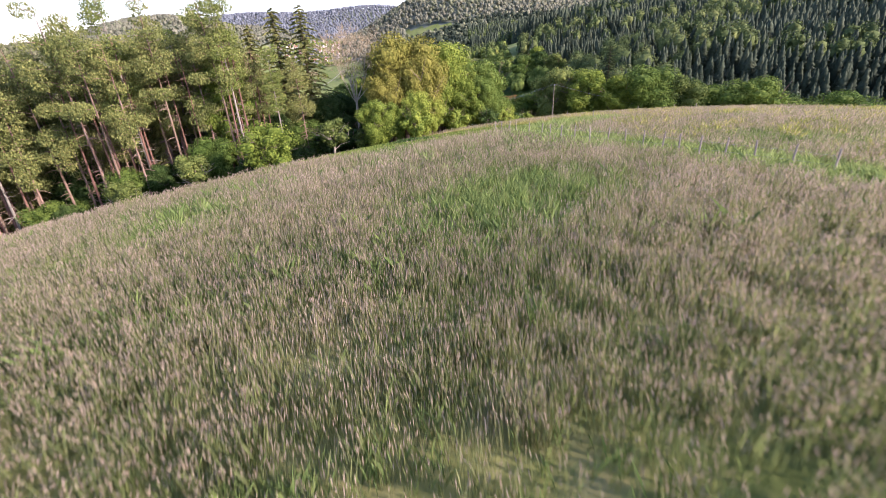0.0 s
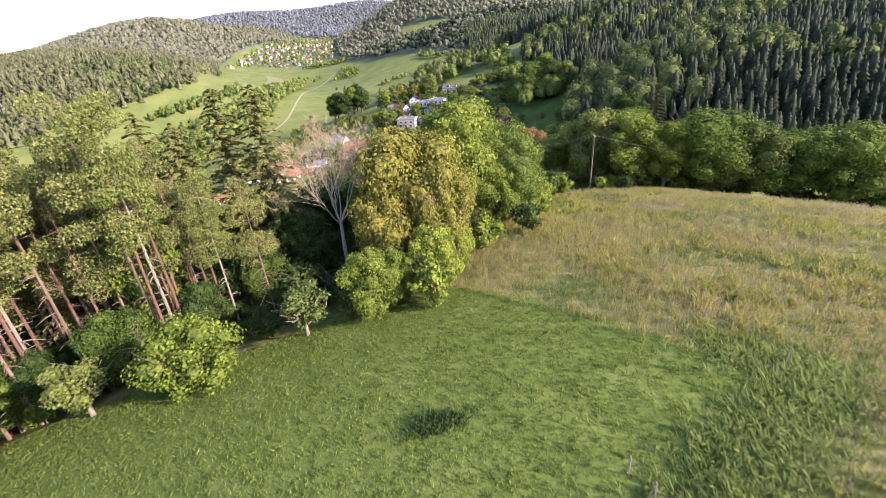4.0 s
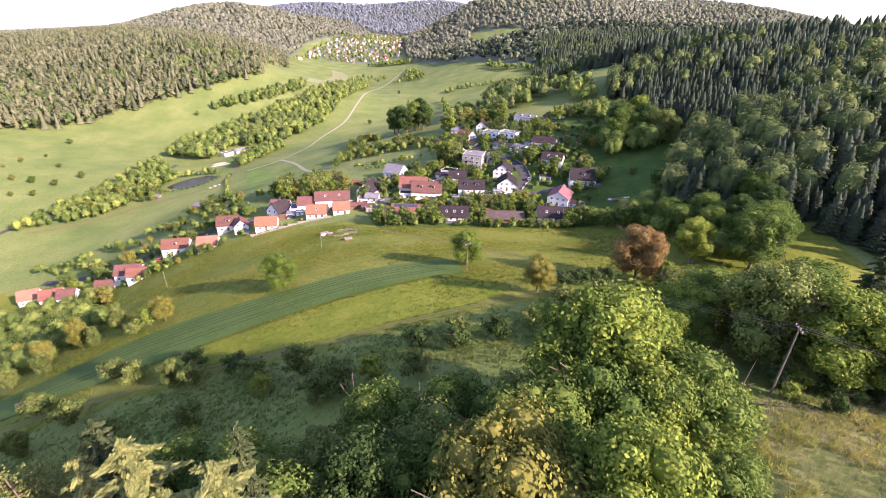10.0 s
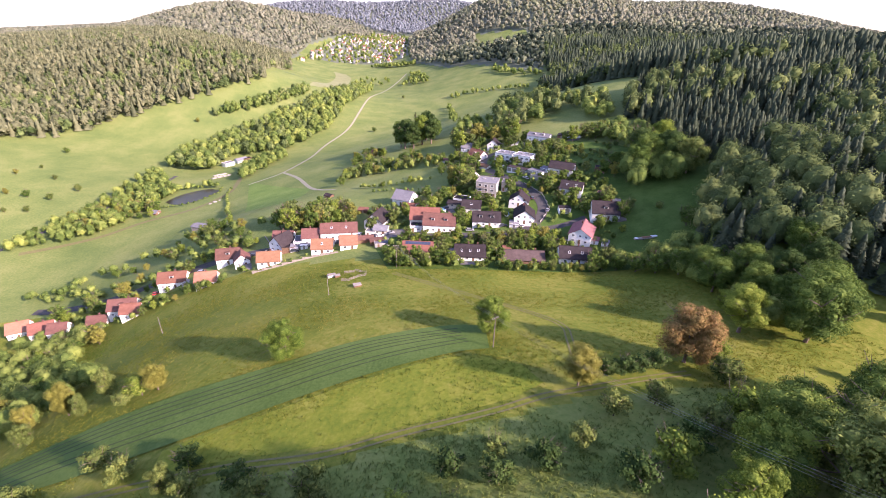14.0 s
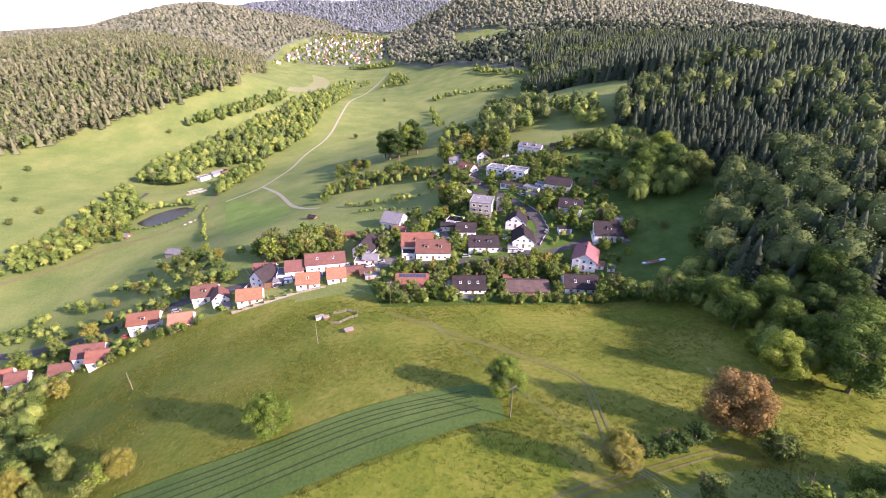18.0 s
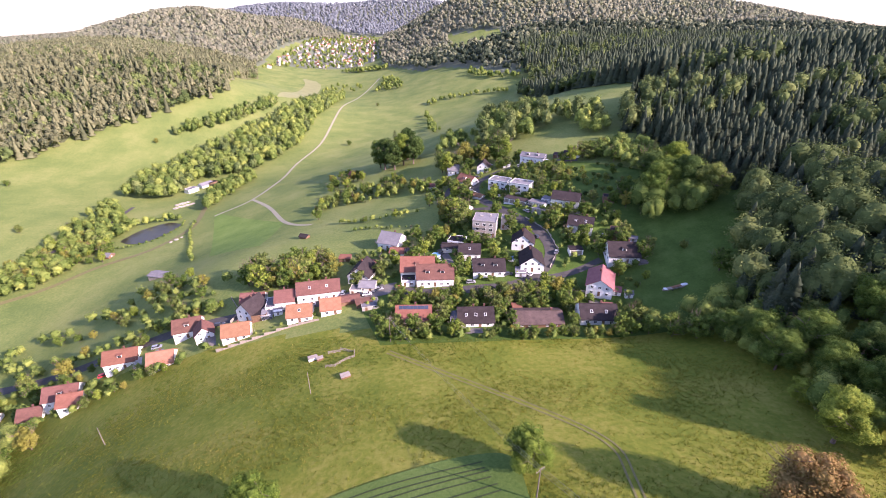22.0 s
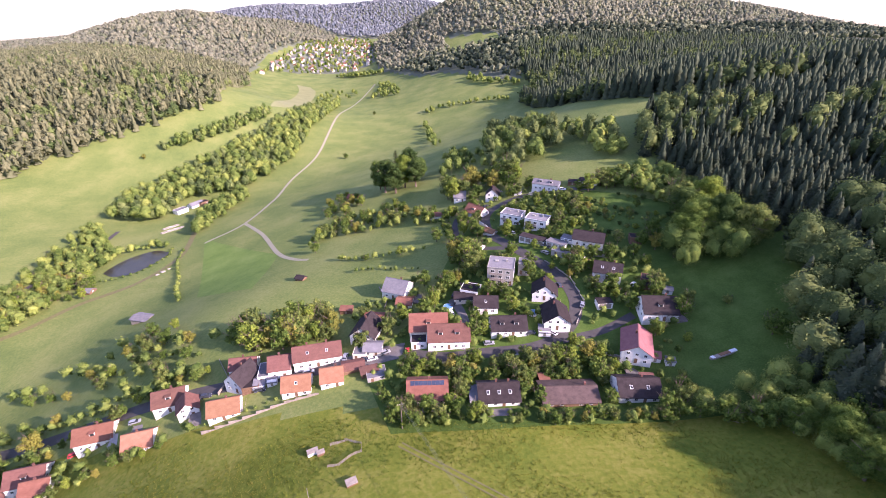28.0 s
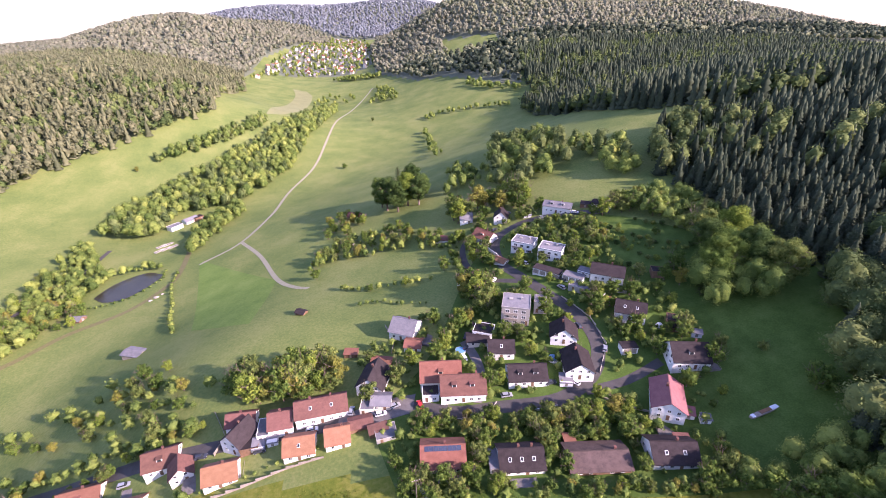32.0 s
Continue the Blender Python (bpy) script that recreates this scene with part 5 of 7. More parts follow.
def house(x, y, turn, w, d, h, pitch, roof, wall, label, chimneys=(0.2,), dormers=0, lights=0, solar=False, ridge="x", storeys=2, z=None, name="house", door=True, across=None):
    """A gabled house: w along its front, d deep, eaves at h. ridge 'y': the gable faces the front."""
    h *= 0.74
    FOOT.append((x, y, 0.5 * math.hypot(w, d) + 0.3, turn, w, d))
    root = base(name, x, y, z, turn)
    tagged(root, label, "house")
    if ridge == "y":
        w, d = d, w
    rise = d / 2 * math.tan(radians(pitch))
    spin = Matrix.Rotation(radians(90), 4, "Z") if ridge == "y" else Matrix.Identity(4)
    hub = root

    def put(nm, bm, mat, parent=None, text=""):
        bm.transform(spin)
        return part(nm, bm, mat, parent or hub, text)

    bm = bmesh.new()
    gable_shell(bm, w, d, h, rise)
    put("wall", bm, wall)
    bm = bmesh.new()
    slope(bm, w, d, h, rise, -1)
    top = put("roof", bm, roof)
    bm = bmesh.new()
    slope(bm, w, d, h, rise, 1)
    put("roof", bm, roof)
    put("ridge_cap", boxed((0, 0, h + rise + 0.2, w + 0.7, 0.32, 0.14)), roof)
    for s in (-1, 1):
        k = rise / (d / 2)
        put("gutter", boxed((0, s * (d / 2 + 0.5), h - k * 0.45 + 0.02, w + 0.7, 0.14, 0.12)), M_GREYWOOD)
    for f in chimneys:
        put("chimney", boxed((w * f, d * 0.06, h + rise + 0.15, 0.6, 0.6, 1.5), (w * f, d * 0.06, h + rise + 0.95, 0.74, 0.74, 0.12)), R_BROWN)
    k = rise / (d / 2)
    for i in range(dormers):
        fx = (i + 0.5) / dormers * w * 0.8 - w * 0.4
        yy, zz = -d * 0.3, h + k * (d / 2 - d * 0.3)
        dm = put("dormer", boxed((fx, yy + d * 0.08, zz + 0.35, 1.7, d * 0.22, 1.5)), wall)
        put("dormer_roof", boxed((fx, yy + d * 0.08, zz + 1.18, 2.1, d * 0.22 + 0.4, 0.16)), roof, dm)
        put("pane", boxed((fx, yy - d * 0.03 - 0.02, zz + 0.45, 1.3, 0.06, 0.9)), M_GLASS, dm)
    for i in range(lights):
        fx = (i + 0.5) / lights * w * 0.8 - w * 0.4
        bm = boxed((0, 0, 0, 0.95, 1.25, 0.1))
        bm.transform(Matrix.Translation((fx, -d * 0.27, h + k * (d / 2 - d * 0.27) + 0.26)) @ Matrix.Rotation(math.atan(k), 4, "X"))
        sk = put("skylight", bm, M_FRAME)
        bm = boxed((0, 0, 0.04, 0.72, 1.0, 0.08))
        bm.transform(Matrix.Translation((fx, -d * 0.27, h + k * (d / 2 - d * 0.27) + 0.28)) @ Matrix.Rotation(math.atan(k), 4, "X"))
        put("pane", bm, M_GLASS, sk)
    if solar:
        n = 8
        for i in range(n):
            fx = -w * 0.42 + (i + 0.5) * w * 0.84 / n
            bm = boxed((0, 0, 0, w * 0.84 / n - 0.06, 1.5, 0.06))
            bm.transform(Matrix.Translation((fx, -d * 0.09, h + k * (d / 2 - d * 0.09) + 0.3)) @ Matrix.Rotation(math.atan(k), 4, "X"))
            put("solar_panel", bm, M_SOLAR)
    fw, fd = (d, w) if ridge == "y" else (w, d)
    gables = ("s", "n") if ridge == "y" else ("e", "w")
    for face, size, off in (("s", fw, fd / 2),) if storeys > 2 else (("s", fw, fd / 2), ("e", fd, fw / 2), ("w", fd, fw / 2)):
        n = max(1, int(size / 3.1))
        for st in range(storeys + (1 if face in gables else 0)):
            zz = 1.35 + st * 2.45
            m = n if st < storeys else max(1, n - 2)
            if zz + 0.6 > h + (rise * 0.5 if face in gables else 0):
                continue
            for i in range(m):
                q = ((i + 0.5) / m - 0.5) * size * (0.86 if st < storeys else 0.5)
                if st == 0 and face == "s" and i == n // 2 and door:
                    dr = part("door", boxed((q, -off, 1.02, 1.0, 0.14, 2.04)), M_WOOD, root)
                    part("handle", boxed((q + 0.38, -off - 0.1, 1.05, 0.05, 0.06, 0.14)), M_WIRE, dr)
                    continue
                px, py = {"s": (q, -off), "n": (-q, off), "e": (off, q), "w": (-off, -q)}[face]
                window(root, px, py, zz, 1.15, 1.15, face)
    return root


def flat_house(x, y, turn, w, d, storeys, wall, label, balconies=True, setback=0.0):
    FOOT.append((x, y, 0.5 * math.hypot(w, d) + 0.3, turn, w, d))
    root = tagged(base("apartment_house", x, y, None, turn), label, "house")
    h = storeys * 2.5 + 0.4
    part("wall", boxed((0, 0, h / 2 - 1.5, w, d, h + 3)), wall, root)
    part("roof", boxed((0, 0, h + 0.12, w + 0.3, d + 0.3, 0.22)), R_GREY, root)
    part("parapet", boxed((0, -d / 2, h + 0.35, w + 0.3, 0.2, 0.3), (0, d / 2, h + 0.35, w + 0.3, 0.2, 0.3), (-w / 2, 0, h + 0.35, 0.2, d - 0.2, 0.3), (w / 2, 0, h + 0.35, 0.2, d - 0.2, 0.3)), wall, root)
    part("chimney", boxed((w * 0.2, d * 0.15, h + 0.7, 0.7, 0.7, 1.2)), M_CONCRETE, root)
    part("roof_hatch", boxed((-w * 0.2, 0.1 * d, h + 0.45, 1.6, 1.2, 0.5)), M_CONCRETE, root)
    for st in range(storeys):
        zz = 1.4 + st * 2.5
        for face, size, off in (("s", w, d / 2), ("e", d, w / 2), ("w", d, w / 2)):
            n = max(2, int(size / 3.2))
            for i in range(n):
                q = ((i + 0.5) / n - 0.5) * size * 0.88
                px, py = {"s": (q, -off), "n": (-q, off), "e": (off, q), "w": (-off, -q)}[face]
                window(root, px, py, zz, 1.7, 1.35, face)
        if balconies and st:
            b = part("balcony", boxed((-w * 0.18, -d / 2 - 0.75, st * 2.5 + 0.2, w * 0.5, 1.5, 0.18)), M_CONCRETE, root)
            part("railing", boxed((-w * 0.18, -d / 2 - 1.46, st * 2.5 + 0.75, w * 0.5, 0.06, 0.9)), M_GREYWOOD, b)
    part("door", boxed((w * 0.4, -d / 2 - 0.01, 1.05, 1.0, 0.12, 2.1)), M_WOOD, root)
    return root


def garage(x, y, turn, w, d, mat, label, roof=None, n=1, name="garage"):
    FOOT.append((x, y, 0.5 * math.hypot(w, d), turn, w, d))
    root = tagged(base(name, x, y, None, turn), label, "garage")
    part("wall", boxed((0, 0, 0.2, w, d, 4.6)), mat, root)
    part("roof", boxed((0, 0, 2.6, w + 0.4, d + 0.4, 0.2)), roof or R_GREY, root)
    for i in range(n):
        q = ((i + 0.5) / n - 0.5) * w
        part("garage_door", boxed((q, -d / 2 - 0.01, 1.1, w / n * 0.8, 0.1, 2.1)), M_GREYWOOD, root)
    return root


R_BARN = tiles("weathered_tiles", (0.06, 0.045, 0.04), (0.12, 0.085, 0.075))
house(-2, 277.5, -6, 13.5, 10.5, 3.6, 33, R_RED, M_CREAM, "low house with a red tiled roof and solar panels", (0.05,), 0, 0, True, storeys=1)
house(21, 272, -5, 13.5, 9.5, 3.4, 36, R_DARK, M_WHITE, "white house with a dark tiled roof and three skylights", (-0.05, 0.25), 0, 3, storeys=1)
garage(13.2, 272.5, -5, 3.4, 7, M_WHITE, "white annex beside the dark-roofed house")
house(44, 268.5, -6, 18.5, 10, 2.8, 24, R_BARN, M_WOOD, "long low barn with a brown weathered roof", (0.3,), storeys=1)
house(66.5, 266, -10, 13.5, 10, 3.6, 34, R_DARK, M_WHITE, "white house with a dark brown roof and two skylights", (0.1,), 0, 2, storeys=1)
house(75.5, 283, -28, 10, 14, 5.6, 32, R_PINK, M_WHITE, "white house with a pinkish red gable roof", (0.1,), ridge="y")
house(91, 297.5, -12, 13, 11, 4.6, 38, R_DARK, M_WHITE, "large white house with a dark gabled roof", (0.2,), 1)
garage(74, 306.8, -6, 6, 4, M_WHITE, "small white garage with a dark roof", R_DARK)
house(82, 322, -28, 11.5, 9, 4.8, 34, R_DARK, M_WHITE, "white house with a dark roof and a red porch", (0.2,), 0, 2)
house(83, 345, -30, 14, 9, 4.8, 32, R_DARK, M_WHITE, "white two-storey house with a dark roof on the slope", (0.1,))
flat_house(57.5, 386, -35, 11.5, 9, 2, M_WHITE, "white flat-roofed apartment house with balconies")
flat_house(66.5, 371, -35, 11.5, 9, 2, M_WHITE, "white flat-roofed apartment house with a pale roof")
garage(60, 357.5, -42, 13, 5, M_WHITE, "row of white garages with dark roofs along the street", R_DARK, 4, "garage_row")
garage(69, 348.5, -42, 9, 5, M_WHITE, "row of white garages along the street", R_GREY, 3, "garage_row")
house(89, 421, -32, 16, 10, 5.2, 18, R_GREY, M_WHITE, "large white villa with a grey roof and a roof terrace", (0.15,), 2)
house(42, 410, -52, 12, 9, 5.0, 38, R_RED, M_WHITE, "white house with a red tiled roof at the street bend", (0.1,), 1)
house(43, 379, -50, 7, 5, 2.4, 22, R_ORANGE, M_WHITE, "small white garage with an orange tiled roof", (), storeys=1, name="garden_house")
house(28, 367, -42, 17, 9, 4.2, 32, R_DARK, M_WHITE, "long white house with a dark roof", (-0.3, 0.0, 0.25))
flat_house(38, 335, -20, 11.5, 11, 3, M_CONCRETE, "brown concrete terraced apartment block with balconies")
house(53, 319, -20, 10, 9, 3.8, 38, R_DARK, M_WHITE, "white house with a steep dark gable roof", (0.1,), ridge="y")
house(52.5, 304, -12, 10, 12, 4.6, 36, R_DARK, M_WHITE, "white house with a broad dark roof and a carport", (0.2,), ridge="y")
house(-9, 342, -28, 11, 11, 4.8, 35, R_GREY, M_WHITE, "white house with a grey gable roof at the meadow", (0.15,), ridge="x")
house(-6.5, 331.5, -15, 7, 6, 2.8, 22, R_RED, M_WHITE, "low red-roofed annex beside the grey-roofed house", (), storeys=1, name="annex")
house(2, 311, -6, 15, 11, 5.6, 38, R_RED, M_CREAM, "big old house with a red tiled roof", (0.05,), 1)
house(9, 303, -6, 16, 10, 5.4, 40, R_BROWN, M_WHITE, "white guest house with a brown red roof and dormers", (0.3,), 2)
house(27, 318, -10, 10, 8, 4.4, 36, R_DARK, M_WHITE, "white house with a dark roof and skylight", (0.1,), 0, 1)
house(33, 304, -6, 14, 9, 4.0, 38, R_DARK, M_WHITE, "white house with a dark roof and a wide dormer", (0.2,), 2)
house(19.5, 326, -10, 9, 6, 3.0, 12, R_DARK, M_CREAM, "low dark-roofed building behind the big house", (), storeys=1)
house(-23, 315, -20, 10, 12, 4.8, 40, R_DARK, M_WHITE, "old house with a steep dark slate roof", (0.1,), ridge="y")
house(-20.5, 304.5, -10, 7, 6, 3.6, 25, R_GREY, M_CREAM, "low grey-roofed workshop beside the yard", (), storeys=1)
house(-42, 306, 6, 18, 9, 5.4, 36, R_BROWN, M_WHITE, "long terraced house with a brown tiled roof", (-0.2, 0.2), 0, 2)
house(-56, 304, 4, 8, 9, 5.4, 34, R_BROWN, M_WHITE, "end house of the terrace with a brown roof", (0.0,))
house(-48, 292.5, 2, 10, 8.5, 3.8, 36, R_ORANGE, M_WHITE, "white house with a bright orange tiled roof", (), 0, 1)
house(-35.5, 293, 4, 8, 8, 3.8, 36, R_ORANGE, M_WHITE, "small white house with an orange tiled roof", (0.2,))
house(-28, 297, 8, 8, 5, 2.4, 20, R_BROWN, M_WOOD, "low wooden shed with a brown roof", (), storeys=1, name="shed")
house(-70, 302, -30, 8, 10, 5.2, 45, R_DARK, M_WHITE, "white gabled house with a steep dark roof", (0.1,), ridge="y")
house(-71, 309, 0, 10, 7, 4.4, 36, R_BROWN, M_WHITE, "brown-roofed house behind the white gable", (0.0,))
house(-73.5, 290, 8, 10.5, 8, 3.6, 38, R_ORANGE, M_WHITE, "white house with a new orange tiled roof", (0.1,))
house(-98, 303, 12, 11, 9, 4.6, 38, R_BROWN, M_WHITE, "white house with a red roof and a balcony", (0.1,), 1)
house(-89, 296, 20, 7, 7, 4.2, 42, R_BROWN, M_WHITE, "small old gabled house by the street", (), ridge="y")
house(-104, 288.5, 10, 9.5, 8, 3.8, 38, R_ORANGE, M_WHITE, "white house with an orange tiled roof above the meadow", (0.0,))
house(-127, 301, 10, 13, 9, 5.0, 38, R_RED, M_WHITE, "white house with a red tiled roof and cross gable", (0.1,), 1)
house(-152, 296, 8, 13, 9, 5.0, 40, R_BROWN, M_WHITE, "brown-roofed house at the foot of the meadow", (0.2,), 1)
house(-143, 288, 8, 9, 8, 4.6, 38, R_RED, M_WHITE, "white house with a faded red roof", (0.0,))
house(-164, 292, 8, 9, 8, 4.4, 38, R_BROWN, M_WHITE, "white house with a reddish brown roof", (0.1,))
house(-205, 305, 25, 11, 9, 4.8, 40, R_RED, M_WHITE, "white house with a red roof down the street", (0.1,))
house(-192, 300, 10, 9, 8, 4.6, 40, R_BROWN, M_WHITE, "brown-roofed house down the street", (0.1,))
house(-222, 310, 25, 10, 9, 4.8, 42, R_ORANGE, M_WHITE, "white house with an orange roof down the street", (0.0,))
house(38, 446, -10, 8, 8, 4.2, 40, R_GREY, M_WHITE, "white house with a grey roof among garden trees", (0.1,))
house(57, 431, -20, 8, 9, 5.0, 42, R_DARK, M_WHITE, "white gabled house at the top of the street", (0.1,), ridge="y")
house(112, 411, -40, 11, 7, 2.8, 14, R_DARK, M_WHITE, "low white bungalow with a dark roof", (), storeys=1)
house(20, 430, -20, 14, 6, 2.6, 16, R_BROWN, M_WHITE, "low garden buildings with brown roofs", (), storeys=1)
house(-38, 520, -20, 10, 8, 3.0, 25, R_RED, M_WOOD, "red-roofed club house among bushes", (), storeys=1)
house(-158, 401, -20, 11, 7, 2.4, 14, R_GREY, M_GREYWOOD, "grey field shed in the valley meadow", (), storeys=1, name="field_shed", door=False)
house(-60, 379, -30, 5, 3.5, 2.0, 24, R_DARK, M_WOOD, "small wooden hut in the meadow", (), storeys=1, name="hut")
house(-226, 464, -16, 9, 6, 2.6, 28, R_GREY, M_WOOD, "wooden hut by the fish pond", (), storeys=1, name="hut")
house(-212, 636, 55, 14, 8, 3.6, 28, R_GREY, M_WHITE, "white mill building beside the stream", (), storeys=1)
house(-20, 325.5, -15, 8, 4, 2.2, 14, R_RED, M_WOOD, "low red-roofed garden shed", (), storeys=1, name="shed")

# far town at the valley's bend
def town_house(roof, label):
    """A plain gabled house with wall, two roof slopes and a chimney."""
    root = tagged(base("town_house", -200, 1700), label, "house", "houses of the far town")
    bm = bmesh.new()
    gable_shell(bm, 10, 8, 5.4, 3.6)
    part("wall", bm, M_CREAM, root)
    for side in (-1, 1):
        bm = bmesh.new()
        slope(bm, 10, 8, 5.4, 3.6, side)
        part("roof", bm, roof, root)
    part("chimney", boxed((2, 0.6, 9.2, 0.7, 0.7, 1.6)), R_BROWN, root)
    return root


rt = np.random.default_rng(8)
town = [town_house(R_RED, "distant white house with a red roof in the far town"), town_house(R_GREY, "distant pale house with a grey roof in the far town"), town_house(R_ORANGE, "distant white house with an orange roof in the far town")]
placed = set()
for i, (x, y) in enumerate(np.vstack([scatter(rt, [(-300, 1335), (-284, 1440), (-270, 1520), (-285, 1640), (-305, 1640)], 24), scatter(rt, [(-285, 1640), (-255, 1590), (-201, 1499), (-134, 1530), (-70, 1518), (-10, 1608), (-35, 1900), (-55, 2324), (-165, 2361), (-225, 2000), (-270, 1780)], 31)])):
    kind = (0, 1, 2, 1)[i % 4]
    m = pose(x, y, hz(x, y) + 0.2, 0, 0, 360 * rt.random())
    if kind in placed:
        copy_thing(town[kind], m)
    else:
        town[kind].matrix_basis = m
        placed.add(kind)

# ---- power poles ----
def power_pole(x, y, high, turn, label):
    root = tagged(base("power_pole", x, y, None, turn), label, "power pole")
    bm = bmesh.new()
    tube(bm, [(0, 0, -1), (0, 0, high * 0.5), (0, 0, high)], [0.17, 0.14, 0.1], 8)
    part("post", bm, M_POLE, root)
    part("crossarm", boxed((0, 0, high - 0.35, 2.3, 0.12, 0.14)), M_POLE, root)
    for q in (-1.0, -0.35, 0.35, 1.0):
        bm = bmesh.new()
        tube(bm, [(q, 0, high - 0.3), (q, 0, high - 0.12), (q, 0, high + 0.02)], [0.04, 0.07, 0.03], 6)
        part("insulator", bm, M_CERAMIC, root)
    return root


poles = [(54, 121, 12.5, 70), (16.8, 188, 9.5, 30), (-11.4, 263.5, 10.5, 10)]
for x, y, h, a in poles:
    power_pole(x, y, h, a, "wooden power pole with a crossarm and insulators")
for x, y, h in ((-36, 240, 8.5), (-107, 250, 8)):
    root = tagged(base("wooden_pole", x, y), "thin grey wooden pole standing in the meadow", "pole")
    bm = bmesh.new()
    tube(bm, [(0, 0, -0.6), (0.03, 0, h * 0.5), (0.08, 0, h)], [0.11, 0.095, 0.075], 7)
    part("post", bm, M_GREYWOOD, root)
    bm = bmesh.new()
    tube(bm, [(0.08, 0, h - 0.02), (0.08, 0, h + 0.12)], [0.1, 0.03], 7)
    part("cap", bm, M_WIRE, root)
power_pole(-36, 448, 9, 40, "wooden power pole among the garden bushes")
for (x0, y0, h0, _), (x1, y1, h1, _) in (((130, 105, 12, 0), poles[0]), (poles[0], poles[1]), (poles[1], poles[2])):
    for q in (-0.9, 0.0, 0.9):
        a, b = Vector((x0, y0 + q, hz(x0, y0) + h0)), Vector((x1, y1 + q, hz(x1, y1) + h1))
        bm = bmesh.new()
        tube(bm, [a.lerp(b, f / 10) - Vector((0, 0, 2.0 * (1 - (2 * f / 10 - 1) ** 2))) for f in range(11)], [0.018] * 11, 4)
        me = bpy.data.meshes.new("power_line")
        bm.to_mesh(me)
        bm.free()
        me.materials.append(M_WIRE)
        tagged(new("power_line", me), "thin sagging power line wire between wooden poles", "power line")

# ---- grass ----
def grass(name, rng, x, y, blades, lo, hi, thick, lean, mat, label, lift=0.0, heads=None, tuft=0.12):
    """Tufts of bent blades: one object of stuff; heads: the material of seed heads, a second one."""
    n = len(x)
    px = np.repeat(x, blades) + rng.normal(size=n * blades) * tuft
    py = np.repeat(y, blades) + rng.normal(size=n * blades) * tuft
    pz = height(px, py) + lift
    h = np.repeat(lo + (hi - lo) * rng.random(n), blades) * (0.7 + 0.5 * rng.random(n * blades))
    q = rng.random(n * blades) * 6.283
    bx, by = rng.normal(size=n * blades) * lean * h, rng.normal(size=n * blades) * lean * h
    c, s = np.cos(q) * thick, np.sin(q) * thick
    v = np.stack([np.stack([px - c, py - s, pz], 1), np.stack([px + c, py + s, pz], 1), np.stack([px + c * 0.6 + bx * 0.4, py + s * 0.6 + by * 0.4, pz + h * 0.6], 1), np.stack([px + bx, py + by, pz + h], 1)], 1).reshape(-1, 3)
    tagged(new(name, raw(name, v, np.arange(len(v)).reshape(-1, 4), [mat])), label, "grass", kind="stuff")
    if heads:
        k = rng.random(len(px)) < 0.6
        tip = np.stack([px + bx, py + by, pz + h], 1)[k]
        w = np.stack([c, s, np.zeros_like(c)], 1)[k] * 2.6
        up = np.stack([bx[k] * 0.2, by[k] * 0.2, np.full(k.sum(), 0.06) + 0.08 * rng.random(k.sum())], 1)
        v = np.stack([tip - up, tip + w, tip + up, tip - w], 1).reshape(-1, 3)
        tagged(new("seed_heads", raw("seed_heads", v, np.arange(len(v)).reshape(-1, 4), [heads])), "pinkish-brown seed heads of the tall meadow grass", "grass", kind="stuff")


rm = np.random.default_rng(77)
STRIP = [(-70, 48), (-40, 42.5), (-12.4, 40.3), (4, 41), (12.6, 42), (22, 45), (26, 47), (20, 56), (11.8, 71), (-4, 71), (-23, 70), (-50, 72), (-75, 72)]


lush_line = curve([(19.5, 8), (18.4, 17.8), (17.2, 23), (15.5, 29), (14.5, 36), (15, 41), (19, 43.5), (27, 47), (24, 52)], 0.4)


def off_line(x, y, line, away):
    keep = np.ones(len(x), bool)
    for q in line:
        keep &= np.hypot(x - q[0] - 0.4, y - q[1]) > away
    return keep


def meadow_spots(x0, x1, y0, y1, per):
    x0, x1, y0, y1 = x0 - 3.5, x1 + 3.5, y0 - 3.5, y1 + 3.5
    n = int((x1 - x0) * (y1 - y0) * per)
    x, y = x0 + (x1 - x0) * rm.random(n), y0 + (y1 - y0) * rm.random(n)
    near = np.minimum(np.minimum(x - x0, x1 - x), np.minimum(y - y0, y1 - y))
    k = ~inside(STRIP, x, y) & off_line(x, y, lush_line, 1.5) & (rm.random(n) < np.clip(near / 7, 0, 1))
    return x[k], y[k]


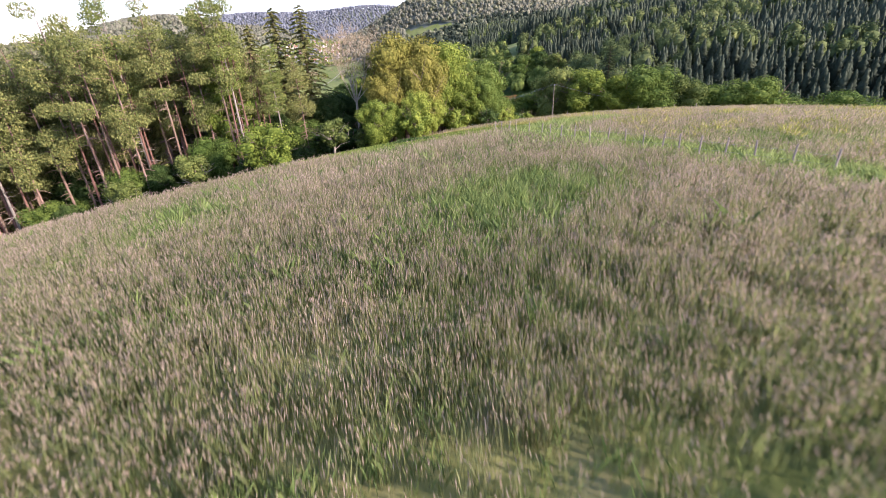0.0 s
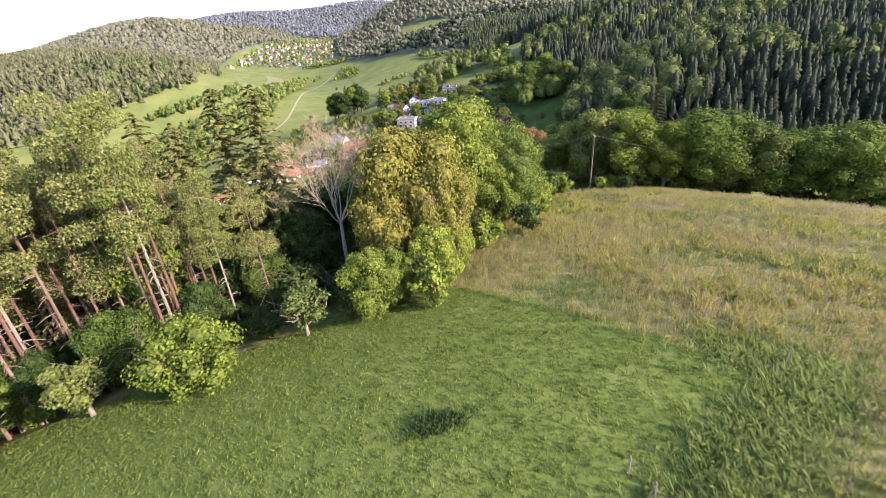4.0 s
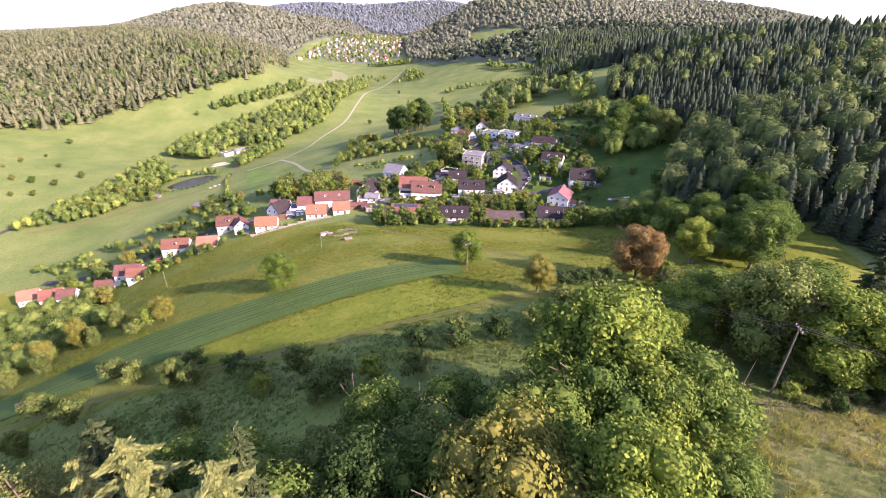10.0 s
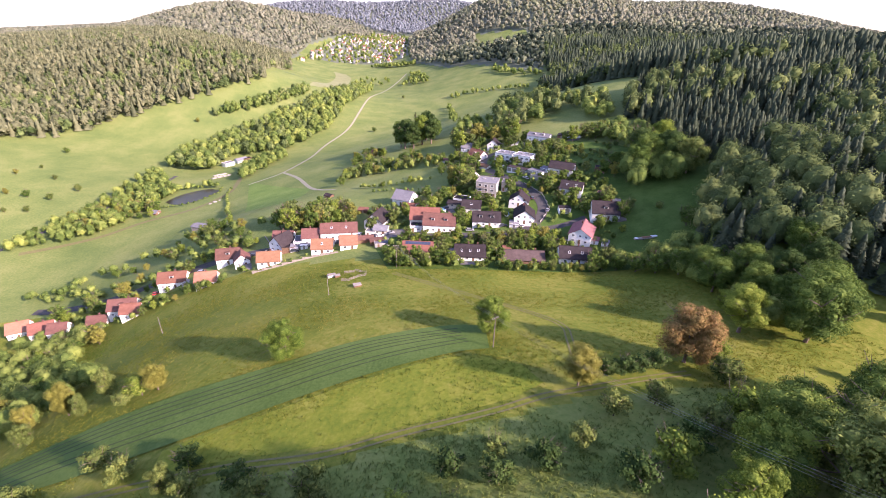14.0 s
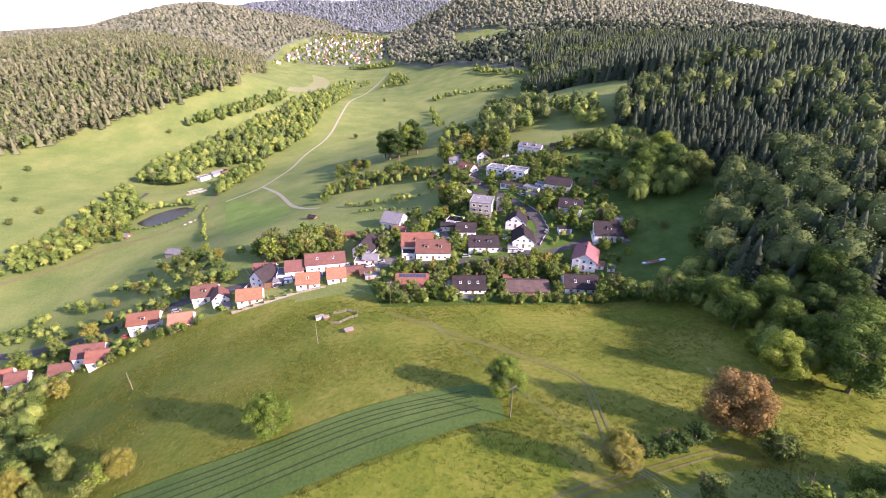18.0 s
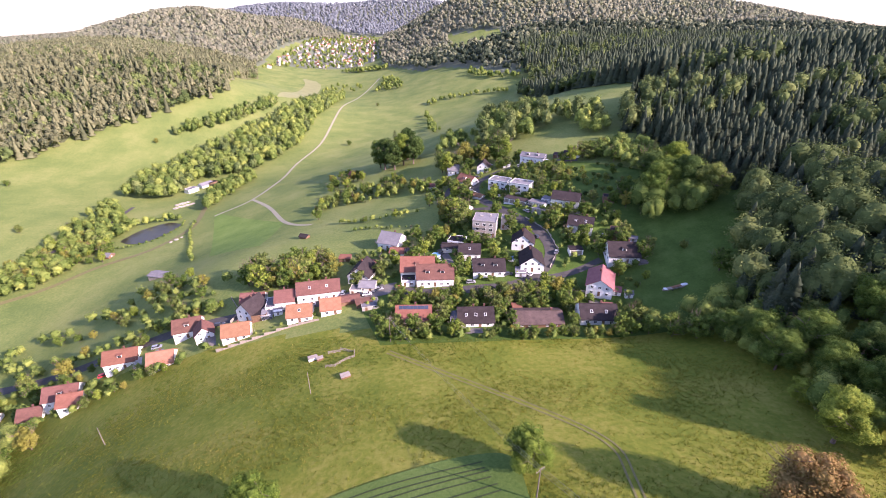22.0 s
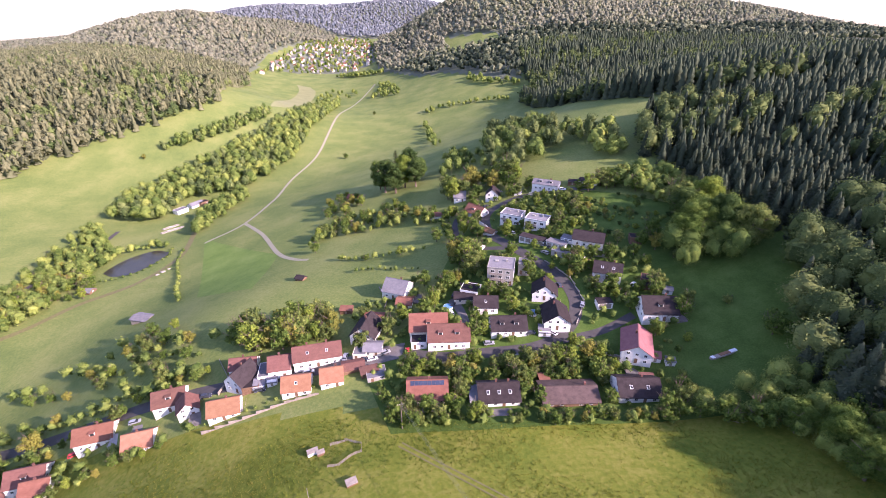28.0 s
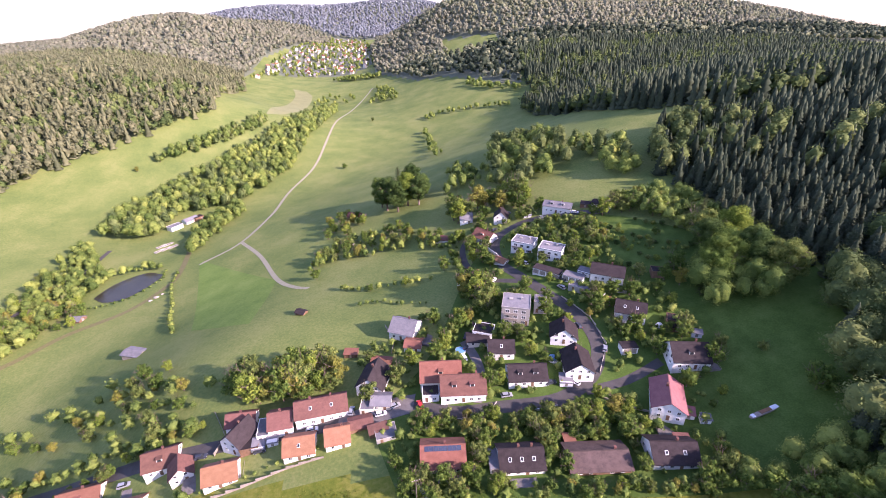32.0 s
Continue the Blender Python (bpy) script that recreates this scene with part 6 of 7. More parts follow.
for (x0, x1, y0, y1, per) in ((-22, 26, 2, 26, 14.0), (-36, 42, 26, 46, 8.0), (-45, 60, -10, 2, 0.6), (26, 66, 2, 26, 3.0), (-50, -22, 2, 42, 2.5), (12, 46, 46, 90, 6.0), (42, 72, 26, 120, 3.4), (20, 44, 90, 118, 3.0), (66, 108, -24, 112, 0.7), (-88, -50, -26, 56, 0.7), (-50, 66, -32, -8, 0.7)):
    x, y = meadow_spots(x0, x1, y0, y1, per)
    patchy = np.sin(x * 0.35 + 1.3 * np.sin(y * 0.21)) + np.cos(y * 0.3 + np.sin(x * 0.17)) + rm.normal(size=len(x)) * 0.7
    g = patchy > 1.2 - 0.8 * np.exp(-((x - 6) / 7) ** 2 - ((y - 16) / 7) ** 2)
    fine = per > 10
    grass("meadow_grass", rm, x[~g], y[~g], 20 if fine else 12, 0.4, 0.85, 0.0042 if fine else 0.007, 0.09, M_GRASS if y0 < 40 else M_TUSSOCK, "tall tan and green meadow grass on the hilltop", 0.02, M_SEED if y0 < 80 else None, 0.17)
    grass("green_grass", rm, x[g], y[g], 14 if fine else 10, 0.35, 0.7, 0.007 if fine else 0.01, 0.2, M_GREENISH, "patches of greener grass in the hay meadow", 0.02, None, 0.15)
k = np.repeat(np.arange(len(lush_line)), 40)
lx, ly = lush_line[k, 0] + 0.6 + rm.normal(size=len(k)) * 1.5, lush_line[k, 1] + rm.normal(size=len(k)) * 1.3
grass("fence_grass", rm, lx, ly, 6, 0.4, 0.8, 0.012, 0.35, M_LUSH, "lush green grass along the fence line", 0.02, None, 0.12)
n = 46000
x, y = -55 + 82 * rm.random(n), 40 + 32 * rm.random(n)
k = inside(STRIP, x, y)
grass("mown_grass", rm, x[k], y[k], 4, 0.1, 0.26, 0.026, 0.6, M_CLOVER, "short grass and clover of the mown strip", 0.14, None, 0.1)
CROP = [(-150, 176), (-112, 175), (-86, 173.5), (-64, 174.3), (-39, 177.5), (-8, 184), (8, 187), (15.7, 187), (16.5, 199), (14, 202), (4, 203), (-19, 200), (-44, 194.7), (-82, 192), (-125, 188.4), (-160, 190)]
SLOPE = [(-170, 225), (-150, 165), (-70, 122), (-20, 116), (40, 120), (60, 112), (128, 160), (118, 215), (96, 238), (72, 251), (40, 257), (0, 264), (-60, 281), (-120, 281), (-175, 275)]
n = int(345 * 172 * 2.0)
x, y = -175 + 305 * rm.random(n), 112 + 172 * rm.random(n)
k = inside(SLOPE, x, y) & ~inside(CROP, x, y) & (rm.random(n) < 0.55 + 0.45 * np.clip(np.sin(x * 0.11 + np.sin(y * 0.13)) + np.cos(y * 0.17), -1, 1))
for line in ([(-12.3, 257), (0, 245), (13.4, 231.8), (25.8, 219), (35.7, 207.4), (39.5, 199), (38, 190), (35, 176)], [(-130, 172), (-89, 167), (-46.6, 162.6), (-23.7, 159), (-7, 160), (12, 162), (23.5, 165), (36, 167), (60, 172)]):
    for q in curve(line, 1.5):
        k &= np.abs(np.hypot(x - q[0], y - q[1]) - 0.2) > 1.0
x, y = x[k], y[k]
lush = np.sin(x * 0.045 + 2 + np.sin(y * 0.06)) + np.cos(y * 0.05 - 1) + rm.normal(size=len(x)) * 0.6 > 1.0
low = inside(PASTURE, x, y)
grass("rough_grass", rm, x[low], y[low], 5, 0.25, 0.6, 0.07, 0.5, M_ROUGHTUFT, "rough dark green pasture below the wood", 0.0, None, 0.3)
x, y, lush = x[~low], y[~low], lush[~low]
grass("slope_grass", rm, x[~lush], y[~lush], 4, 0.2, 0.5, 0.075, 0.55, M_TUFT, "tufted yellow-green grass of the sloping meadow", 0.0, None, 0.3)
grass("slope_grass", rm, x[lush], y[lush], 4, 0.25, 0.6, 0.075, 0.5, M_LUSHSLOPE, "greener tufts of the sloping meadow", 0.0, None, 0.3)

for poly, per in (([(24, 50), (40, 48), (72, 60), (74, 116), (44, 118), (24, 100)], 1.5), ([(24, 4), (66, 4), (66, 46), (30, 44), (19, 40)], 0.7), ([(-22, 6), (16, 6), (13, 38), (-12, 38), (-40, 38)], 0.45)):
    p = np.array(poly)
    n = int(np.ptp(p[:, 0]) * np.ptp(p[:, 1]) * per)
    x, y = p[:, 0].min() + np.ptp(p[:, 0]) * rm.random(n), p[:, 1].min() + np.ptp(p[:, 1]) * rm.random(n)
    k = inside(poly, x, y) & (np.sin(x * 0.5 + np.sin(y * 0.4)) + np.cos(y * 0.45) + rm.normal(size=n) * 0.8 > 0.2)
    grass("tussock_grass", rm, x[k], y[k], 22, 0.6, 1.0, 0.018 if per > 0.5 else 0.007, 0.3, M_TUSSOCK if per > 0.5 else M_GREENISH, "leaning tussocks of uncut meadow grass", 0.0, None, 0.22)

# ---- fence along the hay meadow ----
fence = tagged(base("fence", 16, 30, 0.0), "old wire fence with weathered wooden posts in lush grass", "fence")
line = [tuple(p) for p in curve([(19, 14.5), (18.4, 17.8), (17.6, 20.5), (17.2, 23), (16.6, 25.8), (15.7, 28.6), (14.9, 31.6), (14.8, 35), (14.2, 39.4), (13.6, 44)], 1.5)]
tops = []
for i, (x, y) in enumerate(line):
    z = hz(x, y)
    lean = 0.05 * math.sin(i * 2.3)
    bm = bmesh.new()
    tube(bm, [(x - 16, y - 30, z - 0.3), (x - 16 + lean, y - 30, z + 0.7), (x - 16 + 2 * lean, y - 30, z + 1.4)], [0.05, 0.045, 0.04], 7)
    part("post", bm, M_GREYWOOD, fence)
    tops.append(Vector((x - 16 + 1.6 * lean, y - 30, z + 1.1)))
for drop in (0.0, 0.4):
    bm = bmesh.new()
    tube(bm, [t - Vector((0, 0, drop)) for t in tops], [0.006] * len(tops), 4)
    part("wire", bm, M_WIRE, fence)
for x, y in ((26.4, 54.6), (26.6, 48.4), (35.6, 53.6), (40.6, 53.3), (46, 56)):
    root = tagged(base("fence_post", x, y), "single weathered fence post in the hay meadow", "fence post")
    bm = bmesh.new()
    tube(bm, [(0, 0, -0.3), (0.02, 0, 0.7), (0.05, 0, 1.35)], [0.055, 0.05, 0.045], 7)
    part("post", bm, M_GREYWOOD, root)

# ---- cars, sheds, fences and other small things ----
def car(paint, label):
    root = tagged(base("car", 0, 0, 0.0), label, "car")
    bm = bmesh.new()
    prof = [(-2.1, 0.35), (-2.1, 0.85), (-1.95, 0.95), (1.2, 0.95), (2.0, 0.8), (2.1, 0.6), (2.1, 0.35)]
    a = [bm.verts.new((x, -0.85, z)) for x, z in prof]
    b = [bm.verts.new((x, 0.85, z)) for x, z in prof]
    bm.faces.new(a)
    bm.faces.new(b[::-1])
    for i in range(len(a)):
        bm.faces.new((a[i], b[i], b[(i + 1) % len(a)], a[(i + 1) % len(a)]))
    bmesh.ops.recalc_face_normals(bm, faces=bm.faces)
    bmesh.ops.bevel(bm, geom=bm.edges[:], offset=0.06, segments=2, affect="EDGES")
    part("body", bm, paint, root)
    bm = bmesh.new()
    lo = [bm.verts.new(p) for p in ((-1.9, -0.78, 0.94), (1.15, -0.78, 0.94), (1.15, 0.78, 0.94), (-1.9, 0.78, 0.94))]
    hi = [bm.verts.new(p) for p in ((-1.5, -0.62, 1.42), (0.35, -0.62, 1.42), (0.35, 0.62, 1.42), (-1.5, 0.62, 1.42))]
    for i in range(4):
        bm.faces.new((lo[i], lo[(i + 1) % 4], hi[(i + 1) % 4], hi[i]))
    part("glasshouse", bm, M_GLASS, root)
    part("roof", boxed((-0.57, 0, 1.44, 1.95, 1.3, 0.06)), paint, root)
    for x in (-1.3, 1.3):
        for y in (-0.82, 0.82):
            bm = bmesh.new()
            tube(bm, [(x, y - 0.1, 0.32), (x, y + 0.1, 0.32)], [0.32, 0.32], 14)
            w = part("wheel", bm, M_RUBBER, root)
            bm = bmesh.new()
            tube(bm, [(x, y - 0.115, 0.32), (x, y + 0.115, 0.32)], [0.19, 0.19], 10)
            part("rim", bm, M_CARGREY, w)
    for y in (-0.6, 0.6):
        part("headlight", boxed((2.08, y, 0.68, 0.06, 0.3, 0.12)), M_FRAME, root)
        part("tail_light", boxed((-2.09, y, 0.78, 0.06, 0.25, 0.14)), M_RED, root)
    return root


makes = {"white": car(M_CARWHITE, "white car parked on the village yard"), "red": car(M_RED, "small red car parked by the guest house"), "dark": car(M_CARDARK, "dark car parked beside the street"), "grey": car(M_CARGREY, "silver car parked beside a house")}
spots = [("white", -21, 299.6, 10), ("red", -7, 300.2, 100), ("white", 49.5, 298, 120), ("white", 95.5, 411, -25), ("grey", -31.5, 303.5, 80), ("white", -62.5, 301, 110), ("dark", 14.5, 324, 60), ("dark", 60.5, 322, 95), ("grey", 63, 437, 10), ("dark", -24, 301.5, 100), ("grey", 66, 309, 60), ("dark", 41, 299.5, 5), ("white", 12.5, 318.5, 100), ("red", -136, 298.5, 30), ("dark", -84, 300, 10)]
seen = set()
for k, x, y, a in spots:
    m = pose(x, y, hz(x, y) + 0.2, 0, 0, a)
    if k in seen:
        copy_thing(makes[k], m)
    else:
        makes[k].matrix_basis = m
        seen.add(k)

for x, y, w, d, a, roof, label in ((-32.6, 334, 6, 4, -10, R_RED, "small red-roofed garden shed at the meadow"), (83.5, 274, 3.5, 3, -20, R_GREY, "small grey garden shed on the lawn"), (95, 310, 5, 4, -30, R_DARK, "dark garden shed above the white house"), (100, 305, 4, 3, -30, R_GREY, "grey lean-to shed above the white house"), (-63, 297.5, 4.5, 5, 5, R_GREY, "wooden carport with a grey roof"), (-58.5, 299.5, 4, 7, 5, R_GREY, "flat blue-grey carport beside the terrace"), (-22, 292.5, 7, 4, 12, R_BROWN, "low brown-roofed shed beside the meadow"), (38.5, 276, 4, 4, -5, R_RED, "small shed with a red roof behind the barn"), (22.5, 331.5, 8, 6, -10, R_DARK, "open dark carport behind the apartment block"), (46.5, 299, 5, 5, -15, R_GREY, "white carport at the street bend"), (80, 277.5, 4, 4, -28, R_PINK, "balcony annex of the pink-roofed house"), (75, 350.5, 6, 5, -42, R_GREY, "long grey carport roof by the garages"), (104, 416, 6, 5, -30, R_DARK, "dark garage beside the white villa"), (72, 425, 5, 5, -20, R_GREY, "small pale garage at the top of the street"), (72, 268, 5, 6, -12, R_BROWN, "brown lean-to roof beside the dark house"), (77, 330, 6, 4, -28, R_RED, "red-roofed porch of the white house")):
    root = tagged(base("shed", x, y, None, a), label, "shed")
    part("wall", boxed((0, 0.2, 0.4, w - 0.5, d - 0.5, 3.2)), M_WOOD if roof in (R_RED, R_BROWN, R_DARK) else M_WHITE, root)
    bm = boxed((0, 0, 2.15, w, d, 0.16))
    bm.transform(Matrix.Translation((0, 0, 2.15)) @ Matrix.Rotation(radians(8), 4, "X") @ Matrix.Translation((0, 0, -2.15)))
    part("roof", bm, roof, root)
    part("door", boxed((0, -d / 2 + 0.42, 1.0, 0.9, 0.08, 1.9)), M_GREYWOOD, root)

# long narrow trailer on the meadow
root = tagged(base("long_trailer", 102, 270.8, None, 13), "long narrow grey trailer with white and red covers on the meadow", "trailer")
part("hull", boxed((0, 0, 0.75, 15, 1.5, 0.5), (7.8, 0, 0.72, 0.9, 1.0, 0.4), (-7.8, 0, 0.72, 0.9, 1.1, 0.4)), M_GREYWOOD, root)
part("cover", boxed((-1.5, 0.1, 1.1, 5, 1.1, 0.25)), R_ORANGE, root)
part("cover", boxed((2.2, 0, 1.15, 3, 1.3, 0.35)), M_CARWHITE, root)
part("cover", boxed((5.6, 0, 1.08, 3, 1.2, 0.2)), M_SOLAR, root)
part("nose", boxed((-7.2, 0, 1.1, 1.2, 1.2, 0.3)), M_CARWHITE, root)
for x in (-4, 4):
    for y in (-0.7, 0.7):
        bm = bmesh.new()
        tube(bm, [(x, y - 0.1, 0.3), (x, y + 0.1, 0.3)], [0.3, 0.3], 12)
        part("wheel", bm, M_RUBBER, root)

# sheep pen of hurdles in the meadow
pen = tagged(base("sheep_pen", -30, 257, 0.0), "open pen of grey hurdles in the meadow", "pen")
ring = [(-33.4, 261.8), (-29, 262.5), (-24, 260.3), (-23.8, 257), (-27, 255.8), (-30, 253.4), (-33.3, 253.4)]
for (x0, y0), (x1, y1) in zip(ring, ring[1:]):
    z, ln, an = hz((x0 + x1) / 2, (y0 + y1) / 2), math.hypot(x1 - x0, y1 - y0), math.degrees(math.atan2(y1 - y0, x1 - x0))
    bm = bmesh.new()
    for k in range(4):
        box(bm, 0, 0, 0.25 + 0.28 * k, ln, 0.05, 0.09)
    for q in (-ln / 2, 0, ln / 2):
        box(bm, q, 0, 0.55, 0.08, 0.08, 1.3)
    bm.transform(pose((x0 + x1) / 2 + 30, (y0 + y1) / 2 - 257, z, 0, 0, an))
    part("hurdle", bm, M_GREYWOOD, pen)
for x, y, w, d, h, mat, label, nm in ((-38.5, 260.5, 3.2, 1.8, 1.3, M_CARWHITE, "white water tank by the sheep pen", "water_tank"), (-36, 259.6, 2.2, 1.6, 1.0, M_WOOD, "brown wooden feed box by the pen", "feed_box"), (-26, 246, 3.0, 2.2, 0.9, M_WOOD, "low brown feeding trough in the meadow", "trough")):
    root = tagged(base(nm, x, y, None, 20), label, "box")
    part("body", boxed((0, 0, h / 2 - 0.2, w, d, h + 0.2)), mat, root)
    part("lid", boxed((0, 0, h - 0.06, w + 0.12, d + 0.12, 0.08)), M_GREYWOOD, root)

# pools and walls
for x, y, r, label in ((11.7, 322.5, 2.2, "round blue garden pool behind the guest house"), (45.5, 309.5, 2.0, "blue and white tent cover beside the house")):
    root = tagged(base("garden_pool", x, y), label, "pool")
    bm = bmesh.new()
    bmesh.ops.create_cone(bm, cap_ends=True, segments=24, radius1=r, radius2=r * 0.97, depth=1.2, matrix=Matrix.Translation((0, 0, 0.5)))
    part("rim", bm, M_CARWHITE, root)
    bm = bmesh.new()
    bmesh.ops.create_cone(bm, cap_ends=True, segments=24, radius1=r * 0.92, radius2=r * 0.92, depth=0.06, matrix=Matrix.Translation((0, 0, 1.1)))
    part("water", bm, M_TARP, root)


def low_wall(pts, high, mat, label, name="garden_wall", thick=0.25):
    root = tagged(base(name, pts[0][0], pts[0][1], 0.0), label, "wall")
    for (x0, y0), (x1, y1) in zip(pts, pts[1:]):
        ln, an = math.hypot(x1 - x0, y1 - y0), math.degrees(math.atan2(y1 - y0, x1 - x0))
        n = max(1, int(ln / 4))
        for k in range(n):
            fx, fy = x0 + (x1 - x0) * (k + 0.5) / n, y0 + (y1 - y0) * (k + 0.5) / n
            bm = boxed((0, 0, high / 2 - 0.3, ln / n + 0.02, thick, high + 0.6), (0, 0, high + 0.05, ln / n - 0.02, thick + 0.08, 0.1))
            bm.transform(pose(fx - pts[0][0], fy - pts[0][1], hz(fx, fy), 0, 0, an))
            part("wall_piece", bm, mat, root)


low_wall([(56, 290.5), (63, 285), (70, 281)], 0.8, M_STONE, "low stone garden wall beside the street")
low_wall([(30, 289.5), (40, 290)], 0.9, M_WHITE, "white garden wall along the street")
low_wall([(2, 291.5), (16, 290.5), (20, 296)], 0.7, M_STONE, "low kerb wall before the guest house")
low_wall([(-80, 282.5), (-66, 283.5), (-52, 286), (-40, 287)], 0.9, M_GREYWOOD, "wooden garden fence along the meadow's edge", "garden_fence", 0.08)
low_wall([(41, 397), (43.5, 384)], 1.6, M_WHITE, "white retaining wall along the street")
low_wall([(60, 300), (67.5, 311), (67, 325), (60, 340)], 0.5, M_STONE, "low stone kerb wall along the street bend")
low_wall([(-18, 350), (-14, 338), (-16, 330)], 0.9, M_GREYWOOD, "wooden garden fence beside the grey-roofed house", "garden_fence", 0.08)
low_wall([(-84, 318), (-77, 306), (-79, 299)], 0.9, M_GREYWOOD, "wooden garden fence behind the gabled house", "garden_fence", 0.08)

# dark weeds in the mown strip
rn = np.random.default_rng(64)
wx, wy = 5.6 + rn.normal(size=300) * 0.9, 50.6 + rn.normal(size=300) * 0.45
grass("weed_patch", rn, wx, wy, 6, 0.25, 0.5, 0.03, 0.5, M_WEED, "dark green weeds standing in the mown grass", 0.14, None, 0.1)

# ---- gardens, hedges and thickets ----
rv = np.random.default_rng(91)


def clear_of(spots, margin, roads=()):
    """Places that lie off the houses and the roads."""
    keep = np.ones(len(spots), bool)
    for x, y, reach, turn, w, d in FOOT:
        c, s = math.cos(radians(turn)), math.sin(radians(turn))
        dx, dy = spots[:, 0] - x, spots[:, 1] - y
        keep &= (np.abs(dx * c + dy * s) > w / 2 + margin) | (np.abs(dy * c - dx * s) > d / 2 + margin)
    for line, half in roads:
        for q in curve(line, 2.0):
            keep &= np.hypot(spots[:, 0] - q[0], spots[:, 1] - q[1]) > half
    return spots[keep]


STREETS = [([(-230, 330), (-189, 322), (-140, 311), (-100, 305), (-60, 300.7), (-25, 299), (-10, 300), (6, 294.5), (21, 293.5), (39, 292.5), (50, 295.5), (60, 303), (64.5, 314), (62.5, 328), (55.6, 343), (47.7, 362), (43, 379), (46, 402), (55, 414), (71, 419), (92, 413), (112, 402)], 4.2), ([(52, 294), (68, 295), (83, 299)], 3.0), ([(13, 297), (17, 309), (16.6, 319), (14, 328)], 3.0), ([(52, 414), (36, 420), (28.6, 408), (27, 386), (32, 368), (46, 358)], 3.0)]
VILLAGE = [(-30, 325), (-24, 300), (-14, 264), (10, 261), (40, 256), (72, 251), (84, 262), (88, 280), (104, 296), (100, 330), (92, 360), (100, 400), (80, 430), (40, 428), (18, 420), (22, 372), (16, 345), (-2, 350), (-18, 345)]
spots = clear_of(scatter(rv, VILLAGE, 3.4), 1.0, STREETS)
low = rv.random(len(spots))
wood("garden_shrubs", rv, spots[low < 0.62], K_SHRUB, F_GARDEN, "dense green hedges and shrubs in the village gardens", 1.8, 4.6, 0.1)
tall = clear_of(spots[low > 0.81], 1.8, STREETS)
for i, (x, y) in enumerate(tall):
    plant((gd_green, gd_fresh, gd_green, gd_olive)[i % 4], x, y, 5.0 + 4.5 * rv.random(), 8, 0.95)
for poly, gap, lo, hi, label in (
        ([(-230, 352), (-170, 356), (-118, 316), (-90, 318), (-86, 336), (-120, 352), (-150, 366), (-200, 362)], 8.0, 3.0, 7.5, "loose bushes and small trees below the street"),
        ([(-250, 345), (-200, 330), (-160, 306), (-88, 309), (-90, 316), (-160, 322), (-220, 350)], 4.6, 3.0, 7.0, "dense garden bushes behind the lower houses"),
        ([(-200, 318), (-166, 284), (-136, 282), (-112, 281), (-84, 284), (-84, 288), (-136, 296), (-180, 312)], 4.4, 2.5, 5.5, "garden hedges above the lower houses"),
        ([(-205, 300), (-160, 280), (-152, 262), (-140, 236), (-112, 226), (-120, 205), (-170, 215), (-230, 280)], 5.6, 5.0, 11.0, "thicket of leafy trees on the steep slope")):
    wood("thicket", rv, clear_of(scatter(rv, poly, gap), 1.2, STREETS[:1]), K_CLOSE if hi > 10 else K_SHRUB, F_GARDEN, label, lo, hi, 0.1)
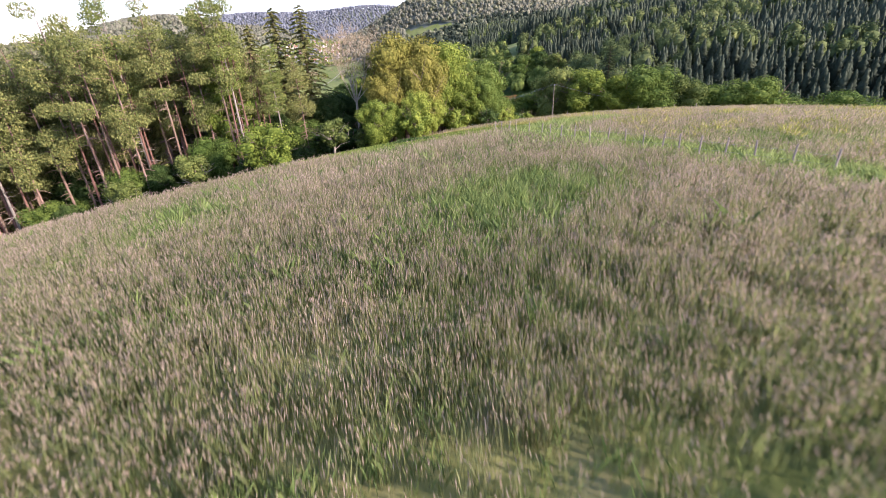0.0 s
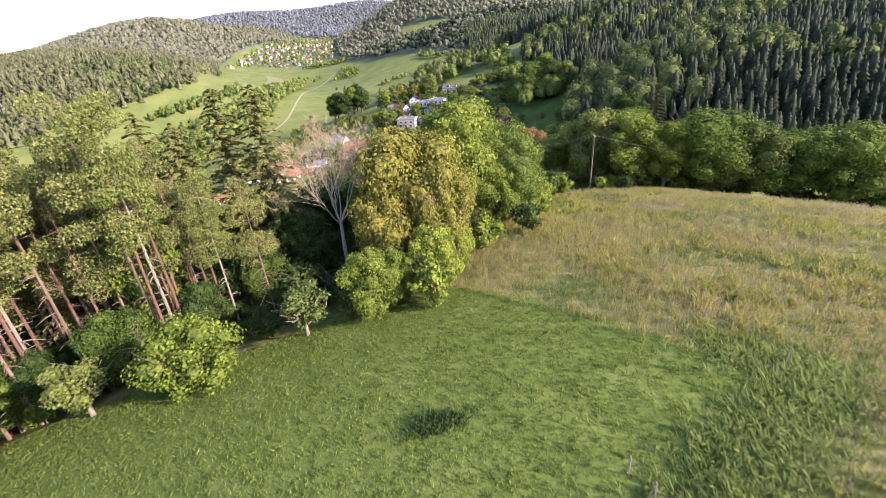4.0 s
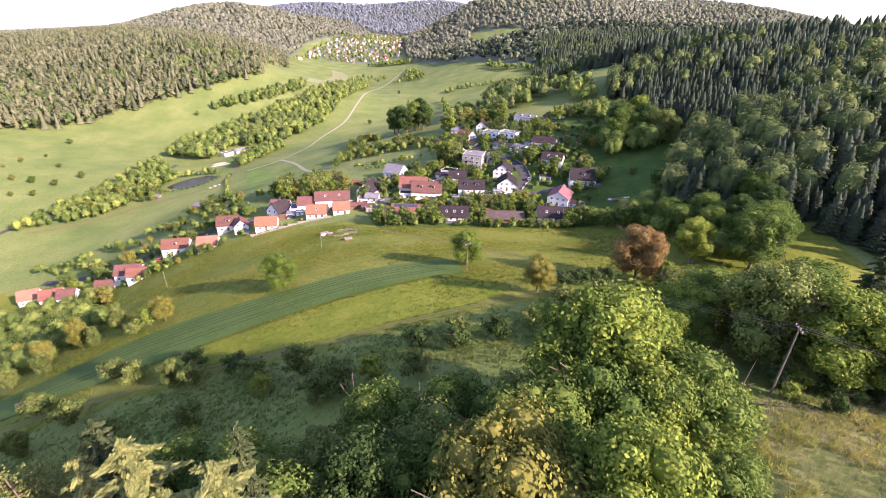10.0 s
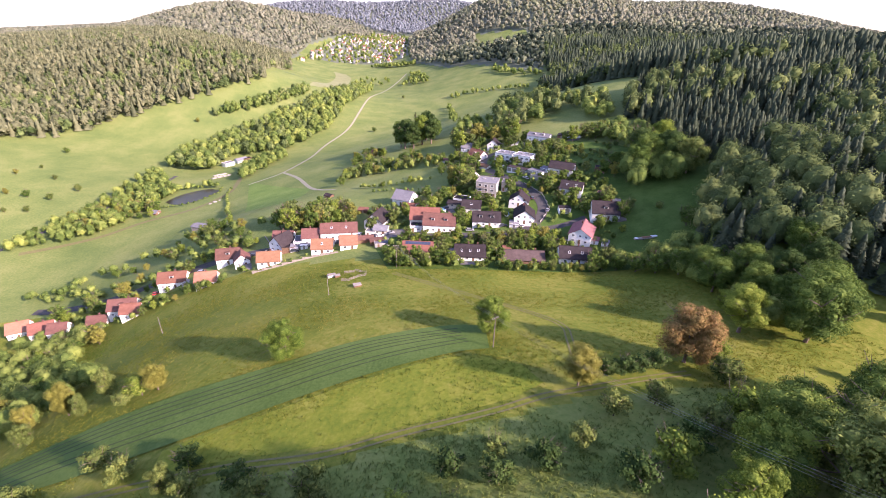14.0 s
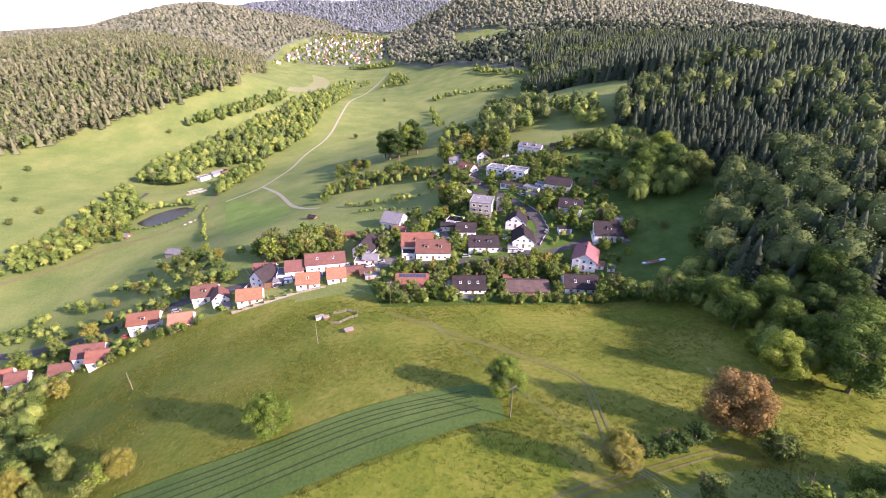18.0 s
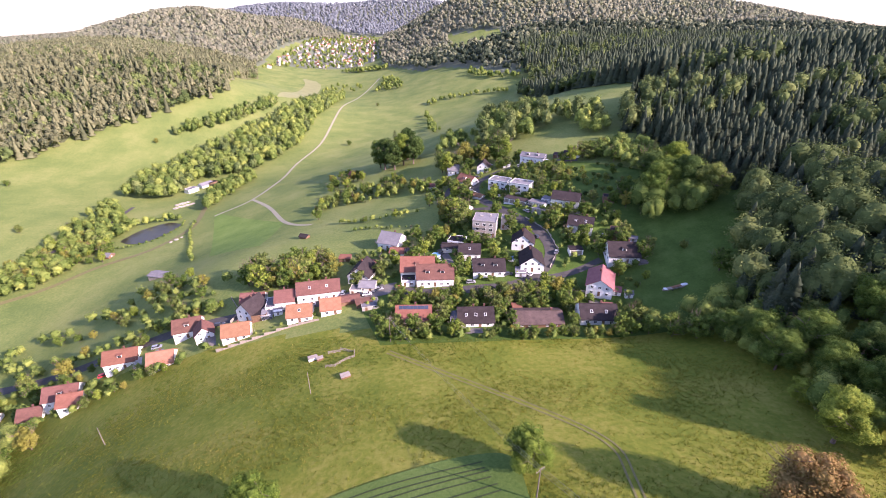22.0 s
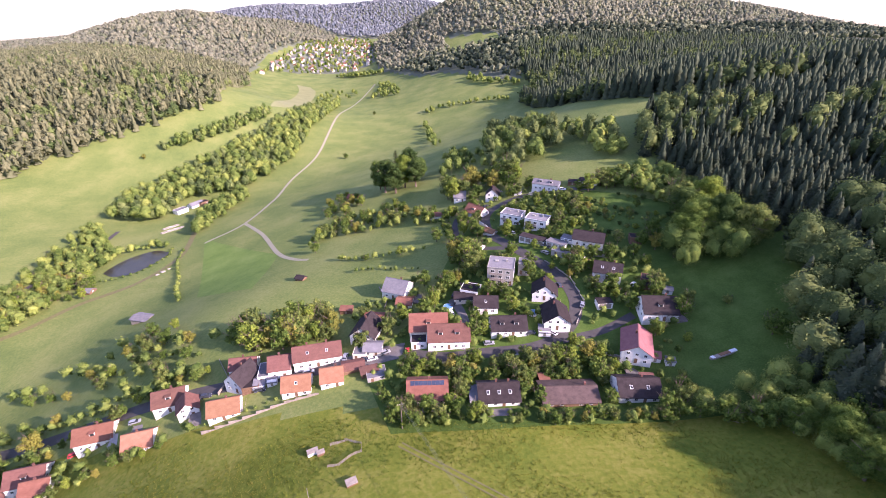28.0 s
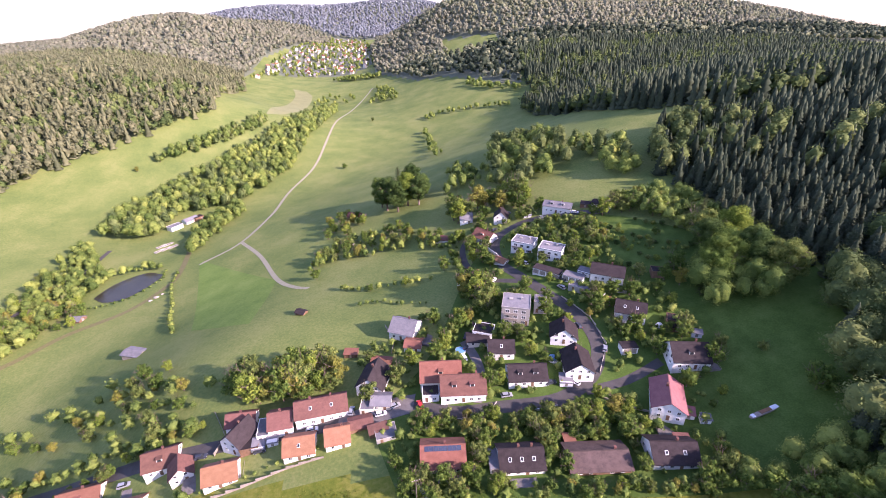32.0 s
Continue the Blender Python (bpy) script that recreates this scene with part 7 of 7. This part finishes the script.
for poly, gap, lo, hi, label in (
        ([(-285, 480), (-289, 600), (-253, 545), (-232, 530), (-235, 470), (-250, 428), (-300, 400)], 6.5, 6.0, 12.0, "belt of leafy trees between road and fish pond"),
        ([(-190, 560), (-178, 540), (-172, 556), (-160, 640), (-175, 680), (-196, 620)], 6.5, 7.0, 13.0, "stream-side trees round the mill"),
        ([(120, 339), (150, 340), (146, 313), (122, 307), (107, 318)], 5.0, 11.0, 17.0, "stand of dense leafy trees below the spruce forest"),
        ([(122, 408), (154, 404), (150, 362), (136, 354), (128, 380)], 5.5, 7.0, 12.0, "leafy wood's edge above the terraces"),
        ([(30, 500), (50, 500), (66, 476), (72, 500), (58, 560), (40, 545)], 8.0, 6.0, 12.0, "loose trees above the village gardens"),
        ([(150, 1045), (185, 970), (228, 930), (232, 950), (190, 1000), (165, 1060)], 11.0, 8.0, 14.0, "pale leafy trees at the foot of the round hill"),
        ([(-30, 1120), (30, 1105), (36, 1130), (8, 1250), (-10, 1250), (-20, 1160)], 11.0, 7.0, 12.0, "cluster of leafy trees on the valley floor"),
        ([(-140, 1440), (-96, 1405), (-36, 1372), (0, 1350), (10, 1375), (-30, 1400), (-90, 1435)], 9.0, 9.0, 15.0, "row of trees along the foot of the far town"),
        ([(72, 250), (81, 257), (93, 256), (104, 262), (118, 262), (124, 250), (126, 225), (130, 205), (110, 190), (92, 196), (97, 226), (90, 244)], 5.6, 6.0, 11.0, "dense leafy hedge wood beside the sloping meadow"),
        ([(56, 915), (94, 927), (150, 905), (190, 868), (196, 876), (150, 918), (96, 940), (56, 928)], 8.0, 6.0, 11.0, "hedge of leafy trees across the valley meadow"),
        ([(46, 690), (57, 681), (60, 740), (62, 860), (54, 862), (48, 740)], 8.0, 6.0, 12.0, "hedge of leafy trees beside the valley meadow"),
        ([(-150, 1150), (-110, 1130), (-60, 1170), (-60, 1210), (-120, 1240)], 20.0, 8.0, 15.0, "trees scattered over the valley floor"),
        ([(-305, 1326), (-286, 1440), (-201, 1499), (-134, 1520), (-70, 1518), (-4, 1608), (-41, 2324), (-172, 2361), (-240, 2000), (-276, 1780), (-300, 1642)], 19.0, 8.0, 15.0, "trees between the houses of the far town"),
        ([(-68, 442), (-45, 446), (0, 432), (18, 414), (22, 440), (-5, 468), (-30, 478), (-55, 470)], 6.5, 3.5, 8.0, "dense garden bushes and fruit trees")):
    wood("thicket", rv, clear_of(scatter(rv, poly, gap), 1.0, STREETS[:1]), K_CLOSE if poly[0][1] < 345 and poly[0][0] > 0 else K_BEECH_NEAR, F_GARDEN, label, lo, hi, 0.2)


# ---- yards, terraces and small buildings of the village ----
def terrace(x, y, w, d, turn, mat, label, high=0.25):
    root = tagged(base("terrace", x, y, None, turn), label, "terrace")
    part("slab", boxed((0, 0, high / 2 - 0.6, w, d, high + 1.2)), mat, root)
    n = max(2, int(w / 1.2))
    for k in range(n):
        part("paving_slab", boxed((-w / 2 + (k + 0.5) * w / n, 0, high + 0.03, w / n - 0.05, d - 0.1, 0.06)), mat, root)
    for s in (-1, 1):
        part("railing", boxed((s * w / 2, 0, high + 0.5, 0.06, d, 0.08), (s * w / 2, -d / 2 + 0.05, high + 0.25, 0.06, 0.06, 0.5), (s * w / 2, d / 2 - 0.05, high + 0.25, 0.06, 0.06, 0.5)), M_GREYWOOD, root)
    return root


def annex(x, y, w, d, h, turn, wall, roof, label, rim=None, name="annex"):
    """A flat-roofed addition with a raised rim, a door and a window."""
    root = tagged(base(name, x, y, None, turn), label, "annex")
    part("wall", boxed((0, 0, h / 2 - 1.2, w, d, h + 2.4)), wall, root)
    part("roof", boxed((0, 0, h + 0.06, w - 0.3, d - 0.3, 0.12)), roof, root)
    part("rim", boxed((0, -d / 2, h + 0.12, w + 0.2, 0.2, 0.3), (0, d / 2, h + 0.12, w + 0.2, 0.2, 0.3), (-w / 2, 0, h + 0.12, 0.2, d - 0.2, 0.3), (w / 2, 0, h + 0.12, 0.2, d - 0.2, 0.3)), rim or wall, root)
    part("door", boxed((-w * 0.25, -d / 2 - 0.02, 1.0, 0.95, 0.1, 2.0)), M_WOOD, root)
    window(root, w * 0.22, -d / 2, 1.4, 1.2, 1.0, "s")
    return root


for x, y, w, d, turn, mat, label in ((0.5, 333, 8, 7, -28, M_PAVING, "paved garden terrace behind the grey-roofed house"), (-69, 290.5, 4.5, 6, 8, M_CONCRETE, "pale terrace beside the orange-roofed house"), (-84, 291, 6, 7, 12, M_PAVING, "dark paved terrace by the lower street"), (16, 302.5, 3, 6, -6, M_PAVING, "paved strip beside the guest house"), (56, 313, 4, 7, -20, M_PAVING, "brown paved terrace beside the gabled house"), (85, 335, 6, 3, -30, M_CONCRETE, "narrow terrace below the white slope house"), (98, 293, 4, 7, -12, M_PAVING, "paved terrace beside the large white house"), (70.5, 273.5, 6, 5, -10, M_PAVING, "paved yard behind the dark-roofed house"), (20, 264.5, 8, 3, -5, M_PAVING, "narrow terrace below the white house"), (-1, 270, 7, 3, -6, M_PAVING, "narrow terrace below the red-roofed house"), (-108, 296, 5, 5, 12, M_PAVING, "paved yard between two lower houses"), (-118, 296.5, 4, 6, 10, M_CONCRETE, "pale terrace beside the cross-gabled house")):
    terrace(x, y, w, d, turn, mat, label)
for x, y, w, d, h, turn, wall, roof, label, rim in ((23, 330, 8, 7, 2.6, -25, M_WHITE, R_DARK, "flat dark-roofed bungalow with a white roof rim", M_FRAME), (-2.5, 305, 6, 8, 3.0, -6, M_WHITE, R_DARK, "black flat-roofed annex of the guest house", None), (-25.5, 303, 5, 4.5, 2.5, -10, M_CREAM, R_GREY, "grey flat-roofed carport house by the yard", None), (68.5, 341, 9, 3.4, 2.4, -42, M_CONCRETE, R_GREY, "low grey flat-roofed garage above the street", None), (74, 334, 4.5, 4, 2.4, -42, M_WHITE, R_DARK, "small white annex with a dark flat roof", None), (49, 336, 5, 6, 5.2, -20, M_CONCRETE, R_GREY, "lower concrete wing of the terraced apartment block", None), (-61.5, 303, 5, 8, 2.8, 4, M_WHITE, R_GREY, "blue-grey flat-roofed garage in the terrace gap", M_FRAME), (-66, 298, 6, 5, 2.5, 4, M_WOOD, R_DARK, "wooden garage with a dark flat roof", None), (-19.5, 291, 7, 6, 1.6, 8, M_CONCRETE, R_GREY, "low grey flat-roofed store by the street", None), (103.5, 339, 6, 5, 2.6, -20, M_WOOD, R_DARK, "dark garden pavilion below the wood", None), (96, 313, 6, 5, 2.4, -30, M_WOOD, R_DARK, "dark wooden shed group above the lawn", None), (-221, 620, 12, 8, 4.0, 55, M_WHITE, R_GREY, "white mill house beside the fish tanks", None), (-206, 640, 10, 7, 3.2, 55, M_WOOD, R_DARK, "dark-roofed mill barn among the stream trees", None)):
    annex(x, y, w, d, h, turn, wall, roof, label, rim)
for k in range(5):
    x, y = -214 + 4.5 * (k % 3) - 3 * (k // 3), 566 + 11 * (k // 3) + 3 * (k % 3)
    root = tagged(base("fish_tank", x, y, None, 55), "long concrete fish tank with dark water", "tank", "tanks of the fish farm")
    part("wall", boxed((0, -1.3, 0.1, 9, 0.2, 1.4), (0, 1.3, 0.1, 9, 0.2, 1.4), (-4.4, 0, 0.1, 0.2, 2.4, 1.4), (4.4, 0, 0.1, 0.2, 2.4, 1.4)), M_CONCRETE, root)
    part("water", boxed((0, 0, 0.3, 8.5, 2.3, 0.1)), M_WATER, root)
for x, y, r in ((-178, 474, 1.6), (-181, 471, 1.2), (-175, 477, 1.0)):
    root = tagged(base("stone_heap", x, y), "pale heap of rubble beside the pond track", "stone heap")
    bm = bmesh.new()
    bmesh.ops.create_icosphere(bm, subdivisions=3, radius=r, matrix=Matrix.Diagonal((1.2, 0.9, 0.6, 1)))
    for v in bm.verts:
        v.co *= 1 + 0.3 * noise.noise(v.co * 1.7)
    part("rubble", bm, M_STONE, root)
root = tagged(base("dome_tent", 90.3, 313.5), "white round garden dome on the lawn", "dome")
bm = bmesh.new()
bmesh.ops.create_uvsphere(bm, u_segments=20, v_segments=10, radius=1.5, matrix=Matrix.Diagonal((1, 1, 0.9, 1)))
part("cover", bm, M_CARWHITE, root)
for line, gap, lo, hi, label in (
        ([(-177, 508), (-170, 480), (-160, 456), (-150, 430), (-140, 410)], 3.0, 2.0, 4.5, "bushes along the ditch in the valley meadow"),
        ([(-232, 478), (-212, 476), (-196, 484), (-186, 500), (-188, 516)], 4.0, 1.5, 3.0, "low bushes on the pond's bank"),
        ([(-240, 500), (-230, 522), (-212, 528), (-196, 524)], 3.4, 4.0, 9.0, "leafy trees on the far bank of the pond"),
        ([(64, 341), (70, 332), (69, 322)], 2.0, 1.2, 2.2, "clipped hedge rows above the street"),
        ([(97, 390), (102, 372), (112, 356), (124, 350)], 2.6, 1.4, 2.8, "overgrown hedge line on the terraces"),
        ([(-84, 286), (-66, 287), (-52, 289), (-38, 290)], 3.4, 1.0, 2.2, "low garden hedge along the meadow's edge"),
        ([(-30, 375), (-18, 372), (-8, 366), (2, 360)], 3.0, 1.5, 3.5, "hedge between the garden plots"),
        ([(-42, 402), (-28, 392), (-12, 388), (6, 384)], 4.0, 2.0, 5.0, "fruit bushes along the garden path")):
    wood("hedge", rv, clear_of(curve(line, gap) + rv.normal(size=(len(curve(line, gap)), 2)) * 0.5, 0.6, STREETS[:1]), K_SHRUB, F_GARDEN, label, lo, hi, 0.1)
for i, (k, x, y, a) in enumerate((("dark", 15.5, 330, 70), ("grey", 62, 345, 120), ("dark", 64.5, 350, 125), ("white", 53, 371, 118), ("grey", -16, 302, 20), ("dark", -62.5, 295.5, 5), ("white", -45, 299, 5), ("grey", -112, 300.5, 15), ("dark", 85, 412, -20), ("grey", 78, 416, -15), ("dark", 50, 420, 40), ("grey", 24, 297.5, 0))):
    copy_thing(makes[k], pose(x, y, hz(x, y) + 0.2, 0, 0, a))
